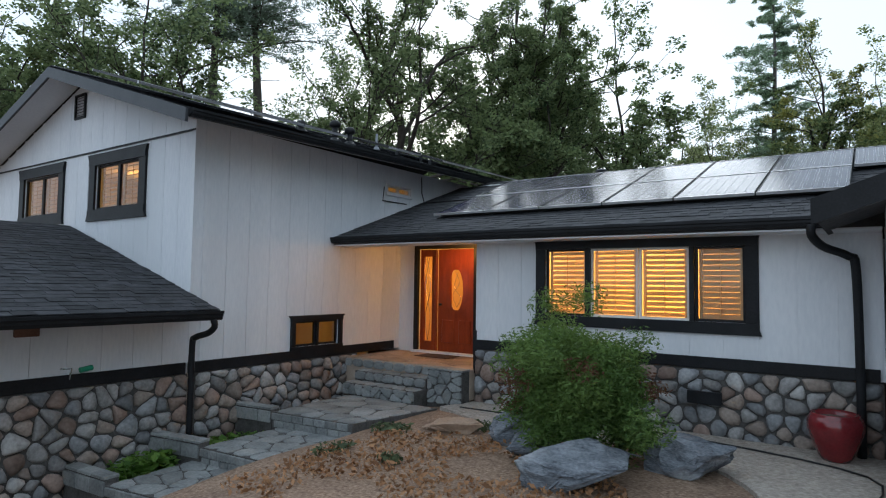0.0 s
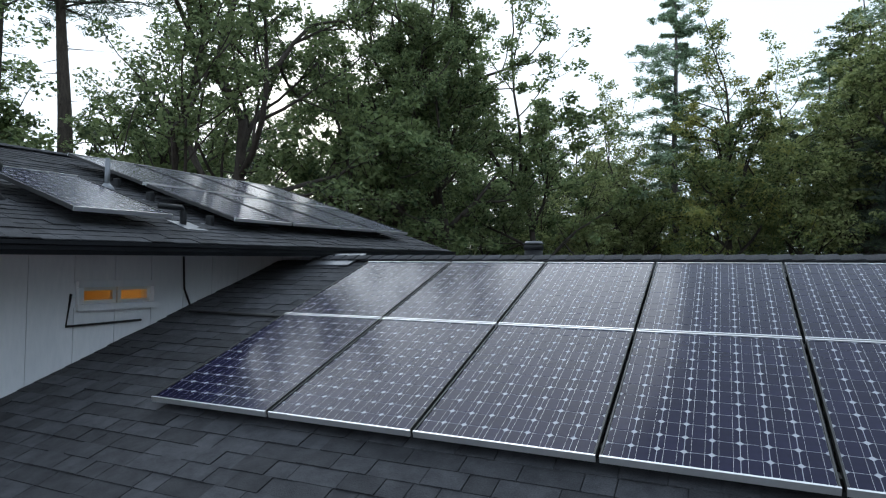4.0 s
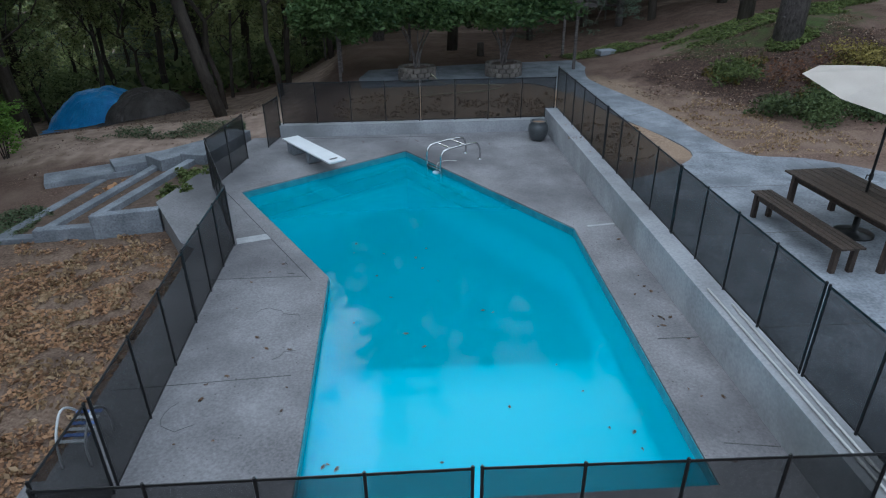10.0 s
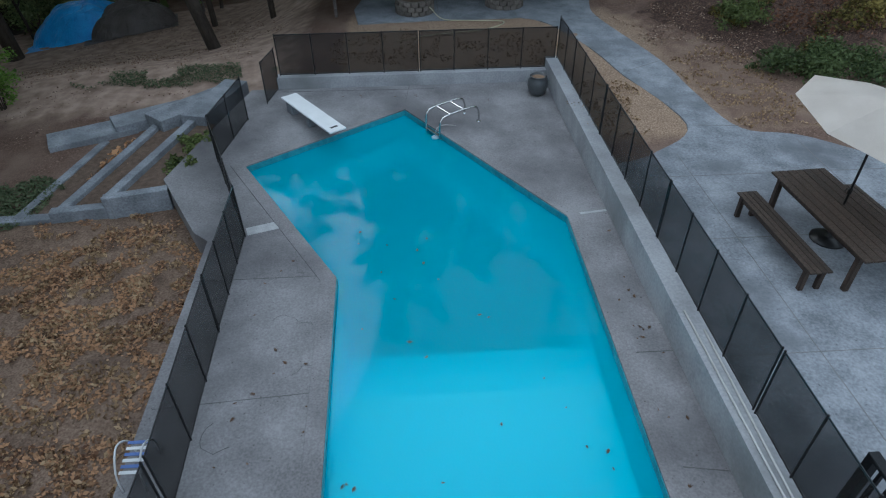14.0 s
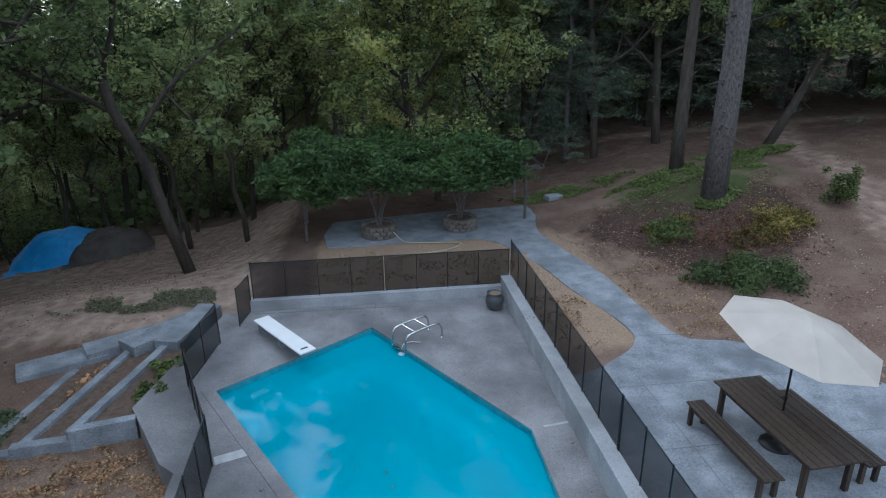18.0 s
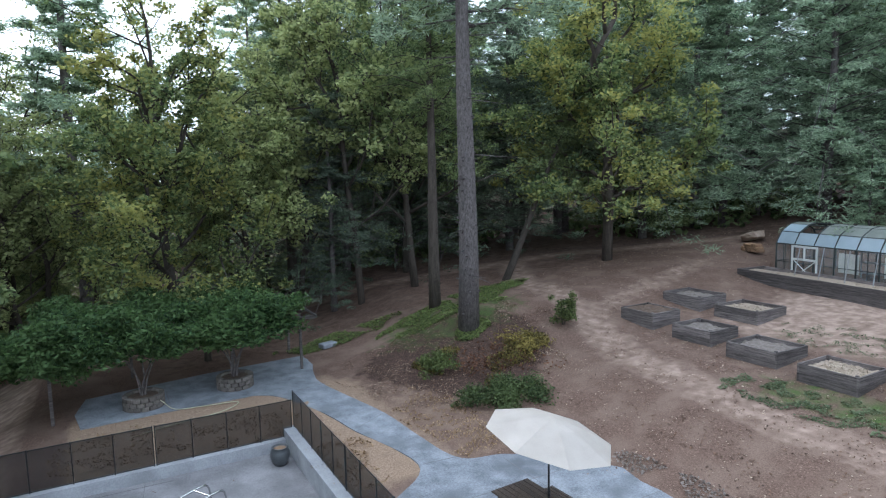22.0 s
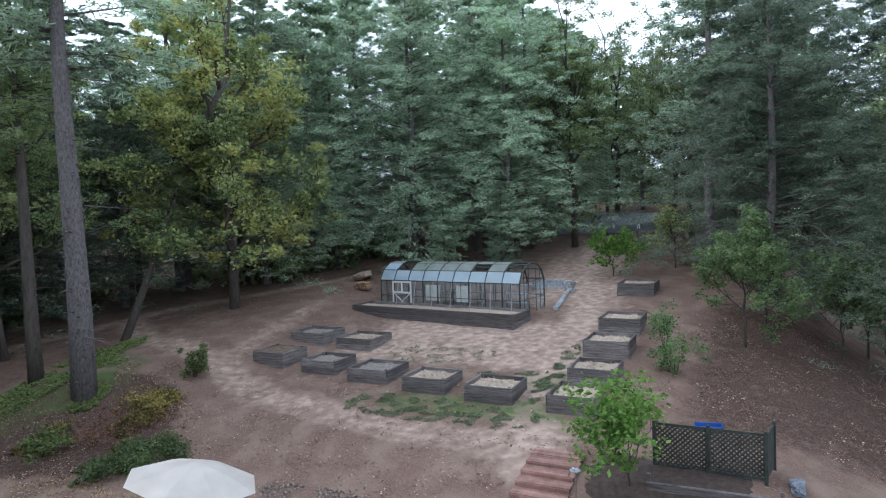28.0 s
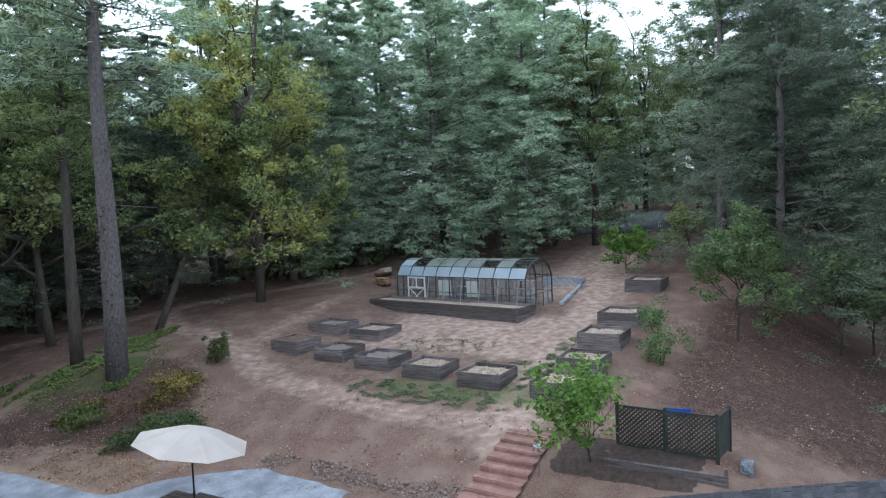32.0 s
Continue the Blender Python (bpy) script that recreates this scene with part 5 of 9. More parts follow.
def solar_panel(apart):
    t = thing("solar_panel", pose(0, 0, -60), "framed solar panel of dark silicon cells", "solar panel", "roof solar panels")
    bm = bm_new()
    for c in ((0, 0.773, 0), (0, -0.773, 0)):
        part("end_frame", box(bm_new(), c, (1.046, 0.013, 0.04)), alu, t, "thin aluminium frame end")
    for c in ((0.517, 0, 0), (-0.517, 0, 0)):
        part("side_frame", box(bm_new(), c, (0.010, 1.53, 0.04)), rail_mat, t)
    bm.free()
    part("backsheet", box(bm_new(), (0, 0, 0.008), (1.022, 1.534, 0.006)), sheet_mat, t)
    px, py, c = 1.022 / 8, 1.534 / 12, 0.016
    u0, v0 = px / 2 - 0.0020, py / 2 - 0.0032
    ring = [(u0, v0 - c), (u0 - c, v0), (c - u0, v0), (-u0, v0 - c), (-u0, c - v0), (c - u0, -v0), (u0 - c, -v0), (u0, c - v0)]
    spots = [((i - 3.5) * px, (j - 5.5) * py) for i in range(8) for j in range(12)]
    bars = [(i - 3.5 + k) * px for i in range(8) for k in (-0.25, 0.25)]
    cell, bar = slab(bm_new(), ring, 0.011, 0.0128), box(bm_new(), (0, 0, 0.0131), (0.0009, 1.52, 0.0008))
    if apart:
        cell, bar = mesh_of(cell, "cell", cell_mat), mesh_of(bar, "busbar", alu)
        for x, y in spots:
            piece("cell", cell, t, Matrix.Translation((x, y, 0)))
        for x in bars:
            piece("busbar", bar, t, Matrix.Translation((x, 0, 0)))
        return t
    cell.free()
    bar.free()
    bm = bm_new()
    for x, y in spots:
        bm.faces.new([bm.verts.new((x + u, y + v, 0.0125)) for u, v in ring])
    tagged(part("cell_grid", bm, cell_mat, t), "dark cells with clipped corners", kind="stuff")
    bm = bm_new()
    for x in bars:
        box(bm, (x, 0, 0.0131), (0.0012, 1.52, 0.0008))
    tagged(part("busbar_grid", bm, alu, t), "thin bright wires across the cells", kind="stuff")
    return t


sp, sp_far = solar_panel(True), solar_panel(False)
tilt = math.degrees(math.atan(SLOPE))
for i in range(10):
    for j in range(2):
        if i > 5 and j == 0:
            continue
        s = 0.78 + 1.575 * j
        copy_thing(sp, pose(-5.92 + 0.533 + 1.066 * i, 8.79 + s * math.cos(radians(tilt)), 3.372 + s * math.sin(radians(tilt)), tilt))
# upper roof: its slope faces east
u_tilt = math.degrees(math.atan(U_SLOPE))
u_climb = math.degrees(math.atan((UE_BACK - UE) / 11.83))


def on_upper(s, y):
    """A pose on the upper east slope, s metres up from the eave."""
    x, z = -6.86 - s * math.cos(radians(u_tilt)), UE + (UE_BACK - UE) * (y - 4.42) / 11.83 + s * math.sin(radians(u_tilt))
    return pose(x, y, z + 0.17, 0, 0, 90) @ pose(0, 0, 0, u_tilt, -u_climb)


for y, s in [(11.05 + 0.533 + 1.08 * i, 1.26 + 1.62 * j) for i in range(4) for j in range(2)] + [(4.72 + 0.533 + 1.066 * i, 1.22 + 1.6 * j) for i in range(4) for j in range(2) if i < 3 or j] + [(9.58, 1.18)]:
    copy_thing(sp_far, on_upper(s, y))
for o in (*sp.children_recursive, sp, *sp_far.children_recursive, sp_far):
    bpy.data.objects.remove(o)


# ---- pool fence ----
post_me = mesh_of(rod(rod(bm_new(), (0, 0, 0), (0, 0, 1.19), 0.016), (0, 0, 1.19), (0, 0, 1.21), 0.019, 0.012), "post", metal_black)


def fence_run(a, b, n, z, h=1.17, z2=None, label="black mesh pool fence panels on slim posts"):
    a, b = Vector((*a, z)), Vector((*b, z if z2 is None else z2))
    t = thing("pool_fence", Matrix.Translation(a), label, "fence", "pool fence")
    d = b - a
    for i in range(n + 1):
        piece("post", post_me, t, Matrix.Translation(d * i / n) @ Matrix.Diagonal((1, 1, h / 1.19, 1)))
    m = d.to_track_quat("X", "Z").to_matrix()
    for i in range(n):
        c = d * (i + 0.5) / n
        panel = part("mesh_panel", box(bm_new(), c + Vector((0, 0, 0.03 + (h - 0.04) / 2)), (d.length / n - 0.034, 0.004, h - 0.05), m), fence_mesh, t)
        part("top_hem", box(bm_new(), c + Vector((0, 0, h - 0.012)), (d.length / n - 0.03, 0.009, 0.026), m), metal_black, panel)
        part("bottom_hem", box(bm_new(), c + Vector((0, 0, 0.035)), (d.length / n - 0.03, 0.009, 0.022), m), metal_black, panel)
    return t


fence_run((-6.83, 21.62), (-3.30, 21.62), 4, DECK)
fence_run((-3.22, 21.62), (0.20, 21.55), 4, DECK)
fence_run((0.57, 21.4), (0.57, 23.22), 2, 0.9)
fence_run((0.57, 23.28), (0.57, 26.98), 4, 0.9)
fence_run((0.57, 27.03), (0.57, 30.88), 4, 0.9)
fence_run((0.57, 30.93), (0.57, 35.6), 5, 0.9)
fence_run((-7.35, 35.6), (-3.42, 35.6), 4, 0.62)
fence_run((-3.36, 35.6), (0.5, 35.6), 4, 0.62)
fence_run((-6.86, 22.72), (-6.98, 25.8), 3, DECK)
fence_run((-6.99, 25.86), (-7.05, 28.4), 3, DECK)
fence_run((-7.07, 28.44), (-8.25, 31.4), 3, DECK)
fence_run((-8.25, 31.45), (-7.95, 33.55), 2, DECK, label="black mesh fence panel by the diving board")
fence_run((-7.6, 34.5), (-7.42, 35.5), 1, DECK)
fence_run((-6.88, 21.7), (-6.87, 22.64), 1, DECK, label="black mesh pool gate between doubled posts")


# ---- things round the pool ----
t = thing("diving_board", pose(-6.2, 33.15, DECK, 0, 0, -55.5), "white diving board on a low stand", "diving board")
bm = box(bm_new(), (0, 0, 0.34), (2.6, 0.46, 0.05), bev=0.012)
part("board", bm, mat("white_board", (0.66, 0.67, 0.68), (0.76, 0.77, 0.78), 0.6, 3, 60, 0.2), t)
for x, w in ((-0.95, 0.3), (0.05, 0.12)):
    part("stand", box(bm_new(), (x, 0, 0.155), (w, 0.4, 0.31), bev=0.02), concrete_pale, t)
part("bolt_plate", box(bm_new(), (1.1, 0, 0.369), (0.06, 0.2, 0.008)), metal_black, t)

t = thing("pool_ladder", pose(-2.62, 32.95, DECK, 0, 0, -58), "bent steel grab rails of the pool ladder", "ladder")
for s in (-0.30, 0.30):
    pts = [(s, -0.62, -0.35), (s, -0.62, 0.18), (s, -0.58, 0.36), (s, -0.40, 0.44), (s, 0.30, 0.46), (s, 0.52, 0.40), (s, 0.60, 0.24), (s, 0.60, 0.0)]
    part("rail", tube(bm_new(), [tuple(p) for p in curve_pts(pts, 4)], 0.026, 8), metal_bright, t, smooth=True)
    part("foot_ring", lathe(bm_new(), [(0.03, 0.0), (0.06, 0.0), (0.05, 0.02), (0.03, 0.025)], 12, (s, 0.60, 0)), metal_bright, t)
for y, z in ((-0.30, 0.44), (0.12, 0.455)):
    part("cross_bar", rod(bm_new(), (-0.30, y, z), (0.30, y, z), 0.02), metal_bright, t)
for z in (-0.05, -0.28):
    part("rung", box(bm_new(), (0, -0.62, z), (0.56, 0.08, 0.03), bev=0.008), metal_bright, t)
t = thing("pool_float", pose(-3.1, 32.5, 0.115), "pale blue floating chlorine dispenser on a white cord", "float")
part("disc", lathe(bm_new(), [(0.0, -0.03), (0.09, -0.02), (0.10, 0.02), (0.07, 0.045), (0.0, 0.05)], 18), plain("pale_blue_plastic", (0.42, 0.60, 0.68), 0.4), t, smooth=True)
part("cord", tube(bm_new(), [tuple(p) for p in curve_pts([(0, 0, 0.04), (0.05, 0.1, 0.22), (0.25, 0.22, 0.24), (0.52, 0.12, 0.26)], 4)], 0.008, 5), plain("white_cord", (0.6, 0.6, 0.58), 0.7), t, smooth=True)

t = thing("glazed_pot", pose(-0.15, 34.55, DECK), "dark glazed pot with dry soil by the wall", "pot")
part("pot_body", lathe(bm_new(), [(0.17, 0), (0.24, 0.1), (0.29, 0.28), (0.27, 0.42), (0.21, 0.5), (0.24, 0.54), (0.2, 0.54), (0.19, 0.48)], 22), mat("dark_glaze", (0.05, 0.055, 0.06), (0.10, 0.105, 0.11), 0.3, 5, 40), t, smooth=True)
part("soil", lathe(bm_new(), [(0.19, 0.44), (0.19, 0.49), (0.1, 0.51), (0.01, 0.51)], 16), mat("dry_soil", (0.16, 0.10, 0.06), (0.30, 0.20, 0.13), 0.95, 10, 60), t)

skimmer = solid("skimmer_lid", lathe(bm_new(), [(0.0, 0), (0.115, 0), (0.115, 0.012), (0.10, 0.016), (0.0, 0.016)], 20, (-1.4, 21.95, DECK)), plain("pale_plastic", (0.5, 0.5, 0.48), 0.6), "round pale skimmer lid set in the deck", "lid")
t = thing("conduit", pose(0.33, 21.5, 0.93), "white plastic conduit along the wall top", "pipe")
for k, (dx, y1) in enumerate(((0.03, 3.62), (0.12, 3.2))):
    part("pipe", tube(bm_new(), [(dx, -3.5, 0.0), (dx, 0.5, 0), (dx + 0.6 * (dx - 0.05), y1, 0)], 0.015, 6), plain("white_pipe", (0.55, 0.55, 0.54), 0.45) if k == 0 else bpy.data.materials["white_pipe"], t, smooth=True)
    for y in (-1.0, 0.4):
        part("coupling", rod(bm_new(), (dx, y, 0), (dx, y + 0.09, 0), 0.020), bpy.data.materials["white_pipe"], t)

# white tubular rack outside the fence, and the steps down to the lawn
t = thing("towel_rack", pose(-7.42, 23.3, DECK), "white bent tube rack with a blue and white striped sling", "rack")
white_tube = plain("white_enamel", (0.66, 0.67, 0.68), 0.4)
for x in (-0.14, 0.16):
    part("tube", tube(bm_new(), [tuple(p) for p in curve_pts([(x, -0.28, 0.0), (x, -0.24, 0.34), (x * 1.1, 0.0, 0.55), (x * 1.1, 0.24, 0.34), (x, 0.28, 0.0)], 5)], 0.014, 6), white_tube, t, smooth=True)
for k in range(6):
    part("slat", box(bm_new(), (0.01, -0.20 + 0.08 * k, 0.30 + 0.012 * k), (0.28, 0.045, 0.008)), plain("blue_stripe", (0.10, 0.17, 0.42), 0.6) if k % 2 else white_tube, t)
t = thing("lawn_steps", pose(-7.6, 22.4, 0.0), "plain concrete steps from the pool deck to the lawn", "steps", kind="structure")
for k, (w, top) in enumerate(((0.36, 0.14), (0.34, 0.0), (0.34, -0.13))):
    part("step", box(bm_new(), (-0.02 - 0.35 * k - w / 2, -0.25 * k * 0.4, top / 2 - 0.25), (w, 1.2, top + 0.5), bev=0.012), concrete, t)

# deck joints and cracks: recessed dark lines
dark_joint = mat("deck_joint", (0.07, 0.07, 0.07), (0.13, 0.13, 0.13))
patch = mat("mortar_patch", (0.30, 0.305, 0.315), (0.46, 0.465, 0.475), 0.9, 6, 50, 0.5)
for a, b, w, ma, lab in (((-7.6, 24.3), (-5.3, 24.45), 0.008, dark_joint, ""), ((-7.7, 27.1), (-5.5, 27.1), 0.008, dark_joint, ""), ((-0.35, 24.9), (0.24, 24.9), 0.012, dark_joint, ""), ((-0.35, 22.9), (0.24, 22.8), 0.012, dark_joint, ""),
                         ((-0.35, 28.7), (0.24, 28.78), 0.07, patch, ""), ((-3.85, 34.1), (-3.7, 35.4), 0.01, dark_joint, ""), ((-7.05, 28.55), (-6.45, 28.75), 0.26, patch, ""), ((-7.3, 35.25), (-3.0, 35.15), 0.010, dark_joint, ""),
                         ((-3.3, 17.3), (-3.26, 21.6), 0.012, dark_joint, ""), ((-1.4, 17.3), (-1.3, 22.0), 0.012, dark_joint, "")):
    d = Vector(b) - Vector(a)
    solid("trim_deck_line", box(bm_new(), ((a[0] + b[0]) / 2, (a[1] + b[1]) / 2, DECK + 0.001), (d.length, w, 0.008), Matrix.Rotation(math.atan2(d.y, d.x), 3, "Z")), ma, "joint or mortar line in the pool deck", "joint", "structure")
rng = np.random.default_rng(5)
for k in range(5):
    pts, p, ang = [], Vector((-6.6 + 0.35 * rng.random() * 3, 22.4 + 1.2 * k, DECK + 0.003)), rng.random() * 6
    for q in range(9):
        pts.append(p.copy())
        ang += rng.normal() * 0.6
        p = p + Vector((math.cos(ang), math.sin(ang), 0)) * 0.11
    solid("trim_crack", tube(bm_new(), pts, 0.004, 3), dark_joint, "hairline crack in the pool deck", "crack", "structure")

# leaves on the deck and water
leaf_bm = bm_new()
for k in range(5):
    a = (k - 2) * 0.5
    leaf_bm.faces.new([leaf_bm.verts.new(p) for p in ((0, 0, 0.004), (0.03 * math.cos(a + 0.3), 0.03 * math.sin(a + 0.3), 0.012), (0.065 * math.cos(a), 0.065 * math.sin(a), 0.004), (0.03 * math.cos(a - 0.3), 0.03 * math.sin(a - 0.3), 0.010))])
leaf_me = mesh_of(leaf_bm, "fallen_leaf", leaf_mat("curled_brown_leaf", (0.06, 0.038, 0.027), (0.17, 0.105, 0.07), 0.1))
for k in range(64):
    if k < 40:
        x, y, z = (-6.7 + 1.4 * rng.random(), 22 + 6 * rng.random(), DECK + 0.004) if k % 2 else (-0.4 + 0.55 * rng.random(), 22.5 + 6 * rng.random(), DECK + 0.004)
        if k % 5 == 0:
            x, y = -6.5 + 6 * rng.random(), 34.1 + 1.0 * rng.random()
    else:
        x, y, z = -4.9 + 3.9 * rng.random(), 22.6 + 6 * rng.random(), 0.124
    lf = new("fallen_leaf", leaf_me)
    lf.matrix_basis = pose(x, y, z, 0, 0, 360 * rng.random()) @ Matrix.Scale(0.5 + 0.6 * rng.random(), 4)
    tagged(lf, "single brown oak leaf on the concrete" if k < 40 else "single brown leaf afloat on the water", "leaf", "fallen leaves")

# ---- patio furniture ----
def plank_top(t, x0, x1, y0, y1, z, n, thick, gap=0.012, name="plank"):
    w = (x1 - x0) / n
    for i in range(n):
        part(name, box(bm_new(), (x0 + w * (i + 0.5), (y0 + y1) / 2, z), (w - gap, y1 - y0, thick), bev=0.004), wood_dark, t)


t = thing("picnic_table", pose(3.43, 26.58, PATIO, 0, 0, 3), "long dark-stained wooden picnic table on the patio", "table")
plank_top(t, -0.52, 0.52, -1.32, 1.32, 0.725, 7, 0.035)
for x in (-0.42, 0.42):
    for y in (-1.12, 1.12):
        part("leg", box(bm_new(), (x, y, 0.353), (0.09, 0.09, 0.706), bev=0.006), wood_dark, t)
    part("side_rail", box(bm_new(), (x, 0, 0.655), (0.035, 2.15, 0.10)), wood_dark, t)
for y in (-1.12, 1.12):
    part("end_rail", box(bm_new(), (0, y, 0.655), (0.75, 0.035, 0.10)), wood_dark, t)
for bx in (-0.98, 0.95):
    t = thing("picnic_bench", pose(3.43, 26.58, PATIO, 0, 0, 3) @ pose(bx, 0.0, 0), "dark-stained slatted wooden bench beside the table", "bench", "picnic benches")
    plank_top(t, -0.19, 0.19, -1.16, 1.16, 0.435, 4, 0.032)
    for x in (-0.14, 0.14):
        for y in (-1.02, 1.02):
            part("leg", box(bm_new(), (x, y, 0.208), (0.08, 0.08, 0.416), bev=0.006), wood_dark, t)
        part("side_rail", box(bm_new(), (x, 0, 0.375), (0.03, 1.95, 0.07)), wood_dark, t)

t = thing("patio_umbrella", pose(3.55, 26.75, PATIO), "cream octagonal patio umbrella, tilted, through the table", "umbrella")
part("base", lathe(bm_new(), [(0.0, 0), (0.3, 0), (0.3, 0.03), (0.1, 0.06), (0.05, 0.09), (0.05, 0.3), (0.0, 0.3)], 24), metal_black, t, smooth=True)
part("pole", tube(bm_new(), [(0, 0, 0.05), (0, 0, 1.75), (0.03, 0.02, 2.25)], 0.022, 10), metal_black, t, smooth=True)
crank = part("crank_box", box(bm_new(), (0, 0, 1.0), (0.06, 0.05, 0.12), bev=0.012), metal_black, t)
part("crank_handle", tube(bm_new(), [(0, 0.03, 1.0), (0, 0.09, 1.0), (0, 0.1, 0.93)], 0.009, 5), metal_black, crank)
lean_m = pose(0.06, 0.05, 2.22) @ Matrix.Rotation(radians(13), 4, Vector((0.64, 0.77, 0)))
canopy = bm_new()
apex = canopy.verts.new((0, 0, 0.42))
rings = []
for rr, zz in ((0.5, 0.31), (0.95, 0.16), (1.38, 0.0)):
    rings.append([canopy.verts.new((rr * math.cos(radians(22.5 + 45 * k)) , rr * math.sin(radians(22.5 + 45 * k)), zz)) for k in range(8)])
for k in range(8):
    canopy.faces.new((apex, rings[0][k], rings[0][(k + 1) % 8]))
    for a, b in zip(rings, rings[1:]):
        canopy.faces.new((a[k], b[k], b[(k + 1) % 8], a[(k + 1) % 8]))
bmesh.ops.solidify(canopy, geom=canopy.faces[:], thickness=0.006)
bmesh.ops.transform(canopy, matrix=lean_m, verts=canopy.verts)
cp = part("canopy", canopy, cloth_cream, t)
for k in range(8):
    a = radians(22.5 + 45 * k)
    part("rib", rod(bm_new(), lean_m @ Vector((0, 0, 0.40)), lean_m @ Vector((1.36 * math.cos(a), 1.36 * math.sin(a), -0.012)), 0.008, seg=5), metal_black, cp)


# ---- arbor with the vine ----
planter_block = mat("split_block", (0.09, 0.078, 0.068), (0.20, 0.175, 0.155), 0.95, 8, 40, 0.8, vary=0.25)
for k, (x, y) in enumerate(((-3.4, 40.25), (-0.25, 40.7))):
    t = thing("block_planter", pose(x, y, PATIO), "round planter of three courses of split blocks", "planter", "arbor planters")
    blk = mesh_of(box(bm_new(), (0, 0, 0), (0.22, 0.17, 0.15), bev=0.015), "block", planter_block)
    for row in range(3):
        for i in range(16):
            a = math.tau * (i + 0.5 * row) / 16
            piece("block", blk, t, pose(0.58 * math.cos(a), 0.58 * math.sin(a), 0.077 + 0.154 * row, 0, 0, math.degrees(a) + 90))
    part("soil", lathe(bm_new(), [(0.0, 0.3), (0.5, 0.3), (0.5, 0.38), (0.0, 0.41)], 18), mat("planter_soil", (0.05, 0.035, 0.026), (0.13, 0.09, 0.065), 0.95, 8, 50, 0.6), t)
r = np.random.default_rng(77)
t = thing("vine_arbor", pose(-2.0, 41.8, PATIO), "arbor of wooden posts under a thick leafy green vine", "arbor")
for x, y in ((-4.1, -1.55), (-4.3, 1.0), (4.55, -0.3), (4.8, 2.6), (2.1, 1.3), (-1.6, 2.3)):
    gz = min(0.0, ground_z(x - 2, y + 41.8) - PATIO)
    part("post", box(bm_new(), (x, y, (2.3 + gz) / 2), (0.1, 0.1, 2.3 - gz), bev=0.006), wood_grey, t)
for y in (-1.4, 0.4, 2.2):
    part("beam", box(bm_new(), (0.2, y, 2.36), (9.4, 0.07, 0.14)), wood_grey, t)
for x in np.arange(-4.2, 4.9, 0.9):
    part("rafter", box(bm_new(), (x, 0.4, 2.47), (0.05, 4.4, 0.09)), wood_grey, t)
bm = bm_new()
for x0, y0 in ((-1.4, -1.5), (1.75, -1.1)):
    for k in range(5):
        a = k * 1.3
        tube(bm, [tuple(p) for p in curve_pts([(x0 + 0.06 * math.cos(a), y0 + 0.06 * math.sin(a), 0.1), (x0 + 0.15 * math.cos(a + 1), y0 + 0.12 * math.sin(a + 1), 0.9), (x0 + 0.5 * math.cos(a + 1.4), y0 + 0.4 * math.sin(a + 1.4), 1.6), (x0 + 1.1 * math.cos(a + 1.2), y0 + 0.9 * math.sin(a + 1.2), 2.5)], 4)], 0.04, 5, 0.015)
part("vine_stem", bm, bark_pine, t, smooth=True)
cs = [(-4.6 + 8.7 * r.random(), -2.4 + 5.2 * r.random(), 2.35 + 0.95 * r.random()) for _ in range(150)]
cs += [(-5.6 + 2.6 * r.random(), -2.2 + 3.6 * r.random(), 1.5 + 1.25 * r.random()) for _ in range(60)]
cs += [(-5.2 + 9.2 * r.random(), -2.6 + 1.2 * r.random(), 1.95 + 0.7 * r.random()) for _ in range(70)]
part_ob = new("vine_foliage", cloud_mesh("vine_foliage", leaf_cloud(r, np.array(cs), np.full(len(cs), 0.62), 64000, 0.072, 0.6, 1.3), leaf_wisteria))
part_ob.parent = t
hose_mat = plain("pale_hose", (0.50, 0.48, 0.34), 0.5)
hose = curve_pts([(-3.3, 40.25, PATIO + 0.3), (-2.9, 39.8, PATIO + 0.25), (-2.5, 39.3, PATIO + 0.02), (-1.6, 39.1, 0.9), (-0.5, 38.9, 0.9), (-1.2, 38.3, 0.86), (-3.2, 38.0, 0.8), (-5.5, 37.6, 0.5)], 5)
solid("garden_hose", tube(bm_new(), [tuple(p) for p in hose], 0.016, 6), hose_mat, "pale garden hose trailing from the planter", "hose", smooth=True)
solid("stepping_stone", box(bm_new(), (4.35, 43.5, ground_z(4.35, 43.5) + 0.12), (0.75, 0.45, 0.22), Matrix.Rotation(0.3, 3, "Z"), 0.03), concrete_pale, "squared pale stone on the bare slope", "stone")
solid("stump", lathe(bm_new(), [(0.17, -0.1), (0.15, 0.25), (0.14, 0.55), (0.05, 0.57)], 12, (-0.6, 45.0, ground_z(-0.6, 45.0))), bark, "dark tree stump behind the arbor", "stump", smooth=True)


# grey stakes of an old wire fence at the woods' edge
for k, (x, y) in enumerate(((6.7, 51.6), (9.4, 52.4), (12.2, 53.0), (-13.8, 50.8), (-8.1, 52.2), (16.2, 54.2))):
    bm = bm_new()
    tube(bm, [(0, 0, -0.2), (0.01, 0.02, 0.7), (0.03 * math.sin(k), 0.02, 1.35)], 0.05, 6, 0.04)
    ob = solid("fence_stake", bm, wood_grey, "weathered grey wooden stake at the woods' edge", "fence post", group="old fence stakes", smooth=True)
    ob.matrix_basis = pose(x, y, ground_z(x, y))


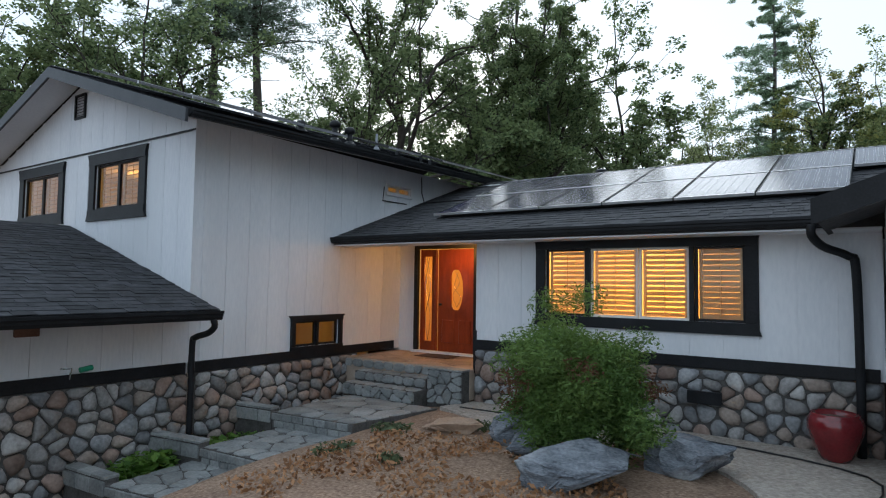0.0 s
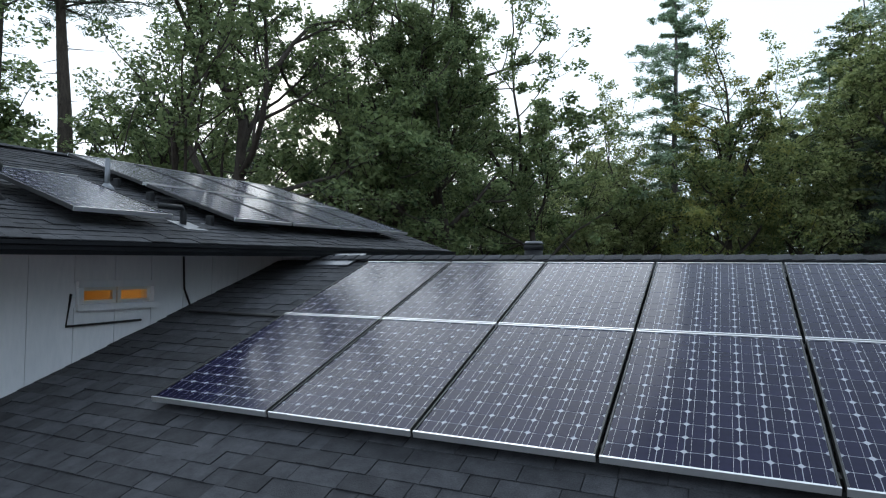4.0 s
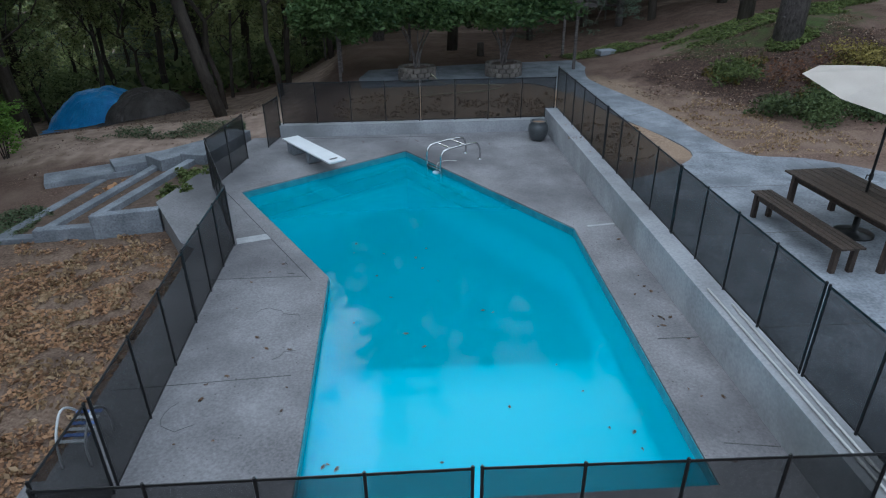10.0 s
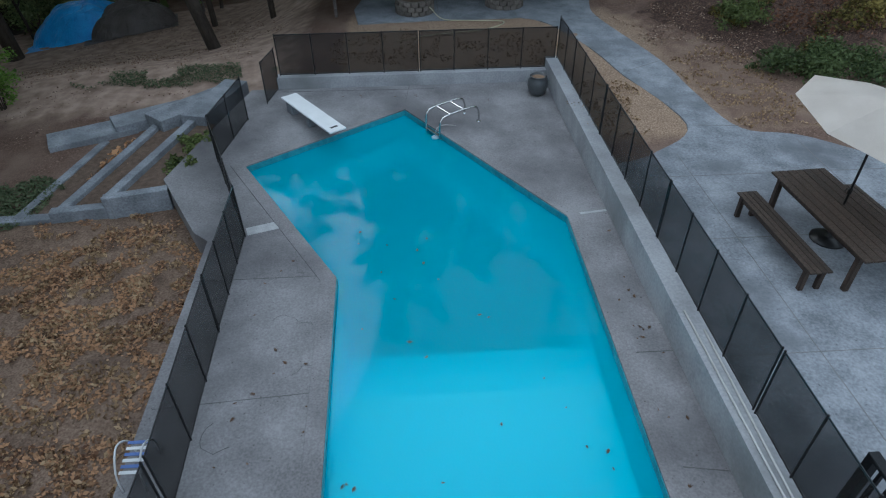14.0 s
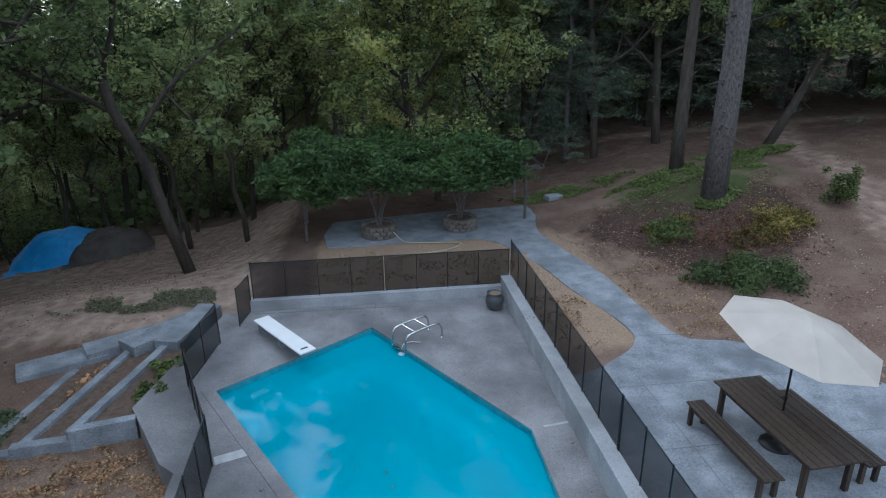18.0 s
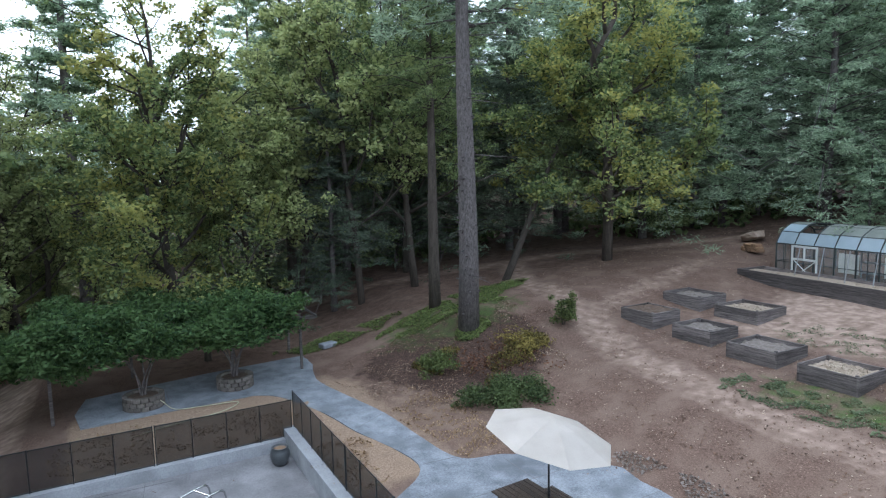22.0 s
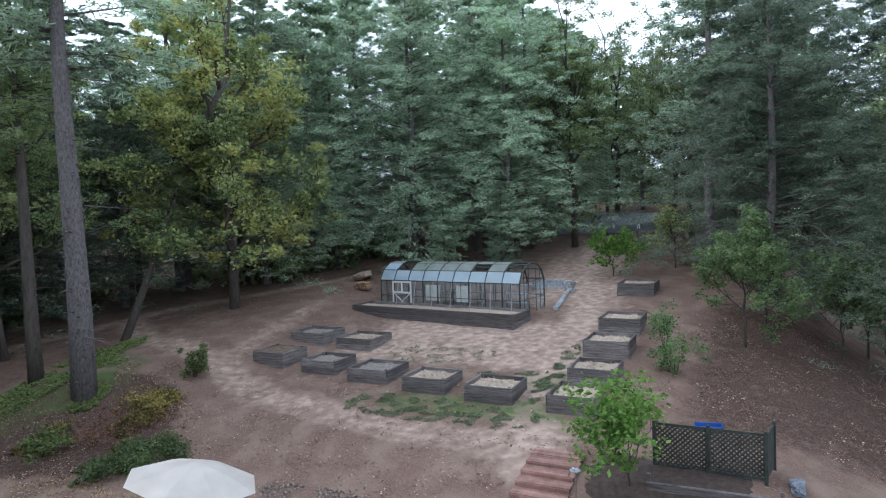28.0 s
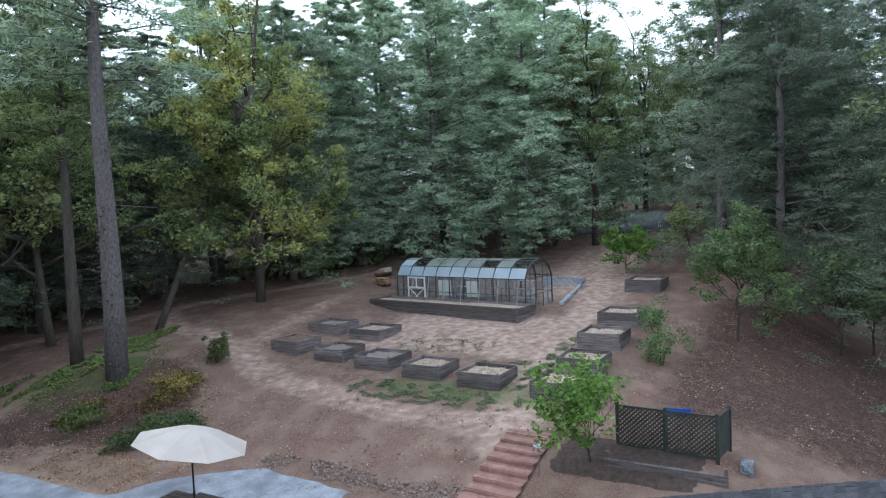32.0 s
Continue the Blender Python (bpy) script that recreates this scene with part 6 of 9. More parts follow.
# ---- blue tarp over a pile ----
def heap(name, cx, cy, w, d, h, material, label, category, seed, turn=0.0):
    bm = bm_new()
    n = 44
    grid = [[None] * n for _ in range(n)]
    for i in range(n):
        for j in range(n):
            u, v = i / (n - 1) * 2 - 1, j / (n - 1) * 2 - 1
            rr = math.hypot(u, v)
            z = h * max(0.0, 1 - rr ** 2.2) ** 0.8 + 0.26 * noise.noise((u * 2.2 + seed, v * 2.2, seed)) * (rr < 1.0) + (0.14 * abs(noise.noise((u * 4, v * 4 + seed, 2))) + 0.07 * abs(noise.noise((u * 11, v * 11, seed)))) * (rr < 1.05)
            x, y = u * w / 2 * (1 + 0.08 * noise.noise((v * 3, seed, 1))), v * d / 2
            x, y = x * math.cos(turn) - y * math.sin(turn), x * math.sin(turn) + y * math.cos(turn)
            grid[i][j] = bm.verts.new((cx + x, cy + y, ground_z(cx + x, cy + y) + max(0.02, z)))
    for i in range(n - 1):
        for j in range(n - 1):
            bm.faces.new((grid[i][j], grid[i + 1][j], grid[i + 1][j + 1], grid[i][j + 1]))
    return solid(name, bm, material, label, category, smooth=False)


tarp_blue = mat("blue_tarp", (0.02, 0.22, 0.62), (0.05, 0.40, 0.85), 0.4, 2, 20, 0.5)
tarp_brown = mat("brown_tarp", (0.05, 0.042, 0.040), (0.11, 0.095, 0.09), 0.55, 2, 20, 0.5)
heap("blue_tarpaulin", -19.2, 49.6, 5.0, 3.4, 1.5, tarp_blue, "crumpled bright blue tarpaulin over a pile", "tarpaulin", 3.0, 0.2)
heap("brown_tarpaulin", -16.9, 49.3, 4.2, 2.8, 1.2, tarp_brown, "crumpled dark brown tarpaulin over a pile", "tarpaulin", 8.0, 0.3)
t = thing("firewood_stack", pose(-15.5, 32.9, ground_z(-15.5, 32.9), 0, 0, 20), "low stack of split firewood by the trunks", "firewood")
log_me = mesh_of(rod(bm_new(), (0, -0.25, 0), (0, 0.25, 0), 0.09, 0.08, 8), "log", mat("cut_log", (0.13, 0.075, 0.045), (0.32, 0.20, 0.12), 0.9, 5, 30, 0.4, vary=0.35))
for row in range(3):
    for k in range(8 - row):
        piece("log", log_me, t, pose(-0.7 + 0.18 * k + 0.09 * row, 0.04 * math.sin(k * 3), 0.085 + 0.155 * row, 0, 0, 4 * math.sin(k)))


# ---- terraced beds west of the deck ----
soil_dark = mat("bed_soil", (0.06, 0.040, 0.030), (0.16, 0.11, 0.08), 0.95, 8, 50, 0.8)
t = thing("terrace_walls", pose(-10.5, 30, 0), "stepped low concrete walls of the terraced beds", "retaining wall", kind="structure")
for (a, b, top, w) in (((-10.3, 30.05), (-9.35, 33.9), 0.30, 0.22), ((-11.35, 30.0), (-10.45, 34.1), 0.06, 0.22), ((-12.3, 30.0), (-11.7, 33.3), -0.10, 0.22),
                       ((-10.3, 30.05), (-9.2, 30.3), 0.30, 0.22), ((-11.45, 29.95), (-10.2, 30.1), 0.06, 0.24), ((-13.0, 29.9), (-11.4, 29.97), -0.10, 0.26),
                       ((-9.3, 33.9), (-8.8, 35.6), 0.42, 0.7), ((-10.3, 34.2), (-9.3, 35.3), 0.26, 0.8), ((-11.4, 34.3), (-10.4, 34.9), 0.08, 0.8), ((-12.8, 33.6), (-11.6, 34.2), -0.06, 0.9)):
    d = Vector(b) - Vector(a)
    top += 0.004 * (abs(d.x) > abs(d.y)) + 0.002 * (w > 0.5)
    bm = box(bm_new(), ((a[0] + b[0]) / 2 + 10.5, (a[1] + b[1]) / 2 - 30, (top - 0.6) / 2), (d.length + w * 0.9, w, top + 0.6), Matrix.Rotation(math.atan2(d.y, d.x), 3, "Z"), 0.012)
    part("wall_block", bm, concrete_pale, t)
for a, b, c, d, z in (((-10.2, 30.1), (-9.15, 30.4), (-8.85, 33.6), (-9.35, 33.8), 0.16), ((-11.3, 30.05), (-10.2, 30.1), (-9.35, 33.9), (-10.4, 34.0), -0.04), ((-12.25, 30.05), (-11.3, 30.05), (-10.4, 34.0), (-11.7, 33.3), -0.14)):
    bm = bm_new()
    slab(bm, [a, b, c, d], -0.6, z)
    bmesh.ops.translate(bm, vec=(10.5, -30, 0), verts=bm.verts)
    part("bed_soil", bm, soil_dark, t)
carpet("terrace_plants", "sparse weeds and dead stalks in the terrace beds", [(-10.9, 32.0, 0.5, 1.6, 0.5), (-9.8, 31.9, 0.4, 1.5, 0.5)], 900, 0.05, leaf_dry, 0.12, 9, 1.2)


# ---- house: siding boards ----
def boards(wall, a0, a1, z0, z1, holes, place, width=0.406, gap=0.006, out=0.009):
    """Upright siding boards over a wall, cut round its openings; z1 may follow a slope."""
    n = max(1, round((a1 - a0) / width))
    w = (a1 - a0) / n
    for i in range(n):
        lo, hi = a0 + i * w + gap / 2, a0 + (i + 1) * w - gap / 2
        top = z1((lo + hi) / 2) if callable(z1) else z1
        spans = [(z0, top)]
        for h in holes:
            if h[0] < hi and h[1] > lo:
                spans = [s for a, b in spans for s in ((a, min(b, h[2])), (max(a, h[3]), b)) if s[1] - s[0] > 0.02]
        bm = bm_new()
        for a, b in spans:
            q = [place(u, v, d) for d in (-out, -0.001) for u, v in ((lo, a), (hi, a), (hi, b), (lo, b))]
            v = [bm.verts.new(p) for p in q]
            for f in ((0, 1, 2, 3), (7, 6, 5, 4), (0, 4, 5, 1), (1, 5, 6, 2), (2, 6, 7, 3), (3, 7, 4, 0)):
                bm.faces.new([v[k] for k in f])
        if bm.faces:
            bmesh.ops.recalc_face_normals(bm, faces=bm.faces)
            part("siding_board", bm, siding_white, wall)
        else:
            bm.free()


def wall_ob(name):
    return bpy.data.objects[name]


WIN_FRONT, WIN_LOW, WIN_SMALL = (-3.56, -0.56, 1.56, 2.74), (6.86, 8.14, 0.92, 1.52), (9.28, 10.2, 3.93, 4.19)
UP1, UP2 = (-10.66, -8.92, 3.18, 4.24), (-13.6, -11.78, 3.18, 4.24)
boards(wall_ob("wall_front"), -4.72, 0.76, 1.2, 2.93, [WIN_FRONT], front_at)
boards(wall_ob("wall_upper_side"), GW + 0.16, 9.64, 0.92, 2.0, [WIN_LOW], side_at)
boards(wall_ob("wall_upper_side"), GW + 0.16, 15.9, 2.015, 4.5, [(9.3, 10.18, 3.95, 4.17)], side_at)
boards(wall_ob("wall_gable"), -14.9, SW, 0.92, 4.34, [UP1, UP2], gable_at)
boards(wall_ob("wall_gable_peak"), -14.8, SW, 4.38, lambda a: 4.50 + 0.32 * (3.62 - abs(a - RIDGE_X)) - 0.03, [(-11.4, -11.0, 5.05, 5.5)], gable_at)
boards(wall_ob("wall_garage"), -2.9, GW - 0.01, 0.92, 1.73, [], side_at)
solid("trim_gable_line", box(bm_new(), ((-14.9 + SW) / 2, GW - 0.022, 4.36), (14.9 + SW, 0.02, 0.025)), trim_black, "dark metal flashing across the gable", "flashing", "structure")
solid("trim_corner_upper", box(bm_new(), (SW - 0.02, GW - 0.008, 2.65), (0.07, 0.03, 3.4)), siding_white, "white corner board of the upper block", "corner board", "structure")
# black bands over the stone base
for nm, c, s in (("trim_band_front", (-2.0, FW - 0.012, 1.125), (5.46, 0.05, 0.15)), ("trim_band_side", (SW + 0.012, 7.3, 0.84), (0.05, 4.66, 0.16)), ("trim_band_garage", (SW + 0.014, 0.97, 0.84), (0.05, 7.9, 0.16))):
    solid(nm, box(bm_new(), c, s, bev=0.004), trim_black, "black painted band above the stone base", "trim", "structure")
solid("trim_porch_post", box(bm_new(), (-4.72, FW - 0.008, 1.0), (0.05, 0.06, 0.7)), trim_black, "short black corner trim beside the porch", "trim", "structure")

# ---- stone base ----
stone_mats = [mat("river_rock_" + n, c1, c2, 0.8, 4, 25, 0.5, vary=0.3) for n, c1, c2 in (("grey", (0.13, 0.128, 0.128), (0.33, 0.32, 0.315)), ("tan", (0.16, 0.128, 0.108), (0.34, 0.285, 0.25)), ("blue", (0.12, 0.125, 0.135), (0.30, 0.305, 0.315)), ("rust", (0.15, 0.105, 0.085), (0.30, 0.225, 0.19)), ("pale", (0.20, 0.195, 0.19), (0.42, 0.41, 0.40)))]
mortar = mat("stone_mortar", (0.045, 0.043, 0.042), (0.12, 0.115, 0.11), 0.95, 8, 40, 0.6)


def split_field(a0, a1, b0, b1, wide, high, seed, jitter=0.8):
    """Breaks a rectangle into closely fitting many-sided pieces, each the ground nearest to its own seed."""
    r = np.random.default_rng(seed)
    na, nb = max(1, round((a1 - a0) / wide)), max(1, round((b1 - b0) / high))
    pts = [(a0 + (a1 - a0) * (i + 0.5 + jitter * (r.random() - 0.5) + 0.25 * (j % 2) - 0.125) / na, b0 + (b1 - b0) * (j + 0.5 + jitter * (r.random() - 0.5)) / nb) for j in range(nb) for i in range(na)]
    out = []
    for k, p in enumerate(pts):
        poly = [Vector(q) for q in ((a0, b0), (a1, b0), (a1, b1), (a0, b1))]
        p = Vector(p)
        for m, q in enumerate(pts):
            q = Vector(q)
            if m == k or abs(q.x - p.x) > 3 * wide or abs(q.y - p.y) > 3 * high:
                continue
            mid, d = (p + q) / 2, q - p
            cut = []
            for u, v in zip(poly, poly[1:] + poly[:1]):
                du, dv = (u - mid).dot(d), (v - mid).dot(d)
                if du <= 0:
                    cut.append(u)
                if (du < 0) != (dv < 0):
                    cut.append(u.lerp(v, du / (du - dv)))
            poly = cut
            if len(poly) < 3:
                break
        if len(poly) >= 3:
            out.append(poly)
    return out


def fitted_stone(owner, poly, at, joint, proud, material, r, name="stone", round_off=0.8):
    """One stone over poly: corners knocked off, domed and a little tilted; at(a, b, d) sets it on its face."""
    c = sum(poly, Vector((0, 0))) / len(poly)
    size = max((p - c).length for p in poly)
    if size < 0.03:
        return
    ring = []
    for u, v in zip(poly, poly[1:] + poly[:1]):
        if (v - u).length > 0.012:
            ring += [u.lerp(v, 0.22), u.lerp(v, 0.78)]
    if len(ring) < 3:
        return
    f = 1 - joint / size
    tip = (r.random() - 0.5) * 0.3, (r.random() - 0.5) * 0.3
    bm = bm_new()
    rows = []
    for k, h in ((f, 0.02), (f * (0.97 - 0.08 * round_off), -proud * 0.62), (f * (0.86 - 0.3 * round_off), -proud)):
        row = []
        for p in ring:
            q = c + (p - c) * k * (1 + 0.05 * (r.random() - 0.5))
            row.append(bm.verts.new(at(q.x, q.y, h - (h < 0) * (tip[0] * (p.x - c.x) + tip[1] * (p.y - c.y)) * proud * 3)))
        rows.append(row)
    n = len(ring)
    for lo, hi in zip(rows, rows[1:]):
        for k in range(n):
            bm.faces.new((lo[k], lo[(k + 1) % n], hi[(k + 1) % n], hi[k]))
    bm.faces.new(rows[-1])
    bmesh.ops.recalc_face_normals(bm, faces=bm.faces)
    return part(name, bm, material, owner, smooth=round_off > 0.5)


def stone_wall(name, a0, a1, z0, z1, at, label, seed, wide=0.245, high=0.168):
    """Mortared field stone: a backing with closely fitted stones proud of it."""
    r = np.random.default_rng(seed)
    bm = bm_new()
    q = [at(a, z, d) for d in (-0.015, 0.14) for a, z in ((a0, z0), (a1, z0), (a1, z1), (a0, z1))]
    v = [bm.verts.new(p) for p in q]
    for f in ((0, 1, 2, 3), (7, 6, 5, 4), (0, 4, 5, 1), (1, 5, 6, 2), (2, 6, 7, 3), (3, 7, 4, 0)):
        bm.faces.new([v[k] for k in f])
    bmesh.ops.recalc_face_normals(bm, faces=bm.faces)
    wall = solid(name, bm, mortar, label, "wall", "structure")
    for poly in split_field(a0, a1, z0, z1, wide, high, seed, 0.95):
        fitted_stone(wall, poly, at, 0.010, 0.055 + 0.035 * r.random(), stone_mats[int(r.integers(0, len(stone_mats)))], r)
    return wall


stone_wall("stone_base_front", -4.72, 0.76, 0.05, 1.04, front_at, "field-stone base under the front window", 1)
stone_wall("stone_base_side", GW + 0.1, 8.55, -0.3, 0.75, side_at, "field-stone base beside the porch steps", 2)
stone_wall("stone_base_garage", 1.2, GW - 0.02, -0.75, 0.75, side_at, "field-stone base of the garage wing", 3)
solid("stone_base_garage_far", slab(bm_new(), [(SW - 0.14, -3), (SW, -3), (SW, 1.2), (SW - 0.14, 1.2)], -0.8, 0.75), mortar, "plain lower wall of the garage wing", "wall", "structure")
solid("foundation_vent", box(bm_new(), (-1.15, FW - 0.10, 0.68), (0.42, 0.06, 0.16), bev=0.006), trim_black, "black foundation vent in the stone base", "vent")

# ---- porch, steps and flagstones ----
flag_path = mat("path_slate", (0.13, 0.14, 0.145), (0.29, 0.30, 0.295), 0.7, 3, 30, 0.5, vary=0.22)
flag_tan = mat("porch_flagstone", (0.24, 0.17, 0.12), (0.40, 0.29, 0.21), 0.75, 3, 30, 0.4, vary=0.25)


def flag_floor(name, x0, x1, y0, y1, z, nx, ny, material, label, seed, thick=0.5):
    """A mortared base with uneven flagstones proud of it."""
    base = solid(name, slab(bm_new(), [(x0, y0), (x1, y0), (x1, y1), (x0, y1)], z - thick, z - 0.012), mortar if material is not flag_tan else mat("tan_mortar", (0.30, 0.24, 0.19), (0.40, 0.33, 0.27), 0.95, 6, 40), label, "floor", "structure")
    r = np.random.default_rng(seed)
    for poly in split_field(x0, x1, y0, y1, (x1 - x0) / nx, (y1 - y0) / ny, seed, 0.9):
        fitted_stone(base, poly, lambda a, b, d: (a, b, z - 0.016 - d), 0.011, 0.016 + 0.004 * r.random(), material, r, "flagstone", 0.0)
    return base


def slate_face(base, a0, a1, y, z0, z1, seed, material):
    """Split slate set on an upright face that looks to the south."""
    r = np.random.default_rng(seed)
    for poly in split_field(a0, a1, z0, z1, 0.24, 0.11, seed, 0.9):
        fitted_stone(base, poly, lambda a, b, d: (a, y + d, b), 0.008, 0.02 + 0.012 * r.random(), material, r, "slate_piece", 0.1)


flag_floor("floor_porch", SW + 0.004, -4.725, 8.22, 9.825, 0.72, 6, 4, flag_tan, "tan flagstone porch floor", 1)
slate_face(flag_floor("step_upper", -7.0, -5.42, 7.96, 8.216, 0.54, 6, 1, flag_path, "slate-faced upper porch step", 2, 0.6), -7.0, -5.42, 7.955, 0.38, 0.525, 21, flag_path)
slate_face(flag_floor("step_lower", -7.0, -5.42, 7.66, 7.956, 0.37, 6, 1, flag_path, "slate-faced lower porch step", 3, 0.6), -7.0, -5.42, 7.655, 0.16, 0.355, 22, flag_path)
r = np.random.default_rng(9)
porch_face = solid("porch_riser", slab(bm_new(), [(-5.41, 8.0), (-4.73, 8.0), (-4.73, 8.215), (-5.41, 8.215)], 0.0, 0.69), mortar, "slate-faced porch corner block", "wall", "structure")
slate_face(porch_face, -5.41, -4.73, 7.995, 0.15, 0.69, 23, flag_path)
slate_face(porch_face, -7.5, -5.42, 8.215, 0.55, 0.70, 24, flag_path)
part("cap_stone", box(bm_new(), (-5.07, 8.11, 0.71), (0.70, 0.24, 0.036), bev=0.008), flag_path, porch_face)
for nm, poly, z, sd in (("path_slab_upper", [(-6.75, 5.9), (-5.25, 6.05), (-4.95, 7.64), (-6.85, 7.64)], 0.17, 4), ("path_slab_middle", [(-6.55, 4.58), (-5.3, 4.66), (-5.35, 6.2), (-6.62, 6.0)], -0.05, 5), ("path_slab_lower", [(-6.6, 3.4), (-5.25, 3.6), (-5.4, 4.75), (-6.72, 4.62)], -0.25, 6)):
    base = solid(nm, slab(bm_new(), poly, z - 0.5, z - 0.014), mortar, "slate flagstone path stepping up to the porch", "path", "structure")
    pr = np.random.default_rng(sd)
    q = [Vector(p) for p in poly]
    for cell in split_field(0, 1, 0, 1, 0.27, 0.25, sd, 0.95):
        cell = [q[0].lerp(q[1], c.x).lerp(q[3].lerp(q[2], c.x), c.y) for c in cell]
        fitted_stone(base, cell, lambda a, b, d: (a, b, z - 0.02 - d), 0.011, 0.018 + 0.004 * pr.random(), flag_path, pr, "flagstone", 0.0)
    d = q[1] - q[0]
    m = Matrix.Rotation(math.atan2(d.y, d.x), 3, "Z")
    for k in range(7):       # slate pieces on the riser
        for row in range(2):
            c = q[0].lerp(q[1], (k + 0.5 + 0.25 * row) / 7.3)
            part("slate_piece", box(bm_new(), (c.x, c.y - 0.01, z - 0.075 - 0.105 * row), (d.length / 7.3 - 0.012, 0.035, 0.095), m, 0.006), flag_path, base)
for nm, a, b, z in (("curb_middle", (-7.5, 4.44), (-6.56, 4.58), 0.0), ("curb_lower", (-7.5, 3.36), (-6.62, 3.42), -0.19), ("curb_upper", (-7.5, 5.82), (-6.76, 5.9), 0.2)):
    d = Vector(b) - Vector(a)
    base = solid(nm, box(bm_new(), ((a[0] + b[0]) / 2, (a[1] + b[1]) / 2 + 0.06, z - 0.25), (d.length, 0.16, 0.47), Matrix.Rotation(math.atan2(d.y, d.x), 3, "Z")), mortar, "low slate-faced curb of the planting pocket", "curb", "structure")
    for k in range(3):
        c = Vector(a).lerp(Vector(b), (k + 0.5) / 3)
        part("cap_stone", box(bm_new(), (c.x, c.y + 0.06, z), (d.length / 3 - 0.01, 0.19, 0.035), Matrix.Rotation(math.atan2(d.y, d.x), 3, "Z"), 0.006), flag_path, base)
        part("slate_piece", box(bm_new(), (c.x, c.y - 0.03, z - 0.12), (d.length / 3 - 0.012, 0.03, 0.17), Matrix.Rotation(math.atan2(d.y, d.x), 3, "Z"), 0.006), flag_path, base)
solid("doormat", box(bm_new(), (-6.15, 9.3, 0.733), (0.75, 0.45, 0.012), bev=0.004), plain("brown_mat", (0.07, 0.04, 0.03), 0.95), "thin brown doormat on the porch", "doormat")
carpet("front_plants", "low green plants beside the stepping path", [(-6.98, 5.25, 0.34, 0.6, 0.5), (-7.0, 4.0, 0.34, 0.5, 0.5)], 2600, 0.055, leaf_bright, 0.5)

# ---- windows and doors ----
glass = clear_gloss("window_glass", (0.94, 0.96, 0.95), 0.01, 1.5)
# white shutters; the lamps' orange glow is mixed into this colour
shutter_mat = mat("lamp_tinted_shutter", (0.42, 0.30, 0.17), (0.52, 0.39, 0.24), 0.55, 3, 40, 0.05)


def window(name, a0, a1, z0, z1, place, label, sashes, trim=0.11, ears=0.05, slats=0, material=None, sill=True, shut=0.5):
    """Trim boards, sash frames, panes and inner shutters; place(a, z, d) is the wall's own frame."""
    ob = thing(name, Matrix(), label, "window", kind="structure")
    mt = material or trim_black

    def plank(nm, b0, b1, c0, c1, d0, d1, ma, parent=ob, bev=0.004):
        p, q = Vector(place(b0, c0, d0)), Vector(place(b1, c1, d1))
        bm = box(bm_new(), (p + q) / 2, [abs(v) for v in (q - p)], bev=bev)
        return part(nm, bm, ma, parent)
    for nm, zi, zo in (("head_trim", z1, z1 + trim), ("sill_trim", z0, z0 - trim)):       # boards that flare towards the outside
        zm = (zi + zo) / 2
        side_in, side_out = [(a0 - trim, zi), (a0 - trim, zm), (a0 - trim - ears, zo)], [(a1 + trim + ears, zo), (a1 + trim, zm), (a1 + trim, zi)]
        bm = bm_new()
        ring0, ring1 = ([bm.verts.new(place(a, z, d)) for a, z in side_in + side_out] for d in (-0.05, 0.0))
        bm.faces.new(ring0)
        bm.faces.new(ring1[::-1])
        for k in range(6):
            bm.faces.new((ring0[k], ring0[(k + 1) % 6], ring1[(k + 1) % 6], ring1[k]))
        bmesh.ops.recalc_face_normals(bm, faces=bm.faces)
        part(nm, bm, mt, ob)
    plank("side_trim", a0 - trim, a0, z0, z1, -0.04, 0.0, mt)
    plank("side_trim", a1, a1 + trim, z0, z1, -0.04, 0.0, mt)
    for b0, b1, ma in sashes:
        fr = plank("sash_frame", b0, b0 + 0.035, z0, z1, 0.02, 0.06, ma, bev=0)
        plank("stile", b1 - 0.035, b1, z0, z1, 0.02, 0.06, ma, fr, 0)
        plank("rail", b0 + 0.035, b1 - 0.035, z0, z0 + 0.035, 0.02, 0.06, ma, fr, 0)
        plank("rail", b0 + 0.035, b1 - 0.035, z1 - 0.035, z1, 0.02, 0.06, ma, fr, 0)
        bm = bm_new()
        bm.faces.new([bm.verts.new(place(a, z, 0.04)) for a, z in ((b0 + 0.03, z0 + 0.03), (b1 - 0.03, z0 + 0.03), (b1 - 0.03, z1 - 0.03), (b0 + 0.03, z1 - 0.03))])
        pane = part("pane", bm, glass, ob)
        pane.visible_shadow = False
        if slats:
            sh = plank("shutter_stile", b0 + 0.04, b0 + 0.08, z0 + 0.02, z1 - 0.02, 0.09, 0.12, shutter_mat, bev=0)
            plank("shutter_stile", b1 - 0.08, b1 - 0.04, z0 + 0.02, z1 - 0.02, 0.09, 0.12, shutter_mat, bev=0)
            step = (z1 - z0 - 0.06) / slats
            for k in range(slats):
                c = (Vector(place(b0 + 0.08, z0 + 0.03 + step * (k + 0.5), 0.105)) + Vector(place(b1 - 0.08, z0 + 0.03 + step * (k + 0.5), 0.105))) / 2
                along = Vector(place(b1, z0, 0)) - Vector(place(b0, z0, 0))
                inward = (Vector(place(b0, z0, 1)) - Vector(place(b0, z0, 0))).normalized()
                m = Matrix((along.normalized(), inward, Vector((0, 0, 1)))).transposed() @ Matrix.Rotation(shut + 0.45 * (b0 == -1.28), 3, "X")
                part("slat", box(bm_new(), c, (b1 - b0 - 0.165, 0.068, 0.009), m), shutter_mat, sh)
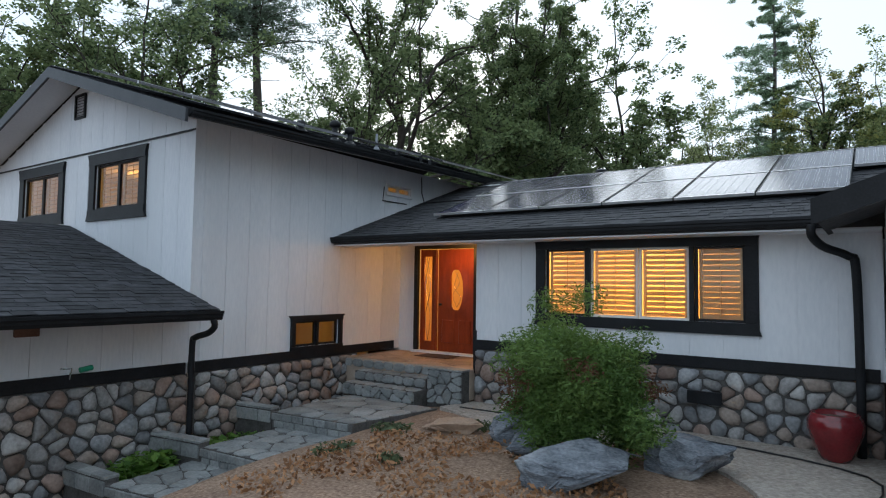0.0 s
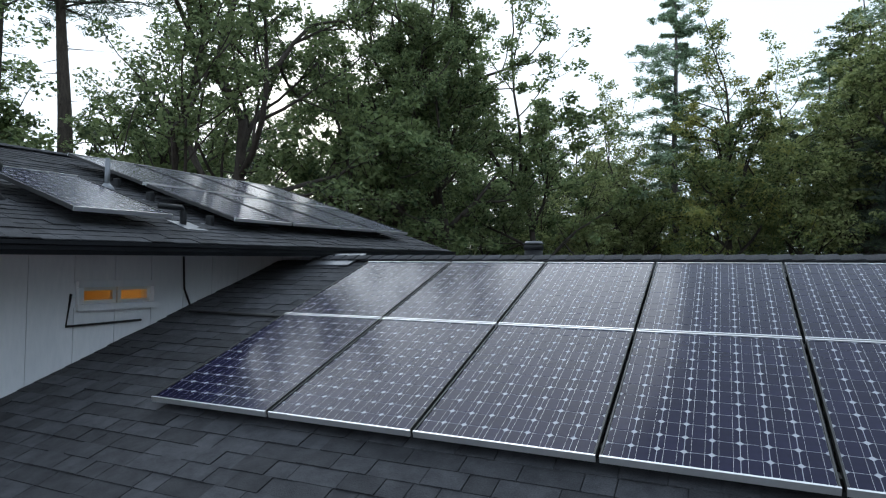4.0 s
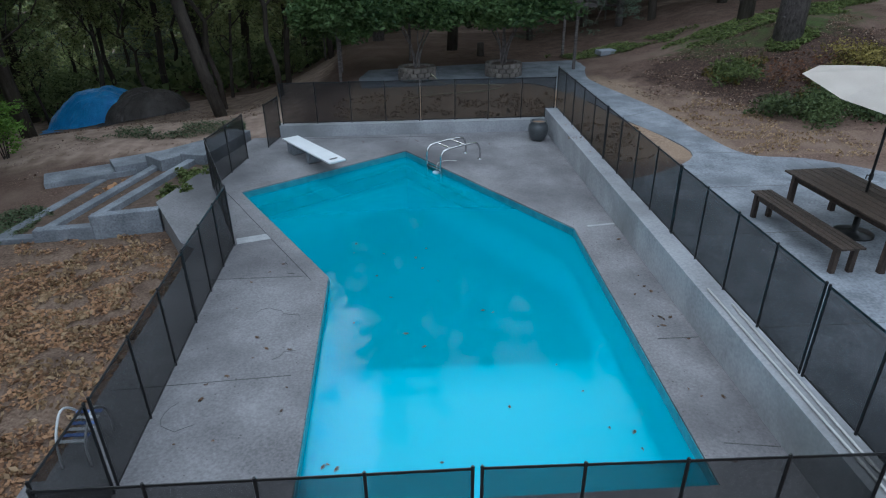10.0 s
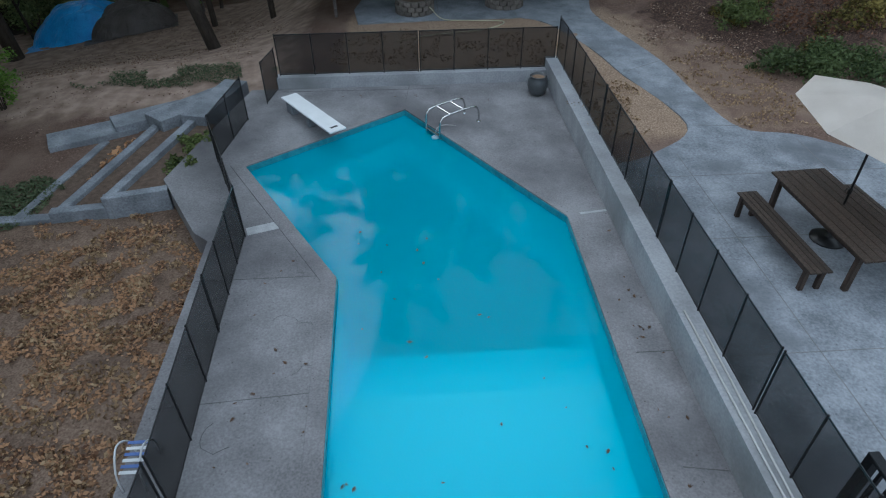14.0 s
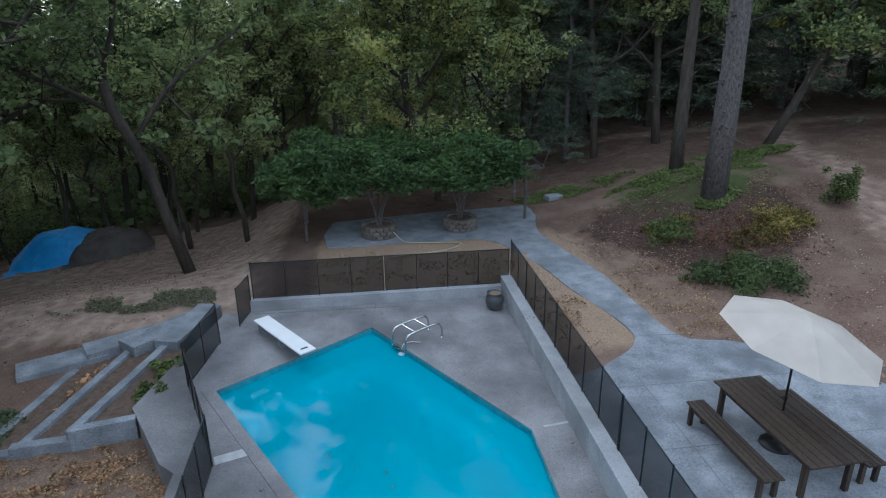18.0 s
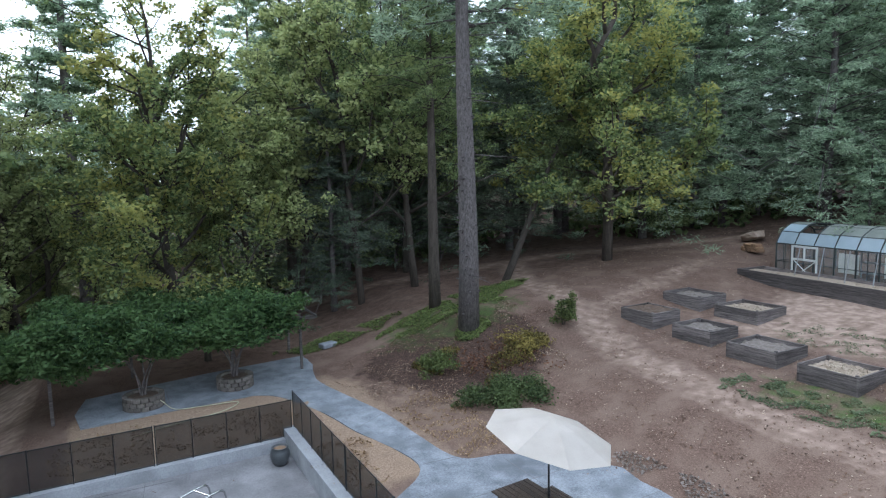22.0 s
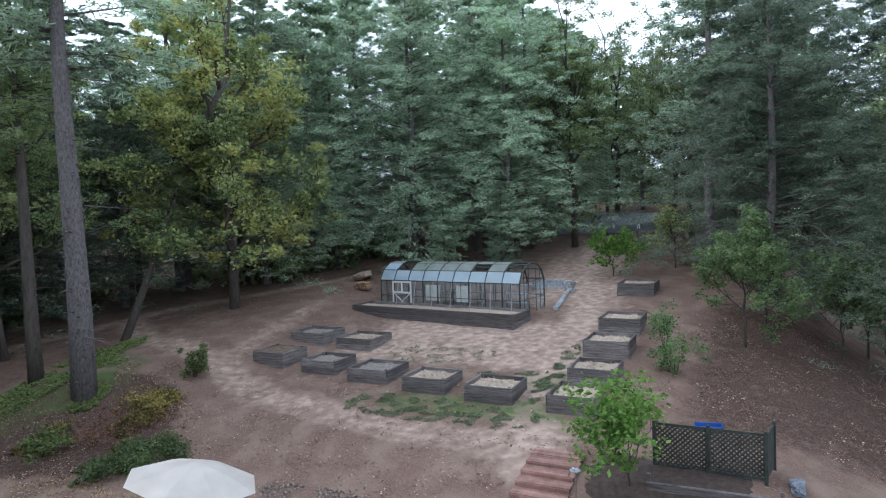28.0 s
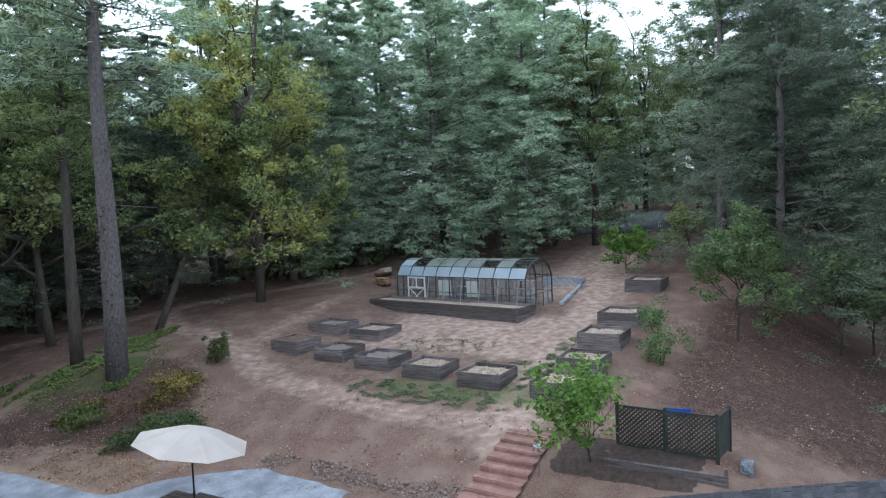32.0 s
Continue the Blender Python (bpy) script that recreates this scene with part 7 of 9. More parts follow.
            plank("tilt_rod", (b0 + b1) / 2 - 0.006, (b0 + b1) / 2 + 0.006, z0 + 0.06, z1 - 0.06, 0.066, 0.074, shutter_mat, sh, 0)
    return ob


white_vinyl = plain("white_vinyl", (0.66, 0.65, 0.62), 0.5)
window("window_1", -3.46, -0.66, 1.66, 2.66, front_at, "wide black-trimmed front window with lit shutters", [(-3.46, -2.8, trim_black), (-2.74, -2.04, white_vinyl), (-2.03, -1.35, white_vinyl), (-1.28, -0.66, trim_black)], trim=0.155, ears=0.03, slats=13, shut=0.75)
for a in (-2.77, -1.315):
    solid("trim_mullion", box(bm_new(), (a, FW + 0.02, 2.16), (0.06, 0.09, 1.0)), trim_black, "black window mullion", "mullion", "structure")
window("window_2", 6.98, 8.02, 0.98, 1.42, side_at, "low black-trimmed basement window", [(6.98, 7.48, trim_black), (7.52, 8.02, trim_black)], trim=0.1)
solid("trim_mullion", box(bm_new(), (SW - 0.02, 7.5, 1.2), (0.09, 0.05, 0.44)), trim_black, "black window mullion", "mullion", "structure")
window("window_3", 9.36, 10.12, 3.98, 4.14, side_at, "small white-trimmed window under the eave", [(9.36, 9.73, white_vinyl), (9.75, 10.12, white_vinyl)], trim=0.06, ears=0.0, material=siding_white)
window("window_4", -10.52, -9.06, 3.32, 4.10, gable_at, "black-trimmed upper window with shutters", [(-10.52, -9.79, trim_black), (-9.79, -9.06, trim_black)], trim=0.20, slats=9)
window("window_5", -13.46, -11.92, 3.32, 4.10, gable_at, "black-trimmed upper window with shutters", [(-13.46, -12.69, trim_black), (-12.69, -11.92, trim_black)], trim=0.20, slats=9)

# front door with its sidelight
glow_glass = clear_gloss("leaded_glass", (0.95, 0.72, 0.40), 0.2, 1.45)
door = thing("door_1", pose(-6.10, 9.87, 0.74), "varnished red-brown front door with an oval glass", "door", kind="structure")
bm = wall_with_holes(bm_new(), -0.45, 0.45, 0.0, 2.06, [(-0.15, 0.15, 0.85, 1.65)], lambda a, z, d: (a, d, z), 0.05)
part("door_leaf", bm, door_wood, door)
ring = bm_new()
n = 28
for k in range(n):
    a0, a1 = math.tau * k / n, math.tau * (k + 1) / n
    v = [ring.verts.new((c * math.cos(a) , d, 1.25 + s * math.sin(a))) for a in (a0, a1) for c, s, d in ((0.16, 0.42, -0.02), (0.28, 0.56, -0.005))]
    ring.faces.new((v[0], v[1], v[3], v[2]))
part("oval_moulding", ring, door_wood, door, smooth=True)
frame_fill = bm_new()
frame_fill.faces.new([frame_fill.verts.new((0.165 * math.cos(math.tau * k / n), 0.01, 1.25 + 0.425 * math.sin(math.tau * k / n))) for k in range(n)])
part("oval_glass", frame_fill, glow_glass, door, "leaded oval glass").visible_shadow = False
for dz in (0.28, 0.62):
    part("lower_panel", box(bm_new(), (-0.2 if dz < 0.4 else 0.2, -0.008, 0.42), (0.28, 0.03, 0.46), bev=0.012), door_wood, door)
came = bm_new()
for pts in ([(0, 0, 0.9), (0.09, 0, 1.1), (-0.06, 0, 1.3), (0.03, 0, 1.6)], [(0, 0, 0.9), (-0.09, 0, 1.15), (0.06, 0, 1.38), (-0.03, 0, 1.6)]):
    tube(came, [tuple(p) for p in curve_pts(pts, 4)], 0.006, 4)
part("came", came, metal_bright, door)
part("threshold", box(bm_new(), (0, -0.02, -0.012), (0.92, 0.12, 0.02)), metal_bright, door)
part("door_handle", rod(bm_new(), (-0.38, -0.05, 0.95), (-0.38, 0.0, 0.95), 0.025), metal_black, door)
side = thing("sidelight_1", pose(-6.81, 9.87, 0.74), "narrow leaded sidelight in red-brown wood", "window", kind="structure")
part("sidelight_frame", wall_with_holes(bm_new(), -0.19, 0.19, 0.0, 2.06, [(-0.10, 0.10, 0.2, 1.92)], lambda a, z, d: (a, d, z), 0.05), door_wood, side)
bm = bm_new()
bm.faces.new([bm.verts.new(p) for p in ((-0.1, 0.02, 0.2), (0.1, 0.02, 0.2), (0.1, 0.02, 1.92), (-0.1, 0.02, 1.92))])
part("sidelight_glass", bm, glow_glass, side).visible_shadow = False
bm = bm_new()
for s in (-1, 1):
    tube(bm, [tuple(p) for p in curve_pts([(0.0, 0, 0.22), (0.06 * s, 0, 0.7), (-0.06 * s, 0, 1.3), (0.03 * s, 0, 1.9)], 5)], 0.006, 4)
part("came", bm, metal_bright, side)
for nm, c, s in (("trim_door_left", (-7.05, 9.80, 1.76), (0.09, 0.08, 2.15)), ("trim_door_right", (-5.60, 9.80, 1.76), (0.09, 0.08, 2.15)), ("trim_door_head", (-6.32, 9.80, 2.86), (1.54, 0.08, 0.1)), ("trim_door_mid", (-6.585, 9.84, 1.77), (0.05, 0.06, 2.06))):
    solid(nm, box(bm_new(), c, s, bev=0.004), trim_black if "mid" not in nm else door_wood, "frame of the front door", "trim", "structure")
solid("trim_door_sill", box(bm_new(), (-6.32, 9.75, 0.735), (1.54, 0.14, 0.05)), siding_white, "white sill under the front door", "trim", "structure")

# ---- eaves, gutters and downspouts ----
solid("soffit_front", box(bm_new(), ((SW + 0.78) / 2, 8.13, 2.79), (0.78 - SW - 0.01, 0.56, 0.02)), siding_white, "white soffit under the front eave", "soffit", "structure")
solid("ceiling_porch", box(bm_new(), (-6.08, 9.12, 2.93), (2.9, 1.4, 0.03)), siding_white, "white porch ceiling", "ceiling", "structure")


def gutter(name, a, b, label, size=0.11):
    a, b = Vector(a), Vector(b)
    d = (b - a).normalized()
    s = d.cross(Vector((0, 0, 1)))
    bm = bm_new()
    prof = [(0, 0), (0, -size), (size * 0.62, -size), (size * 0.66, -size * 0.72), (size * 0.84, -size * 0.66), (size * 0.86, -size * 0.36), (size, -size * 0.28), (size, 0), (size - 0.012, 0), (size - 0.012, -size * 0.3), (size * 0.7, -size + 0.012), (0.012, -size + 0.012), (0.012, 0)]
    rows = [[bm.verts.new(p + s * u + Vector((0, 0, v))) for u, v in prof] for p in (a, b)]
    n = len(prof)
    for k in range(n):
        bm.faces.new((rows[0][k], rows[0][(k + 1) % n], rows[1][(k + 1) % n], rows[1][k]))
    for rw in rows:
        bm.faces.new(rw)
    bmesh.ops.recalc_face_normals(bm, faces=bm.faces)
    return solid(name, bm, trim_black, label, "gutter", "structure")


gutter("gutter_front", (SW + 0.02, EAVE_Y - 0.005, low_roof(EAVE_Y) + 0.0), (0.25, EAVE_Y - 0.005, low_roof(EAVE_Y) + 0.0), "black gutter along the front eave")
gutter("gutter_upper", (-6.855, 4.42, UE), (-6.855, 16.25, UE_BACK), "black gutter along the upper eave")
gutter("gutter_garage", (-6.775, -3.2, 1.70), (-6.775, GW - 0.05, 1.70), "black gutter along the garage eave", 0.13)
rake_grey = mat("slate_grey_paint", (0.040, 0.044, 0.052), (0.062, 0.066, 0.076), 0.55, 3, 50, 0.1)
for nm, x1, y0, y1, ze, zr in (("fascia_gable_right", -6.86, 4.375, 4.415, UE, UR), ("fascia_gable_left", -15.45, 4.375, 4.415, UE, UR), ("fascia_back", -6.86, 16.255, 16.29, UE_BACK, UR_BACK)):
    solid(nm, roof_plane(bm_new(), (x1, y0, ze + 0.01), (x1, y1, ze + 0.01), (RIDGE_X, y1, zr + 0.01), (RIDGE_X, y0, zr + 0.01), 0.19), rake_grey, "slate grey rake board of the gable", "fascia", "structure")
# soffits close the overhangs from below
for nm, x0, x1, y0, y1 in (("soffit_upper_east", -6.87, SW + 0.02, 4.43, 16.24), ("soffit_gable_right", SW + 0.02, RIDGE_X, 4.43, GW - 0.015), ("soffit_gable_left", -15.4, RIDGE_X, 4.43, GW - 0.015)):
    zs = [UE + (UE_BACK - UE) * (y - 4.42) / 11.83 + U_SLOPE * (4.29 - abs(x - RIDGE_X)) - 0.105 for x, y in ((x0, y0), (x0, y1), (x1, y1), (x1, y0))]
    solid(nm, roof_plane(bm_new(), (x0, y0, zs[0]), (x0, y1, zs[1]), (x1, y1, zs[2]), (x1, y0, zs[3]), 0.015), siding_white, "white boards under the roof overhang", "soffit", "structure")
solid("drain_pipe", tube(bm_new(), [tuple(p) for p in curve_pts([(-6.72, 4.82, 1.58), (-6.72, 4.84, 1.48), (-6.9, 4.86, 1.38), (-7.22, 4.88, 1.30), (-7.29, 4.88, 1.18), (-7.29, 4.88, 0.4), (-7.29, 4.88, -0.12)], 4)], 0.045, 8), trim_black, "black downspout with an elbow at the garage corner", "downspout", smooth=True)
solid("drain_pipe", tube(bm_new(), [tuple(p) for p in curve_pts([(0.12, 7.78, 2.84), (0.12, 7.8, 2.72), (0.22, 8.0, 2.6), (0.45, 8.24, 2.5), (0.52, 8.28, 2.35), (0.54, 8.28, 1.2), (0.54, 8.28, 0.2)], 4)], 0.05, 8), trim_black, "black downspout with an elbow near the red urn", "downspout", smooth=True)
t = thing("gable_vent", pose(-11.2, GW - 0.02, 5.27), "dark louvred vent in the gable peak", "vent")
part("vent_frame", wall_with_holes(bm_new(), -0.2, 0.2, -0.23, 0.23, [(-0.16, 0.16, -0.19, 0.19)], lambda a, z, d: (a, d - 0.02, z), 0.03), trim_black, t)
for k in range(7):
    part("louvre", box(bm_new(), (0, 0, -0.16 + 0.053 * k), (0.32, 0.03, 0.008), Matrix.Rotation(0.6, 3, "X")), trim_black, t)
t = thing("hose_bib", pose(SW + 0.02, 3.35, 0.93), "hose tap with a green fitting on the garage wall", "tap")
part("pipe", tube(bm_new(), [(0.0, 0.0, -0.1), (0.03, 0.0, 0.0), (0.06, 0.0, 0.07), (0.08, -0.14, 0.08)], 0.011, 6), metal_bright, t)
part("fitting", rod(bm_new(), (0.05, 0.1, 0.04), (0.05, 0.25, 0.06), 0.035), plain("green_plastic", (0.03, 0.28, 0.16), 0.5), t)
solid("wall_box", box(bm_new(), (SW + 0.04, 2.85, 1.5), (0.07, 0.26, 0.16), bev=0.01), mat("rusty_brown", (0.10, 0.05, 0.035), (0.20, 0.10, 0.07)), "small brown box under the garage eave", "box")

# right wing in front of the low block
solid("wall_wing_front", slab(bm_new(), [(0.80, 6.9), (4.6, 6.9), (4.6, 7.05), (0.80, 7.05)], 1.06, 3.2), siding_white, "white front wall of the right wing", "wall", "structure")
solid("wall_wing_side", slab(bm_new(), [(0.80, 7.054), (0.95, 7.054), (0.95, FW + 0.14), (0.80, FW + 0.14)], 1.06, 3.0), siding_white, "white side wall of the right wing", "wall", "structure")
stone_wall("stone_base_wing", 0.80, 2.2, 0.0, 1.05, lambda a, z, d: (a, 6.9 + d, z), "field-stone base of the right wing", 7)
solid("stone_base_wing_side", slab(bm_new(), [(0.81, 7.05), (0.95, 7.05), (0.95, FW), (0.81, FW)], 0.0, 1.05), stone_mats[0], "stone base on the wing's side", "wall", "structure")
solid("trim_band_wing", box(bm_new(), (2.68, 6.88, 1.13), (3.8, 0.05, 0.15)), trim_black, "black painted band above the stone base", "trim", "structure")
solid("roof_wing", roof_plane(bm_new(), (0.25, 6.35, 2.92), (3.0, 6.35, 3.88), (3.0, 10.2, 3.88), (0.25, 10.2, 2.92), 0.16), shingle, "dark shingle roof of the right wing", "roof", "structure")
solid("roof_wing_east", roof_plane(bm_new(), (3.0, 6.35, 3.88), (5.7, 6.35, 2.94), (5.7, 10.2, 2.94), (3.0, 10.2, 3.88), 0.16), shingle, "dark shingle roof of the right wing", "roof", "structure")
solid("fascia_wing", roof_plane(bm_new(), (0.22, 6.30, 2.95), (3.0, 6.30, 3.92), (3.0, 6.345, 3.92), (0.22, 6.345, 2.95), 0.24), trim_black, "black rake board of the right wing", "fascia", "structure")
solid("wall_east", slab(bm_new(), [(4.5, 6.9), (4.65, 6.9), (4.65, 16.05), (4.5, 16.05)], 0.0, 3.1), siding_white, "white end wall", "wall", "structure")

# ---- shingles ----
def island_shingle():
    ma = shingle.copy()
    ma.name = "asphalt_shingle_field"
    n, l = ma.node_tree.nodes, ma.node_tree.links
    ge = n.new("ShaderNodeNewGeometry")
    mr = next(x for x in n if x.type == "MAP_RANGE")
    l.new(ge.outputs["Random Per Island"], mr.inputs[0])
    return ma


shingle_field = island_shingle()


def fast_shingles(name, corner, along, up, length, rise, seed, near=None, tab=0.30, course=0.145):
    r = np.random.default_rng(seed)
    corner, along, up = Vector(corner), Vector(along).normalized(), Vector(up).normalized()
    nrm = along.cross(up).normalized()
    if nrm.z < 0:
        nrm = -nrm
    owner = bpy.data.objects[name]
    rot = Matrix((along, up, nrm)).transposed().to_4x4()
    widths = [tab * k for k in (0.55, 0.8, 1.1)]
    shapes = [mesh_of(box(bm_new(), (0, 0, 0), (w - 0.006, course * 1.02, 0.008)), "shingle", shingle) for w in widths]
    verts, faces = [], []
    cube = [(x, y, z) for z in (-0.5, 0.5) for x, y in ((-0.5, -0.5), (0.5, -0.5), (0.5, 0.5), (-0.5, 0.5))]
    for j in range(int(rise / course)):
        a = -tab * r.random()
        while a < length:
            k = r.integers(0, 3)
            lo, hi = max(0, a), min(length, a + widths[k] - 0.006)
            a += widths[k]
            if hi - lo < 0.03:
                continue
            m = rot.copy()
            m.translation = corner + along * ((lo + hi) / 2) + up * (course * (j + 0.5)) + nrm * (0.008 + 0.003 * r.random() + 0.005 * (k == 1))
            m = m @ Matrix.Rotation(-0.04, 4, "X")
            if near and near(m.translation) and hi - lo > widths[k] - 0.02:
                piece("shingle", shapes[k], owner, m)
                continue
            b = len(verts)
            verts += [m @ Vector((x * (hi - lo), y * course * 1.02, z * 0.008)) for x, y, z in cube]
            faces += [tuple(b + q for q in f) for f in ((4, 5, 6, 7), (0, 1, 5, 4), (1, 2, 6, 5), (2, 3, 7, 6), (3, 0, 4, 7))]
    me = bpy.data.meshes.new("shingle_courses")
    me.from_pydata(verts, [], faces)
    me.materials.append(shingle_field)
    ob = new("shingle_courses", me)
    ob.parent = owner
    tagged(ob, "courses of dark asphalt shingles", kind="stuff")


slope_len = (RIDGE_Y - EAVE_Y) / math.cos(math.atan(SLOPE))
fast_shingles("roof_low_front", (SW + 0.01, EAVE_Y, low_roof(EAVE_Y)), (1, 0, 0), (0, 1, SLOPE), ROOF_END - SW - 0.02, slope_len, 1, lambda c: c.y > 11.86 and -6.5 < c.x < -0.5 or (c.x < -6.05 and 10 < c.y < 11.9))
fast_shingles("roof_low_back", (SW + 0.01, BACK_EAVE, back_roof(BACK_EAVE)), (1, 0, 0), (0, -1, BACK_SLOPE), ROOF_END - SW - 0.02, (BACK_EAVE - RIDGE_Y) / math.cos(math.atan(BACK_SLOPE)), 2, lambda c: c.y < 13.3 and -6.2 < c.x < -1.0)
fast_shingles("roof_upper_east", (-6.86, 4.43, UE), (0, 11.83, UE_BACK - UE), (-4.29, 0, 4.29 * U_SLOPE), 11.8, 4.5, 3)
fast_shingles("roof_garage", (-6.78, -3.2, 1.70), (0, 1, 0), (-4.62, 0, 1.38), 8.15, 4.75, 4)
fast_shingles("roof_wing", (0.25, 6.35, 2.92), (0, 1, 0), (2.75, 0, 0.96), 3.8, 2.9, 5)
# ridge caps
cap = bm_new()
for s in (-1, 1):
    box(cap, (0, s * 0.072, -0.024), (0.27, 0.155, 0.012), Matrix.Rotation(-s * math.atan(SLOPE), 3, "X"))
cap_me = mesh_of(cap, "ridge_cap", shingle)
owner = wall_ob("roof_low_front")
for k in range(int((ROOF_END - SW - 0.6) / 0.19)):
    piece("ridge_cap", cap_me, owner, pose(SW + 0.7 + 0.19 * k, RIDGE_Y, low_roof(RIDGE_Y) + 0.052, 0, -3.5, 0))
owner = wall_ob("roof_upper_east")
for k in range(60):
    piece("ridge_cap", cap_me, owner, pose(RIDGE_X, 4.55 + 0.195 * k, UR + 0.05 + (UR_BACK - UR) * k * 0.195 / 11.83, 0, -3.5, 90))
solid("flashing_valley", box(bm_new(), (-6.6, 12.1, low_roof(12.1) + 0.035), (0.62, 0.45, 0.012), Matrix.Rotation(math.atan(SLOPE), 3, "X")), plain("grey_flashing", (0.22, 0.23, 0.25), 0.45, 0.6), "grey metal flashing under the upper eave", "flashing", "structure")
for j, yy in enumerate((8.95, 10.25, 11.55)):
    solid("panel_rail", box(bm_new(), (-2.7, yy, low_roof(yy) + 0.06), (6.3, 0.04, 0.05), Matrix.Rotation(math.atan(SLOPE), 3, "X")), rail_mat, "dark mounting rail beneath the solar panels", "rail", group="panel rails")
solid("roof_conduit", tube(bm_new(), [(-7.3, 10.42, low_roof(10.42) + 0.04), (-6.6, 10.4, low_roof(10.4) + 0.04), (-5.95, 10.4, low_roof(10.4) + 0.04)], 0.018, 6), rail_mat, "thin dark conduit across the shingles", "conduit", smooth=True)

# roof vents
vent_black = mat("vent_paint", (0.010, 0.0105, 0.012), (0.024, 0.025, 0.027), 0.5, 5, 40, 0.2, spec=0.25)
t = thing("flue_pipe", pose(-4.24, 12.84, back_roof(12.84)), "thick black flue with a flat metal cap", "flue")
part("pipe", lathe(bm_new(), [(0.16, -0.06), (0.125, 0.03), (0.11, 0.06), (0.11, 0.37)], 20), vent_black, t, smooth=True)
part("collar", lathe(bm_new(), [(0.112, 0.33), (0.12, 0.335), (0.12, 0.385), (0.112, 0.39)], 20), vent_black, t, smooth=True)
part("cap", lathe(bm_new(), [(0.05, 0.40), (0.128, 0.40), (0.133, 0.412), (0.108, 0.418), (0.10, 0.435), (0.03, 0.44)], 20), mat("dull_cap_metal", (0.10, 0.105, 0.115), (0.17, 0.175, 0.19), 0.4, 6, 40, 0.1, metal=0.3), t, "grey metal rain cap", smooth=True)
part("flashing", box(bm_new(), (0, 0, 0.0), (0.4, 0.42, 0.01), Matrix.Rotation(-math.atan(BACK_SLOPE), 3, "X")), bpy.data.materials["grey_flashing"], t)
part("sealant", lathe(bm_new(), [(0.12, 0.0), (0.17, -0.02), (0.155, 0.02), (0.118, 0.035)], 13), plain("white_sealant", (0.55, 0.55, 0.54), 0.8), t)
bx, by = -1.75, 13.6
t = thing("box_vent", pose(bx, by, back_roof(by)), "dark metal box vent with a hipped hood on the roof", "roof vent")
part("vent_body", box(bm_new(), (0, 0, 0.06), (0.34, 0.34, 0.28)), vent_black, t)
hood = bm_new()
lo = [hood.verts.new((sx * 0.225, sy * 0.225, z)) for z in (0.10, 0.21) for sx, sy in ((-1, -1), (1, -1), (1, 1), (-1, 1))]
hi = [hood.verts.new((sx * 0.15, sy * 0.11, 0.285)) for sx, sy in ((-1, -1), (1, -1), (1, 1), (-1, 1))]
for k in range(4):
    hood.faces.new((lo[k], lo[(k + 1) % 4], lo[4 + (k + 1) % 4], lo[4 + k]))
    hood.faces.new((lo[4 + k], lo[4 + (k + 1) % 4], hi[(k + 1) % 4], hi[k]))
hood.faces.new(hi)
hood.faces.new(lo[:4][::-1])
part("hood", hood, vent_black, t)
part("flashing", box(bm_new(), (0, 0, 0.012), (0.6, 0.6, 0.01), Matrix.Rotation(-math.atan(BACK_SLOPE), 3, "X")), vent_black, t)
for x, y, h, r0 in ((-1.55, 15.6, 0.36, 0.045),):
    t = thing("vent_pipe", pose(x, y, back_roof(y)), "slim black vent pipe through the roof", "vent pipe")
    part("pipe", rod(bm_new(), (0, 0, -0.05), (0, 0, h), r0, seg=14), vent_black, t, smooth=True)
    part("boot", lathe(bm_new(), [(0.10, -0.02), (0.06, 0.07), (0.05, 0.09)], 14), bpy.data.materials["grey_flashing"], t)
for s, y, h in ((1.35, 8.86, 0.36), (1.5, 8.58, 0.42), (3.3, 9.2, 0.24)):
    m = on_upper(s, y)
    t = thing("roof_vent", Matrix.Translation(m.translation - Vector((0, 0, 0.17))), "black turned roof vent with a hood", "roof vent", "upper roof vents")
    part("stack", rod(bm_new(), (0, 0, -0.05), (0, 0, h - 0.1), 0.06, seg=14), vent_black, t, smooth=True)
    part("hood", lathe(bm_new(), [(0.06, h - 0.14), (0.11, h - 0.12), (0.115, h - 0.05), (0.07, h), (0.02, h + 0.01)], 16), vent_black, t, smooth=True)
    part("boot", lathe(bm_new(), [(0.16, -0.05), (0.14, 0.0), (0.07, 0.07)], 14), vent_black, t, smooth=True)
lead = bpy.data.materials["grey_flashing"]
t = thing("elbow_pipe", Matrix.Translation(on_upper(0.72, 10.52).translation - Vector((0, 0, 0.17))), "grey conduit elbow rising from a metal plate", "conduit")
part("riser", rod(bm_new(), (0, 0, 0), (0, 0, 0.17), 0.035, seg=10), vent_black, t)
part("elbow", tube(bm_new(), [(0, 0, 0.16), (0, -0.03, 0.2), (0, -0.32, 0.19)], 0.03, 8), vent_black, t, smooth=True)
part("plate", box(bm_new(), (0.05, 0.02, 0.0), (0.34, 0.3, 0.012), Matrix.Rotation(math.atan(U_SLOPE), 3, "Y")), lead, t)
t = thing("vent_pipe", Matrix.Translation(on_upper(2.25, 10.67).translation - Vector((0, 0, 0.17))), "slim grey vent pipe on the upper roof", "vent pipe")
part("pipe", rod(bm_new(), (0, 0, -0.05), (0, 0, 0.4), 0.03, seg=10), lead, t, smooth=True)
part("boot", lathe(bm_new(), [(0.11, -0.03), (0.07, 0.05), (0.035, 0.09)], 12), lead, t, smooth=True)
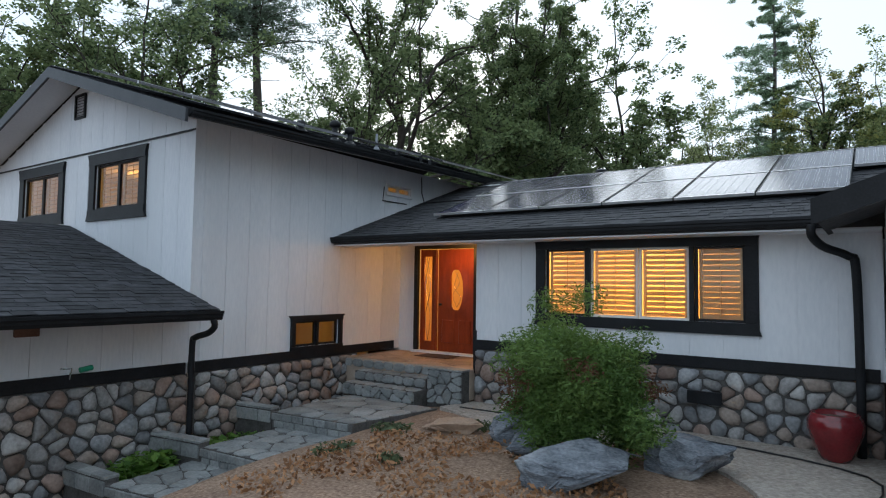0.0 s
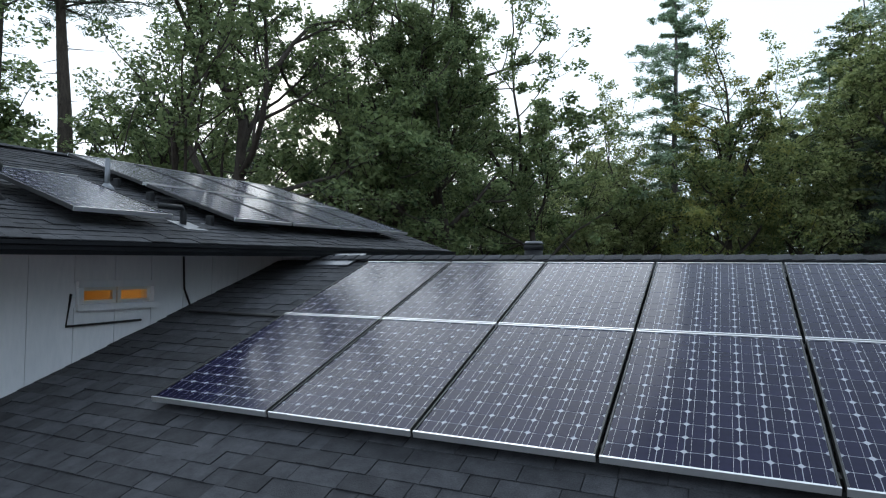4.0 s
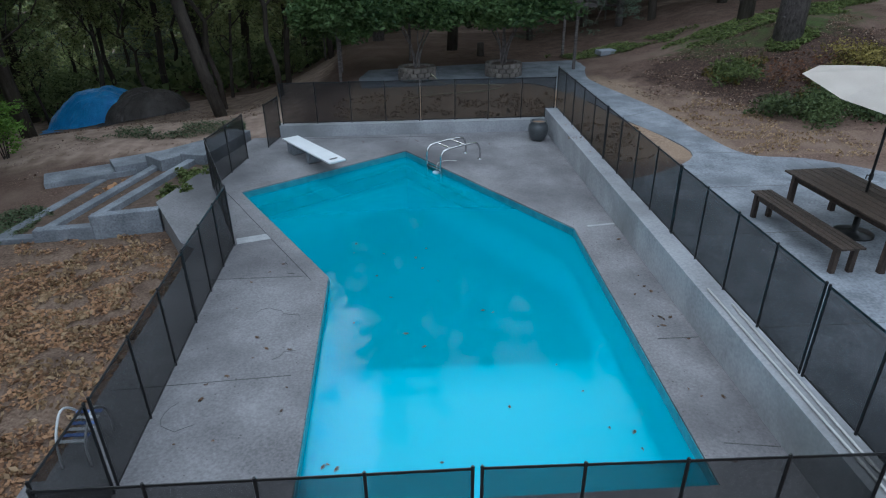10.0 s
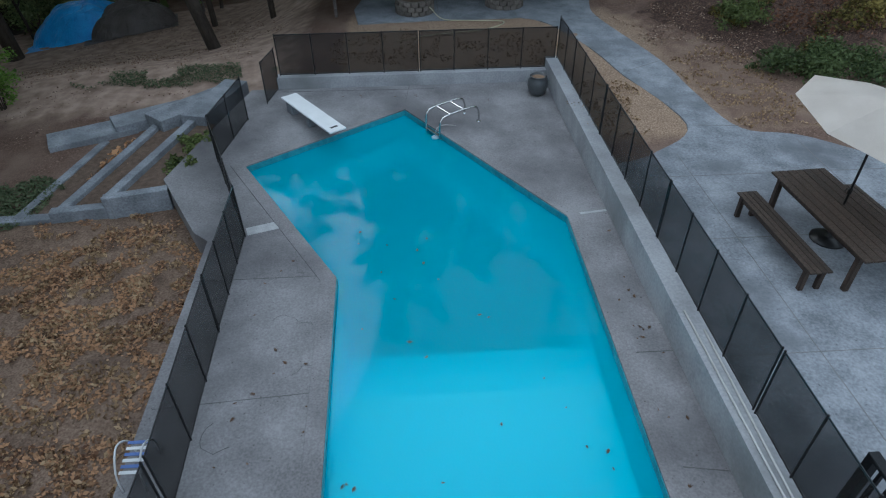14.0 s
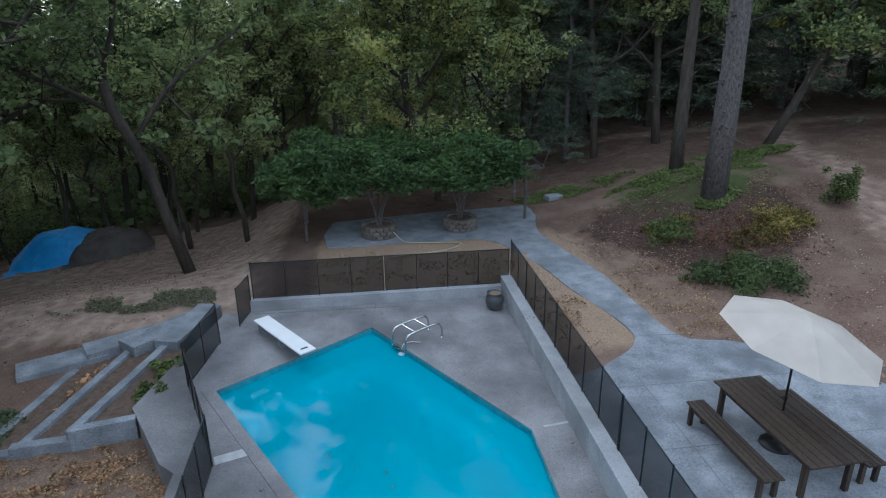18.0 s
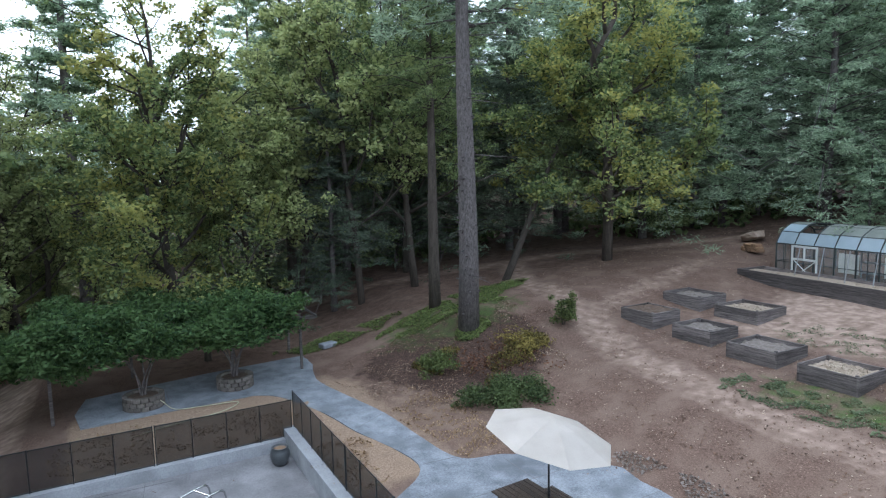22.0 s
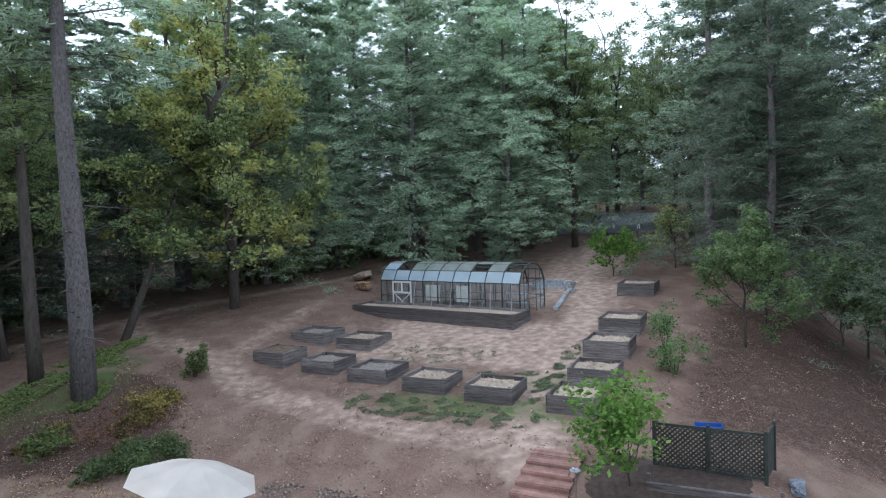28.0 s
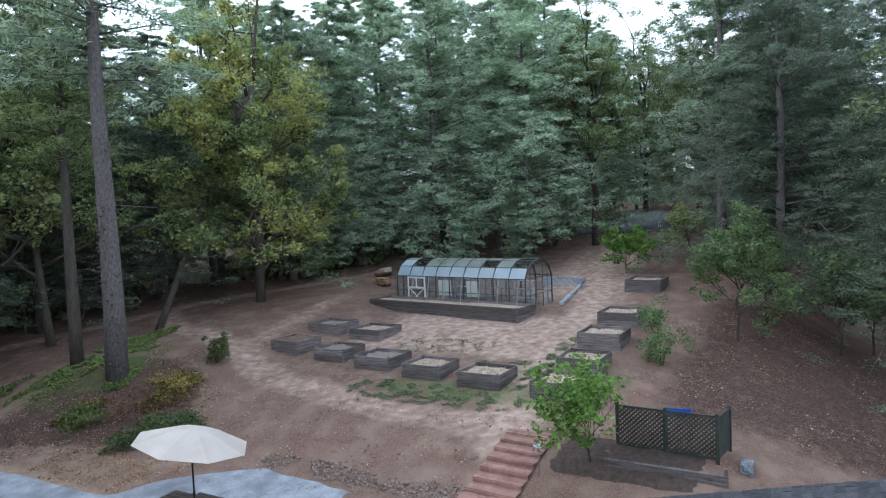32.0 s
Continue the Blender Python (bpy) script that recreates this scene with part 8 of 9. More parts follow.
for s in (0.8, 1.85, 2.5):
    t = thing("rail_foot", Matrix.Translation(on_upper(s, 10.98).translation - Vector((0, 0, 0.17))), "black bracket foot at the panel edge", "bracket", "panel feet")
    part("foot", box(bm_new(), (0, 0, 0.06), (0.09, 0.06, 0.12), bev=0.008), vent_black, t)
    part("plate", box(bm_new(), (0.02, 0, 0.0), (0.2, 0.2, 0.01), Matrix.Rotation(math.atan(U_SLOPE), 3, "Y")), lead, t)
for pts, lab in (([(SW + 0.03, 10.5, 4.46), (SW + 0.03, 10.52, 4.1), (SW + 0.03, 10.6, 3.93)], "black cable down the wall from the eave"), ([(SW + 0.03, 9.24, 4.08), (SW + 0.03, 9.2, 3.79), (SW + 0.03, 9.98, 3.8)], "thin black cable under the small window")):
    solid("wall_cable", tube(bm_new(), pts, 0.012, 5), metal_black, lab, "cable", smooth=True)

# ---- rooms behind the windows and their lamps ----
room_wall = mat("warm_wall", (0.62, 0.54, 0.42), (0.70, 0.62, 0.50), 0.8, 2, 30, 0.05)


def room(name, x0, x1, y0, y1, z0, z1, open_side):
    """A closed room shell whose window side stays open to the wall."""
    w = 0.05
    sides = {"floor": ((x0, y0, z0 - w), (x1, y1, z0)), "ceiling": ((x0, y0, z1), (x1, y1, z1 + w)), "south": ((x0, y0 - w, z0), (x1, y0, z1)), "north": ((x0, y1, z0), (x1, y1 + w, z1)), "west": ((x0 - w, y0, z0), (x0, y1, z1)), "east": ((x1, y0, z0), (x1 + w, y1, z1))}
    for k, (a, b) in sides.items():
        if k != open_side:
            a, b = Vector(a), Vector(b)
            nm = "ceiling_" + name if k == "ceiling" else "floor_" + name if k == "floor" else "wall_" + name + "_" + k
            solid(nm, box(bm_new(), (a + b) / 2, b - a), room_wall, "warm painted inner surface of a lit room", "room", "structure")


room("living_room", -4.5, 0.6, FW + 0.152, 12.0, 0.9, 2.78, "south")
room("hall", -7.2, -4.62, 9.985, 12.5, 0.6, 2.9, "south")
room("bedroom", -14.6, -7.7, GW + 0.152, 8.5, 2.4, 4.45, "south")
room("basement", -11.0, SW - 0.155, 6.3, 9.0, 0.0, 1.75, "east")
room("bath", -9.5, SW - 0.155, 9.1, 10.7, 2.6, 4.4, "east")


def lamp(name, kind, energy, colour, at, size=0.3):
    d = bpy.data.lights.new(name, kind)
    d.energy, d.color = energy, colour
    if kind == "POINT":
        d.shadow_soft_size = size
    ob = new(name, d)
    ob.location = at
    return ob


WARM = (1.0, 0.46, 0.085)
for at, e in (((-2.7, 10.2, 2.45), 200), ((-5.9, 11.0, 2.4), 34), ((-9.8, 6.8, 4.1), 26), ((-12.6, 6.8, 4.1), 14), ((-9.0, 7.6, 1.5), 4.5), ((-8.5, 9.9, 4.1), 3)):
    lamp("room_lamp", "POINT", e, WARM, at, 0.2)
lamp("porch_lamp", "POINT", 20, (1.0, 0.42, 0.08), (-5.75, 9.28, 2.78), 0.06)
t = thing("porch_light", pose(-5.75, 9.28, 2.915), "small recessed porch light", "lamp")
part("trim_ring", lathe(bm_new(), [(0.05, -0.012), (0.085, -0.012), (0.085, 0.0), (0.05, 0.0)], 18), white_vinyl, t)
part("bulb", lathe(bm_new(), [(0.0, -0.008), (0.045, -0.008), (0.045, -0.002), (0.0, -0.002)], 16), plain("lit_bulb", (0.8, 0.7, 0.5), 0.4, emit=(1.0, 0.55, 0.2), power=8), t)

# ---- front garden ----
boulder = mat("blue_grey_boulder", (0.045, 0.052, 0.066), (0.24, 0.26, 0.29), 0.8, 4.5, 26, 1.6, dirt=(0.36, 0.37, 0.385), stretch=(1, 1, 3.0))
leaf_fern = leaf_mat("fern_like_leaf", (0.026, 0.060, 0.014), (0.14, 0.22, 0.055), 0.35)


def rock(name, x, y, w, d, h, seed, label, turn=0.0, material=None, z=None):
    rr = np.random.default_rng(int(seed * 10))
    bm = bm_new()
    for _ in range(14):      # an angular split block: the hull of a few points, then weathered
        u = rr.normal(size=3)
        u /= np.abs(u).max() ** 0.6 * np.linalg.norm(u) ** 0.4
        bm.verts.new(Vector(u) * 0.5)
    made = bmesh.ops.convex_hull(bm, input=bm.verts[:])
    bmesh.ops.delete(bm, geom=[g for g in set(made["geom_interior"]) if isinstance(g, bmesh.types.BMVert)], context="VERTS")
    bmesh.ops.bevel(bm, geom=bm.edges[:], offset=0.02, segments=1, affect="EDGES")
    bmesh.ops.triangulate(bm, faces=bm.faces[:])
    bmesh.ops.subdivide_edges(bm, edges=bm.edges[:], cuts=3, use_grid_fill=True)
    for v in bm.verts:
        v.co += v.co.normalized() * (0.075 * noise.noise(v.co * 5 + Vector((seed, 0, 0))) + 0.06 * abs(noise.noise(Vector((v.co.x * 4, v.co.y * 4, v.co.z * 16)) + Vector((0, seed, 0)))) + 0.03 * noise.noise(v.co * 13))
        v.co = Vector((v.co.x * w, v.co.y * d, v.co.z * h))
    bmesh.ops.translate(bm, vec=(0, 0, h * 0.35), verts=bm.verts)
    ob = solid(name, bm, material or boulder, label, "rock", group="garden boulders")
    ob.matrix_basis = pose(x, y, ground_z(x, y) if z is None else z, 0, 0, turn)
    return ob


rock("boulder", -1.75, 5.45, 1.15, 0.7, 0.5, 1.0, "angular blue-grey boulder under the bush", 20)
rock("boulder", -0.95, 6.6, 0.9, 0.62, 0.46, 2.2, "broad blue-grey boulder beside the gravel", -10)
rock("boulder", -2.95, 6.6, 0.75, 0.5, 0.42, 3.1, "blue-grey boulder behind the bush", 30)
rock("boulder", -2.55, 6.15, 0.7, 0.45, 0.36, 5.2, "blue-grey boulder behind the bush", 70)
rock("boulder", -3.9, 6.55, 0.85, 0.5, 0.20, 6.4, "flat tan boulder at the path edge", 10, flag_tan)
rock("boulder", 11.3, 15.1, 0.8, 0.75, 0.34, 7.7, "pale blue-grey boulder at the lattice corner", 10)
t = shrub("front_bush", -2.05, 6.3, 1.36, 1.36, 44000, leaf_fern, "feathery green bush with reddish lower leaves", 0.0165, seed=71, stems=15, long=1.7)
# core leaves in darker green: the bush's inner shade is painted in
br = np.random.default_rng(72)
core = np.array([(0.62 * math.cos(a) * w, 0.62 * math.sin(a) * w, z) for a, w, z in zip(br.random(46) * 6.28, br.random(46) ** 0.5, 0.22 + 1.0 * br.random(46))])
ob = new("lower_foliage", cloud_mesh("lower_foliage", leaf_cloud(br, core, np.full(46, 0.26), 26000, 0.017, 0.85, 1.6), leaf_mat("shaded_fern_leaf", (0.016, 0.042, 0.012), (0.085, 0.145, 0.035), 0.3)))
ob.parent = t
ob = new("red_foliage", cloud_mesh("red_foliage", leaf_cloud(np.random.default_rng(73), np.array([(-0.7, -0.2, 0.6), (0.75, 0.2, 0.85), (-0.5, -0.6, 0.9), (0.3, -0.6, 1.1)]), np.full(4, 0.22), 700, 0.018, 0.8, 1.6), leaf_red))
ob.parent = t
t = thing("red_urn", pose(0.30, 7.98, 0.195) @ Matrix.Scale(0.76, 4), "glossy dark red glazed urn by the stone base", "urn")
part("urn_body", lathe(bm_new(), [(0.17, 0), (0.23, 0.08), (0.31, 0.28), (0.365, 0.46), (0.37, 0.56), (0.34, 0.64), (0.315, 0.665), (0.325, 0.69), (0.30, 0.70), (0.27, 0.66), (0.25, 0.6)], 28), mat("red_glaze", (0.11, 0.008, 0.012), (0.20, 0.015, 0.020), 0.12, 3, 30, 0.05, spec=0.7), t, smooth=True)
part("soil", lathe(bm_new(), [(0.0, 0.6), (0.225, 0.6), (0.225, 0.63), (0.0, 0.64)], 18), soil_dark, t)
gravel = mat("pale_gravel", (0.20, 0.172, 0.148), (0.50, 0.445, 0.39), 0.95, 22, 110, 1.0, world_coords=True)
solid("gravel_path", slab(bm_new(), [tuple(p) for p in curve_pts([(-4.9, 7.64), (-3.3, 7.0), (-1.4, 7.15), (-0.25, 6.2), (-0.1, 4.5), (0.2, 2.0)], 5)] + [(6.0, 2.0), (6.0, 6.85), (0.78, 6.85), (0.78, FW - 0.05), (-4.7, FW - 0.05)], -0.2, 0.20), gravel, "pale gravel path along the house", "path", "structure")
drip = curve_pts([(-4.6, 7.75, 0.21), (-3.5, 7.8, 0.215), (-1.8, 8.0, 0.215), (0.6, 7.4, 0.215), (0.4, 5.6, 0.22)], 6)
solid("drip_hose", tube(bm_new(), [tuple(p) for p in drip], 0.011, 5), metal_black, "thin black drip hose on the gravel", "hose", smooth=True)

# ---- garden: planter beds ----
soil_grey = mat("dry_grey_soil", (0.10, 0.085, 0.075), (0.25, 0.21, 0.185), 0.95, 9, 60, 0.9)
straw_fill = mat("straw_mulch", (0.20, 0.155, 0.118), (0.46, 0.375, 0.295), 0.95, 14, 80, 0.9)
straw_tuft = leaf_mat("straw_blade", (0.26, 0.205, 0.15), (0.55, 0.46, 0.36), 0.1)


def planter(x0, x1, y0, y1, h, fill, label, seed, boards_up=2, turn=0.0, gz=None, top=None):
    cx, cy = (x0 + x1) / 2, (y0 + y1) / 2
    if gz is None:
        gz = min(ground_z(x, y) for x in (x0, x1) for y in (y0, y1)) - 0.02
        top = ground_z(cx, cy) + h
    t = thing("planter_bed", pose(cx, cy, gz, 0, 0, turn), label, "planter", "raised planter beds")
    sx, sy, H = x1 - x0, y1 - y0, top - gz
    for k in range(boards_up):
        z, hh = H * (k + 0.5) / boards_up, H / boards_up - 0.008
        for s in (-1, 1):
            part("side_board", box(bm_new(), (0, s * (sy / 2 - 0.03), z), (sx, 0.06, hh), bev=0.006), wood_grey, t)
            part("end_board", box(bm_new(), (s * (sx / 2 - 0.03), 0, z), (0.06, sy - 0.124, hh), bev=0.006), wood_grey, t)
    for sx_ in (-1, 1):
        for sy_ in (-1, 1):
            part("corner_post", box(bm_new(), (sx_ * (sx / 2 - 0.105), sy_ * (sy / 2 - 0.105), H / 2 + 0.015), (0.085, 0.085, H + 0.03), bev=0.006), wood_grey, t)
    ma = straw_fill if fill == "straw" else (soil_dark if fill == "heap" else soil_grey)
    bm = bm_new()
    n = 9
    g = [[bm.verts.new((-sx / 2 + 0.062 + (sx - 0.124) * i / n, -sy / 2 + 0.062 + (sy - 0.124) * j / n, H - 0.15 + 0.10 * noise.noise((i * 0.7 + seed, j * 0.7, seed)) + (0.1 if fill == "heap" else 0))) for j in range(n + 1)] for i in range(n + 1)]
    for i in range(n):
        for j in range(n):
            bm.faces.new((g[i][j], g[i + 1][j], g[i + 1][j + 1], g[i][j + 1]))
    part("filling", bm, ma, t)
    if fill == "straw":
        r = np.random.default_rng(seed)
        c = np.stack(((r.random(60) - 0.5) * sx * 0.7, (r.random(60) - 0.5) * sy * 0.7, np.full(60, H - 0.11)), 1)
        ob = new("straw", cloud_mesh("straw", leaf_cloud(r, c, np.full(60, 0.14), 320, 0.09, 0.35, 1.0, 0.1), straw_tuft))
        ob.parent = t
    return t


for k, (x0, x1, y0, y1, h, fill, lab) in enumerate((
        (15.28, 16.93, 34.55, 36.32, 0.52, "heap", "weathered plank planter bed heaped with brown compost"), (15.12, 16.70, 31.66, 33.44, 0.50, "soil", "weathered plank planter bed with dry soil"),
        (14.72, 16.45, 28.87, 30.75, 0.46, "soil", "weathered plank planter bed, half empty"), (14.28, 15.9, 26.16, 27.95, 0.50, "straw", "weathered plank planter bed with straw mulch"),
        (14.04, 15.68, 23.47, 25.28, 0.50, "straw", "weathered plank planter bed with straw mulch"), (18.33, 20.1, 34.68, 36.7, 0.46, "soil", "weathered plank planter bed with dry soil"),
        (18.3, 20.2, 31.95, 33.95, 0.44, "straw", "weathered plank planter bed with pale straw"), (13.8, 15.6, 20.6, 22.2, 0.52, "straw", "weathered plank planter bed with straw mulch"),
        (16.3, 18.05, 20.45, 22.15, 0.56, "straw", "tall plank planter bed full of straw"), (19.5, 21.35, 20.5, 22.35, 0.58, "straw", "tall plank planter bed full of straw"),
        (22.7, 24.75, 20.55, 22.4, 0.62, "straw", "tall plank planter bed with a wire hoop"), (29.9, 32.4, 20.9, 22.9, 0.58, "straw", "far plank planter bed with straw"))):
    planter(x0, x1, y0, y1, h, fill, lab, k + 1)
planter(23.25, 25.05, 26.25, 36.85, 0.0, "straw", "long low timber planter before the greenhouse", 30, 2, -8.1, ground_z(22.6, 26.4) - 0.05, ground_z(22.6, 26.4) + 0.76)


# ---- greenhouse ----
gh_frame = plain("green_black_metal", (0.022, 0.028, 0.027), 0.45)
gh_glass = see_through("milky_panel", (0.42, 0.50, 0.54), 0.86, 0.25)
gh_solid = mat("white_roof_panel", (0.42, 0.52, 0.58), (0.52, 0.61, 0.66), 0.35, 2, 30, 0.05)
gh_old = mat("aged_roof_panel", (0.24, 0.27, 0.24), (0.36, 0.38, 0.34), 0.5, 2, 30, 0.1)
GL, GWD = 9.3, 2.9
t = thing("greenhouse", pose(26.5, 31.15, ground_z(26.3, 31.6) - 0.12, 0, 0, -8.1), "green-framed greenhouse with a curved roof and open panels", "greenhouse")
prof = [(-GWD / 2, 0), (-GWD / 2, 1.75), (-1.12, 2.32), (-0.52, 2.66), (0, 2.74), (0.52, 2.66), (1.12, 2.32), (GWD / 2, 1.75), (GWD / 2, 0)]
bays = 9
for k in range(bays + 1):
    y = -GL / 2 + GL * k / bays
    part("arch", tube(bm_new(), [(x, y, z) for x, z in prof], 0.048, 4), gh_frame, t)
for x, z in prof[1:8]:
    part("purlin", rod(bm_new(), (x, -GL / 2, z), (x, GL / 2, z), 0.032, seg=4), gh_frame, t)
for x in (-GWD / 2, GWD / 2):
    for z in (0.05, 0.85):
        part("side_rail", rod(bm_new(), (x, -GL / 2, z), (x, GL / 2, z), 0.02, seg=4), gh_frame, t)
r = np.random.default_rng(8)
for k in range(bays):
    y0, y1 = -GL / 2 + GL * k / bays + 0.03, -GL / 2 + GL * (k + 1) / bays - 0.03
    for q in range(len(prof) - 1):
        a, b = prof[q], prof[q + 1]
        if q in (2, 3) and k in (0, bays - 2) or q == 4 and k == 1 or q == 2 and k in (2,):
            continue
        ma = gh_glass if q in (0, 7) else (gh_solid if q == 1 or (q == 2 and k > 6) else (gh_old if q in (2, 3, 4) else gh_glass))
        if q == 0 and r.random() < 0.3:
            continue
        bm = bm_new()
        fx = -0.02 if q < 4 else 0.02
        bm.faces.new([bm.verts.new(p) for p in ((a[0] + fx * 0.5, y0, a[1] + 0.02), (b[0] + fx * 0.5, y0, b[1] - 0.02 * (q in (0, 7)) + 0.02), (b[0] + fx * 0.5, y1, b[1] - 0.02 * (q in (0, 7)) + 0.02), (a[0] + fx * 0.5, y1, a[1] + 0.02))])
        bmesh.ops.solidify(bm, geom=bm.faces[:], thickness=0.012)
        part("roof_panel" if q not in (0, 7) else "side_panel", bm, ma, t)
for y in (-GL / 2, GL / 2):
    for x in (-0.95, -0.42, 0.42, 0.95):
        part("mullion", rod(bm_new(), (x, y, 0), (x, y, 2.35 if abs(x) > 0.5 else 2.68), 0.022, seg=4), gh_frame, t)
    for z in (0.85, 1.75):
        part("end_rail", rod(bm_new(), (-GWD / 2, y, z), (GWD / 2, y, z), 0.022, seg=4), gh_frame, t)
    for x0, x1 in ((-1.4, -0.97), (-0.93, -0.44), (0.44, 0.93), (0.97, 1.4)):
        part("end_panel", box(bm_new(), ((x0 + x1) / 2, y, 0.9), (x1 - x0, 0.01, 1.65)), gh_glass, t)
for k in range(7):
    y = -4.2 + 1.25 * k
    part("prop", rod(bm_new(), (-GWD / 2 - 0.8, y - 0.35, 0.25), (-GWD / 2 + 0.0, y, 1.72), 0.024, seg=5), plain("grey_prop", (0.25, 0.25, 0.25), 0.6) if k == 0 else bpy.data.materials["grey_prop"], t)
gx = -GWD / 2 - 0.06
white_wood = plain("white_wood", (0.6, 0.6, 0.58), 0.6)
shelf_wood = plain("greyed_shelf_wood", (0.26, 0.26, 0.25), 0.7)
door_part = part("door", wall_with_holes(bm_new(), 2.35, 3.75, 0.0, 1.72, [(2.44, 3.01, 1.1, 1.62), (3.09, 3.66, 1.1, 1.62), (2.44, 3.66, 0.08, 1.0)], lambda a, z, d: (gx + d, a, z), 0.04), white_wood, t, "white wooden greenhouse door with a cross brace")
for y0, y1 in ((2.44, 3.66), (3.66, 2.44)):
    part("brace", rod(bm_new(), (gx + 0.02, y0, 0.06), (gx + 0.02, y1, 1.02), 0.026, seg=4), white_wood, door_part)
for k in range(bays):
    y = -GL / 2 + GL * (k + 0.5) / bays
    part("stud", rod(bm_new(), (-GWD / 2, y, 0), (-GWD / 2, y, 1.75), 0.02, seg=4), gh_frame, t)
for y0, n in ((-3.3, 3), (-0.6, 4), (1.0, 3)):
    sh = thing("greenhouse_shelf", pose(26.5, 31.15, ground_z(26.3, 31.6) - 0.12, 0, 0, -8.1) @ pose(0.7, y0, 0), "pale slatted shelf unit inside the greenhouse", "shelf", "greenhouse shelves")
    for z in (0.45, 0.95, 1.45)[:n]:
        part("shelf_board", box(bm_new(), (0, 0, z), (0.5, 1.3, 0.03)), shelf_wood, sh)
    for x in (-0.22, 0.22):
        for y in (-0.6, 0.6):
            part("leg", box(bm_new(), (x, y, 0.75), (0.04, 0.04, 1.5)), shelf_wood, sh)
for y, w in ((0.9, 0.95), (-1.15, 0.9)):
    part("pale_board", box(bm_new(), (-GWD / 2 + 0.06, y, 1.1), (0.02, w, 0.9)), mat("pale_backing", (0.42, 0.42, 0.38), (0.55, 0.55, 0.50), 0.8), t, "pale board behind the frame")
block_wall = mat("grey_garden_block", (0.16, 0.165, 0.175), (0.32, 0.325, 0.34), 0.9, 5, 30, 0.4, vary=0.25)
blk = mesh_of(box(bm_new(), (0, 0, 0), (0.4, 0.22, 0.2), bev=0.012), "block", block_wall)
t = thing("retaining_blocks", pose(31.0, 26.6, ground_z(31.0, 26.6)), "low curved wall of grey blocks by the greenhouse", "wall")
for row in range(3):
    for k in range(7):
        a = -0.9 + 0.28 * k + 0.14 * (row % 2)
        x, y = -1.2 + 1.6 * math.cos(a), 0.3 + 1.6 * math.sin(a)
        piece("block", blk, t, pose(x, y, ground_z(31.0 + x, 26.6 + y) - ground_z(31.0, 26.6) + 0.08 + 0.2 * row, 0, 0, math.degrees(a) + 90))
pale_blk = mesh_of(box(bm_new(), (0, 0, 0), (0.42, 0.24, 0.2), bev=0.015), "block", concrete_wall)
t = thing("stepped_blocks", pose(26.6, 25.5, ground_z(26.6, 25.5)), "row of pale blocks edging the garden path", "edging")
for k in range(9):
    x, y = 0.5 * k, 0.04 * k
    piece("block", pale_blk, t, pose(x, y, ground_z(26.6 + x, 25.5 + y) - ground_z(26.6, 25.5) + 0.09, 0, 0, 4 + 6 * math.sin(k)))
t = thing("firewood_stack", pose(27.6, 38.6, ground_z(27.6, 38.6), 0, 0, 80), "small stack of split logs beside the greenhouse", "firewood")
for row in range(3):
    for k in range(7 - row):
        piece("log", log_me, t, pose(-0.6 + 0.18 * k + 0.09 * row, 0.03 * math.sin(k * 3), 0.085 + 0.155 * row, 0, 0, 4 * math.sin(k)))
rock("boulder", 29.5, 39.8, 1.6, 1.2, 0.8, 9.3, "pale earth-stained boulder behind the greenhouse", 10, mat("tan_boulder", (0.22, 0.16, 0.12), (0.36, 0.28, 0.22)))
solid("wire_hoop", tube(bm_new(), [tuple(p) for p in curve_pts([(23.7, 20.7, 3.3), (24.0, 20.8, 3.75), (24.5, 20.6, 3.75), (24.9, 20.2, 3.4)], 5)], 0.012, 5), metal_black, "bent black hose hoop over the bed", "hoop", smooth=True)

# ---- steps, lattice and low timber wall ----
t = thing("garden_steps", pose(7.6, 21.0, 0.88), "weathered redwood plank steps up the bank", "steps")
for k in range(8):
    x = 0.45 * k
    z = max(0.05, ground_z(7.6 + x, 21.0) - 0.88 + 0.13)
    part("riser", box(bm_new(), (x + 0.03, 0, z - 0.09), (0.04, 1.42, 0.16)), wood_red, t)
    for j in range(3):
        part("tread_board", box(bm_new(), (x + 0.115 + 0.145 * j, 0, z), (0.138, 1.46, 0.036), bev=0.004), wood_red, t)
t = thing("bird_bath", pose(9.2, 20.05, ground_z(9.2, 20.05)), "shallow pale dish on a thin bent metal post", "bird bath")
part("dish", lathe(bm_new(), [(0.02, 0.78), (0.10, 0.79), (0.14, 0.82), (0.135, 0.83), (0.09, 0.805), (0.02, 0.80)], 18), concrete_wall, t, smooth=True)
part("post", tube(bm_new(), [tuple(p) for p in curve_pts([(0, 0, -0.1), (0, 0, 0.75), (0.06, 0.1, 0.85), (0.1, 0.2, 0.6)], 4)], 0.016, 6), metal_bright, t, smooth=True)
lat_wood = mat("lattice_stain", (0.016, 0.019, 0.015), (0.050, 0.056, 0.046), 0.8, 4, 30, 0.3)
t = thing("lattice_screen", pose(11.15, 15.85, ground_z(11.15, 17)), "dark stained lattice screen with square posts", "lattice")
for x, y in ((0, 0), (0.05, 2.6), (0.02, 1.3), (0.9, -0.2)):
    part("post", box(bm_new(), (x, y, 0.62), (0.09, 0.09, 1.4), bev=0.006), lat_wood, t)
for z in (0.12, 1.22):
    part("rail", box(bm_new(), (0.02, 1.3, z), (0.04, 2.6, 0.07)), lat_wood, t)
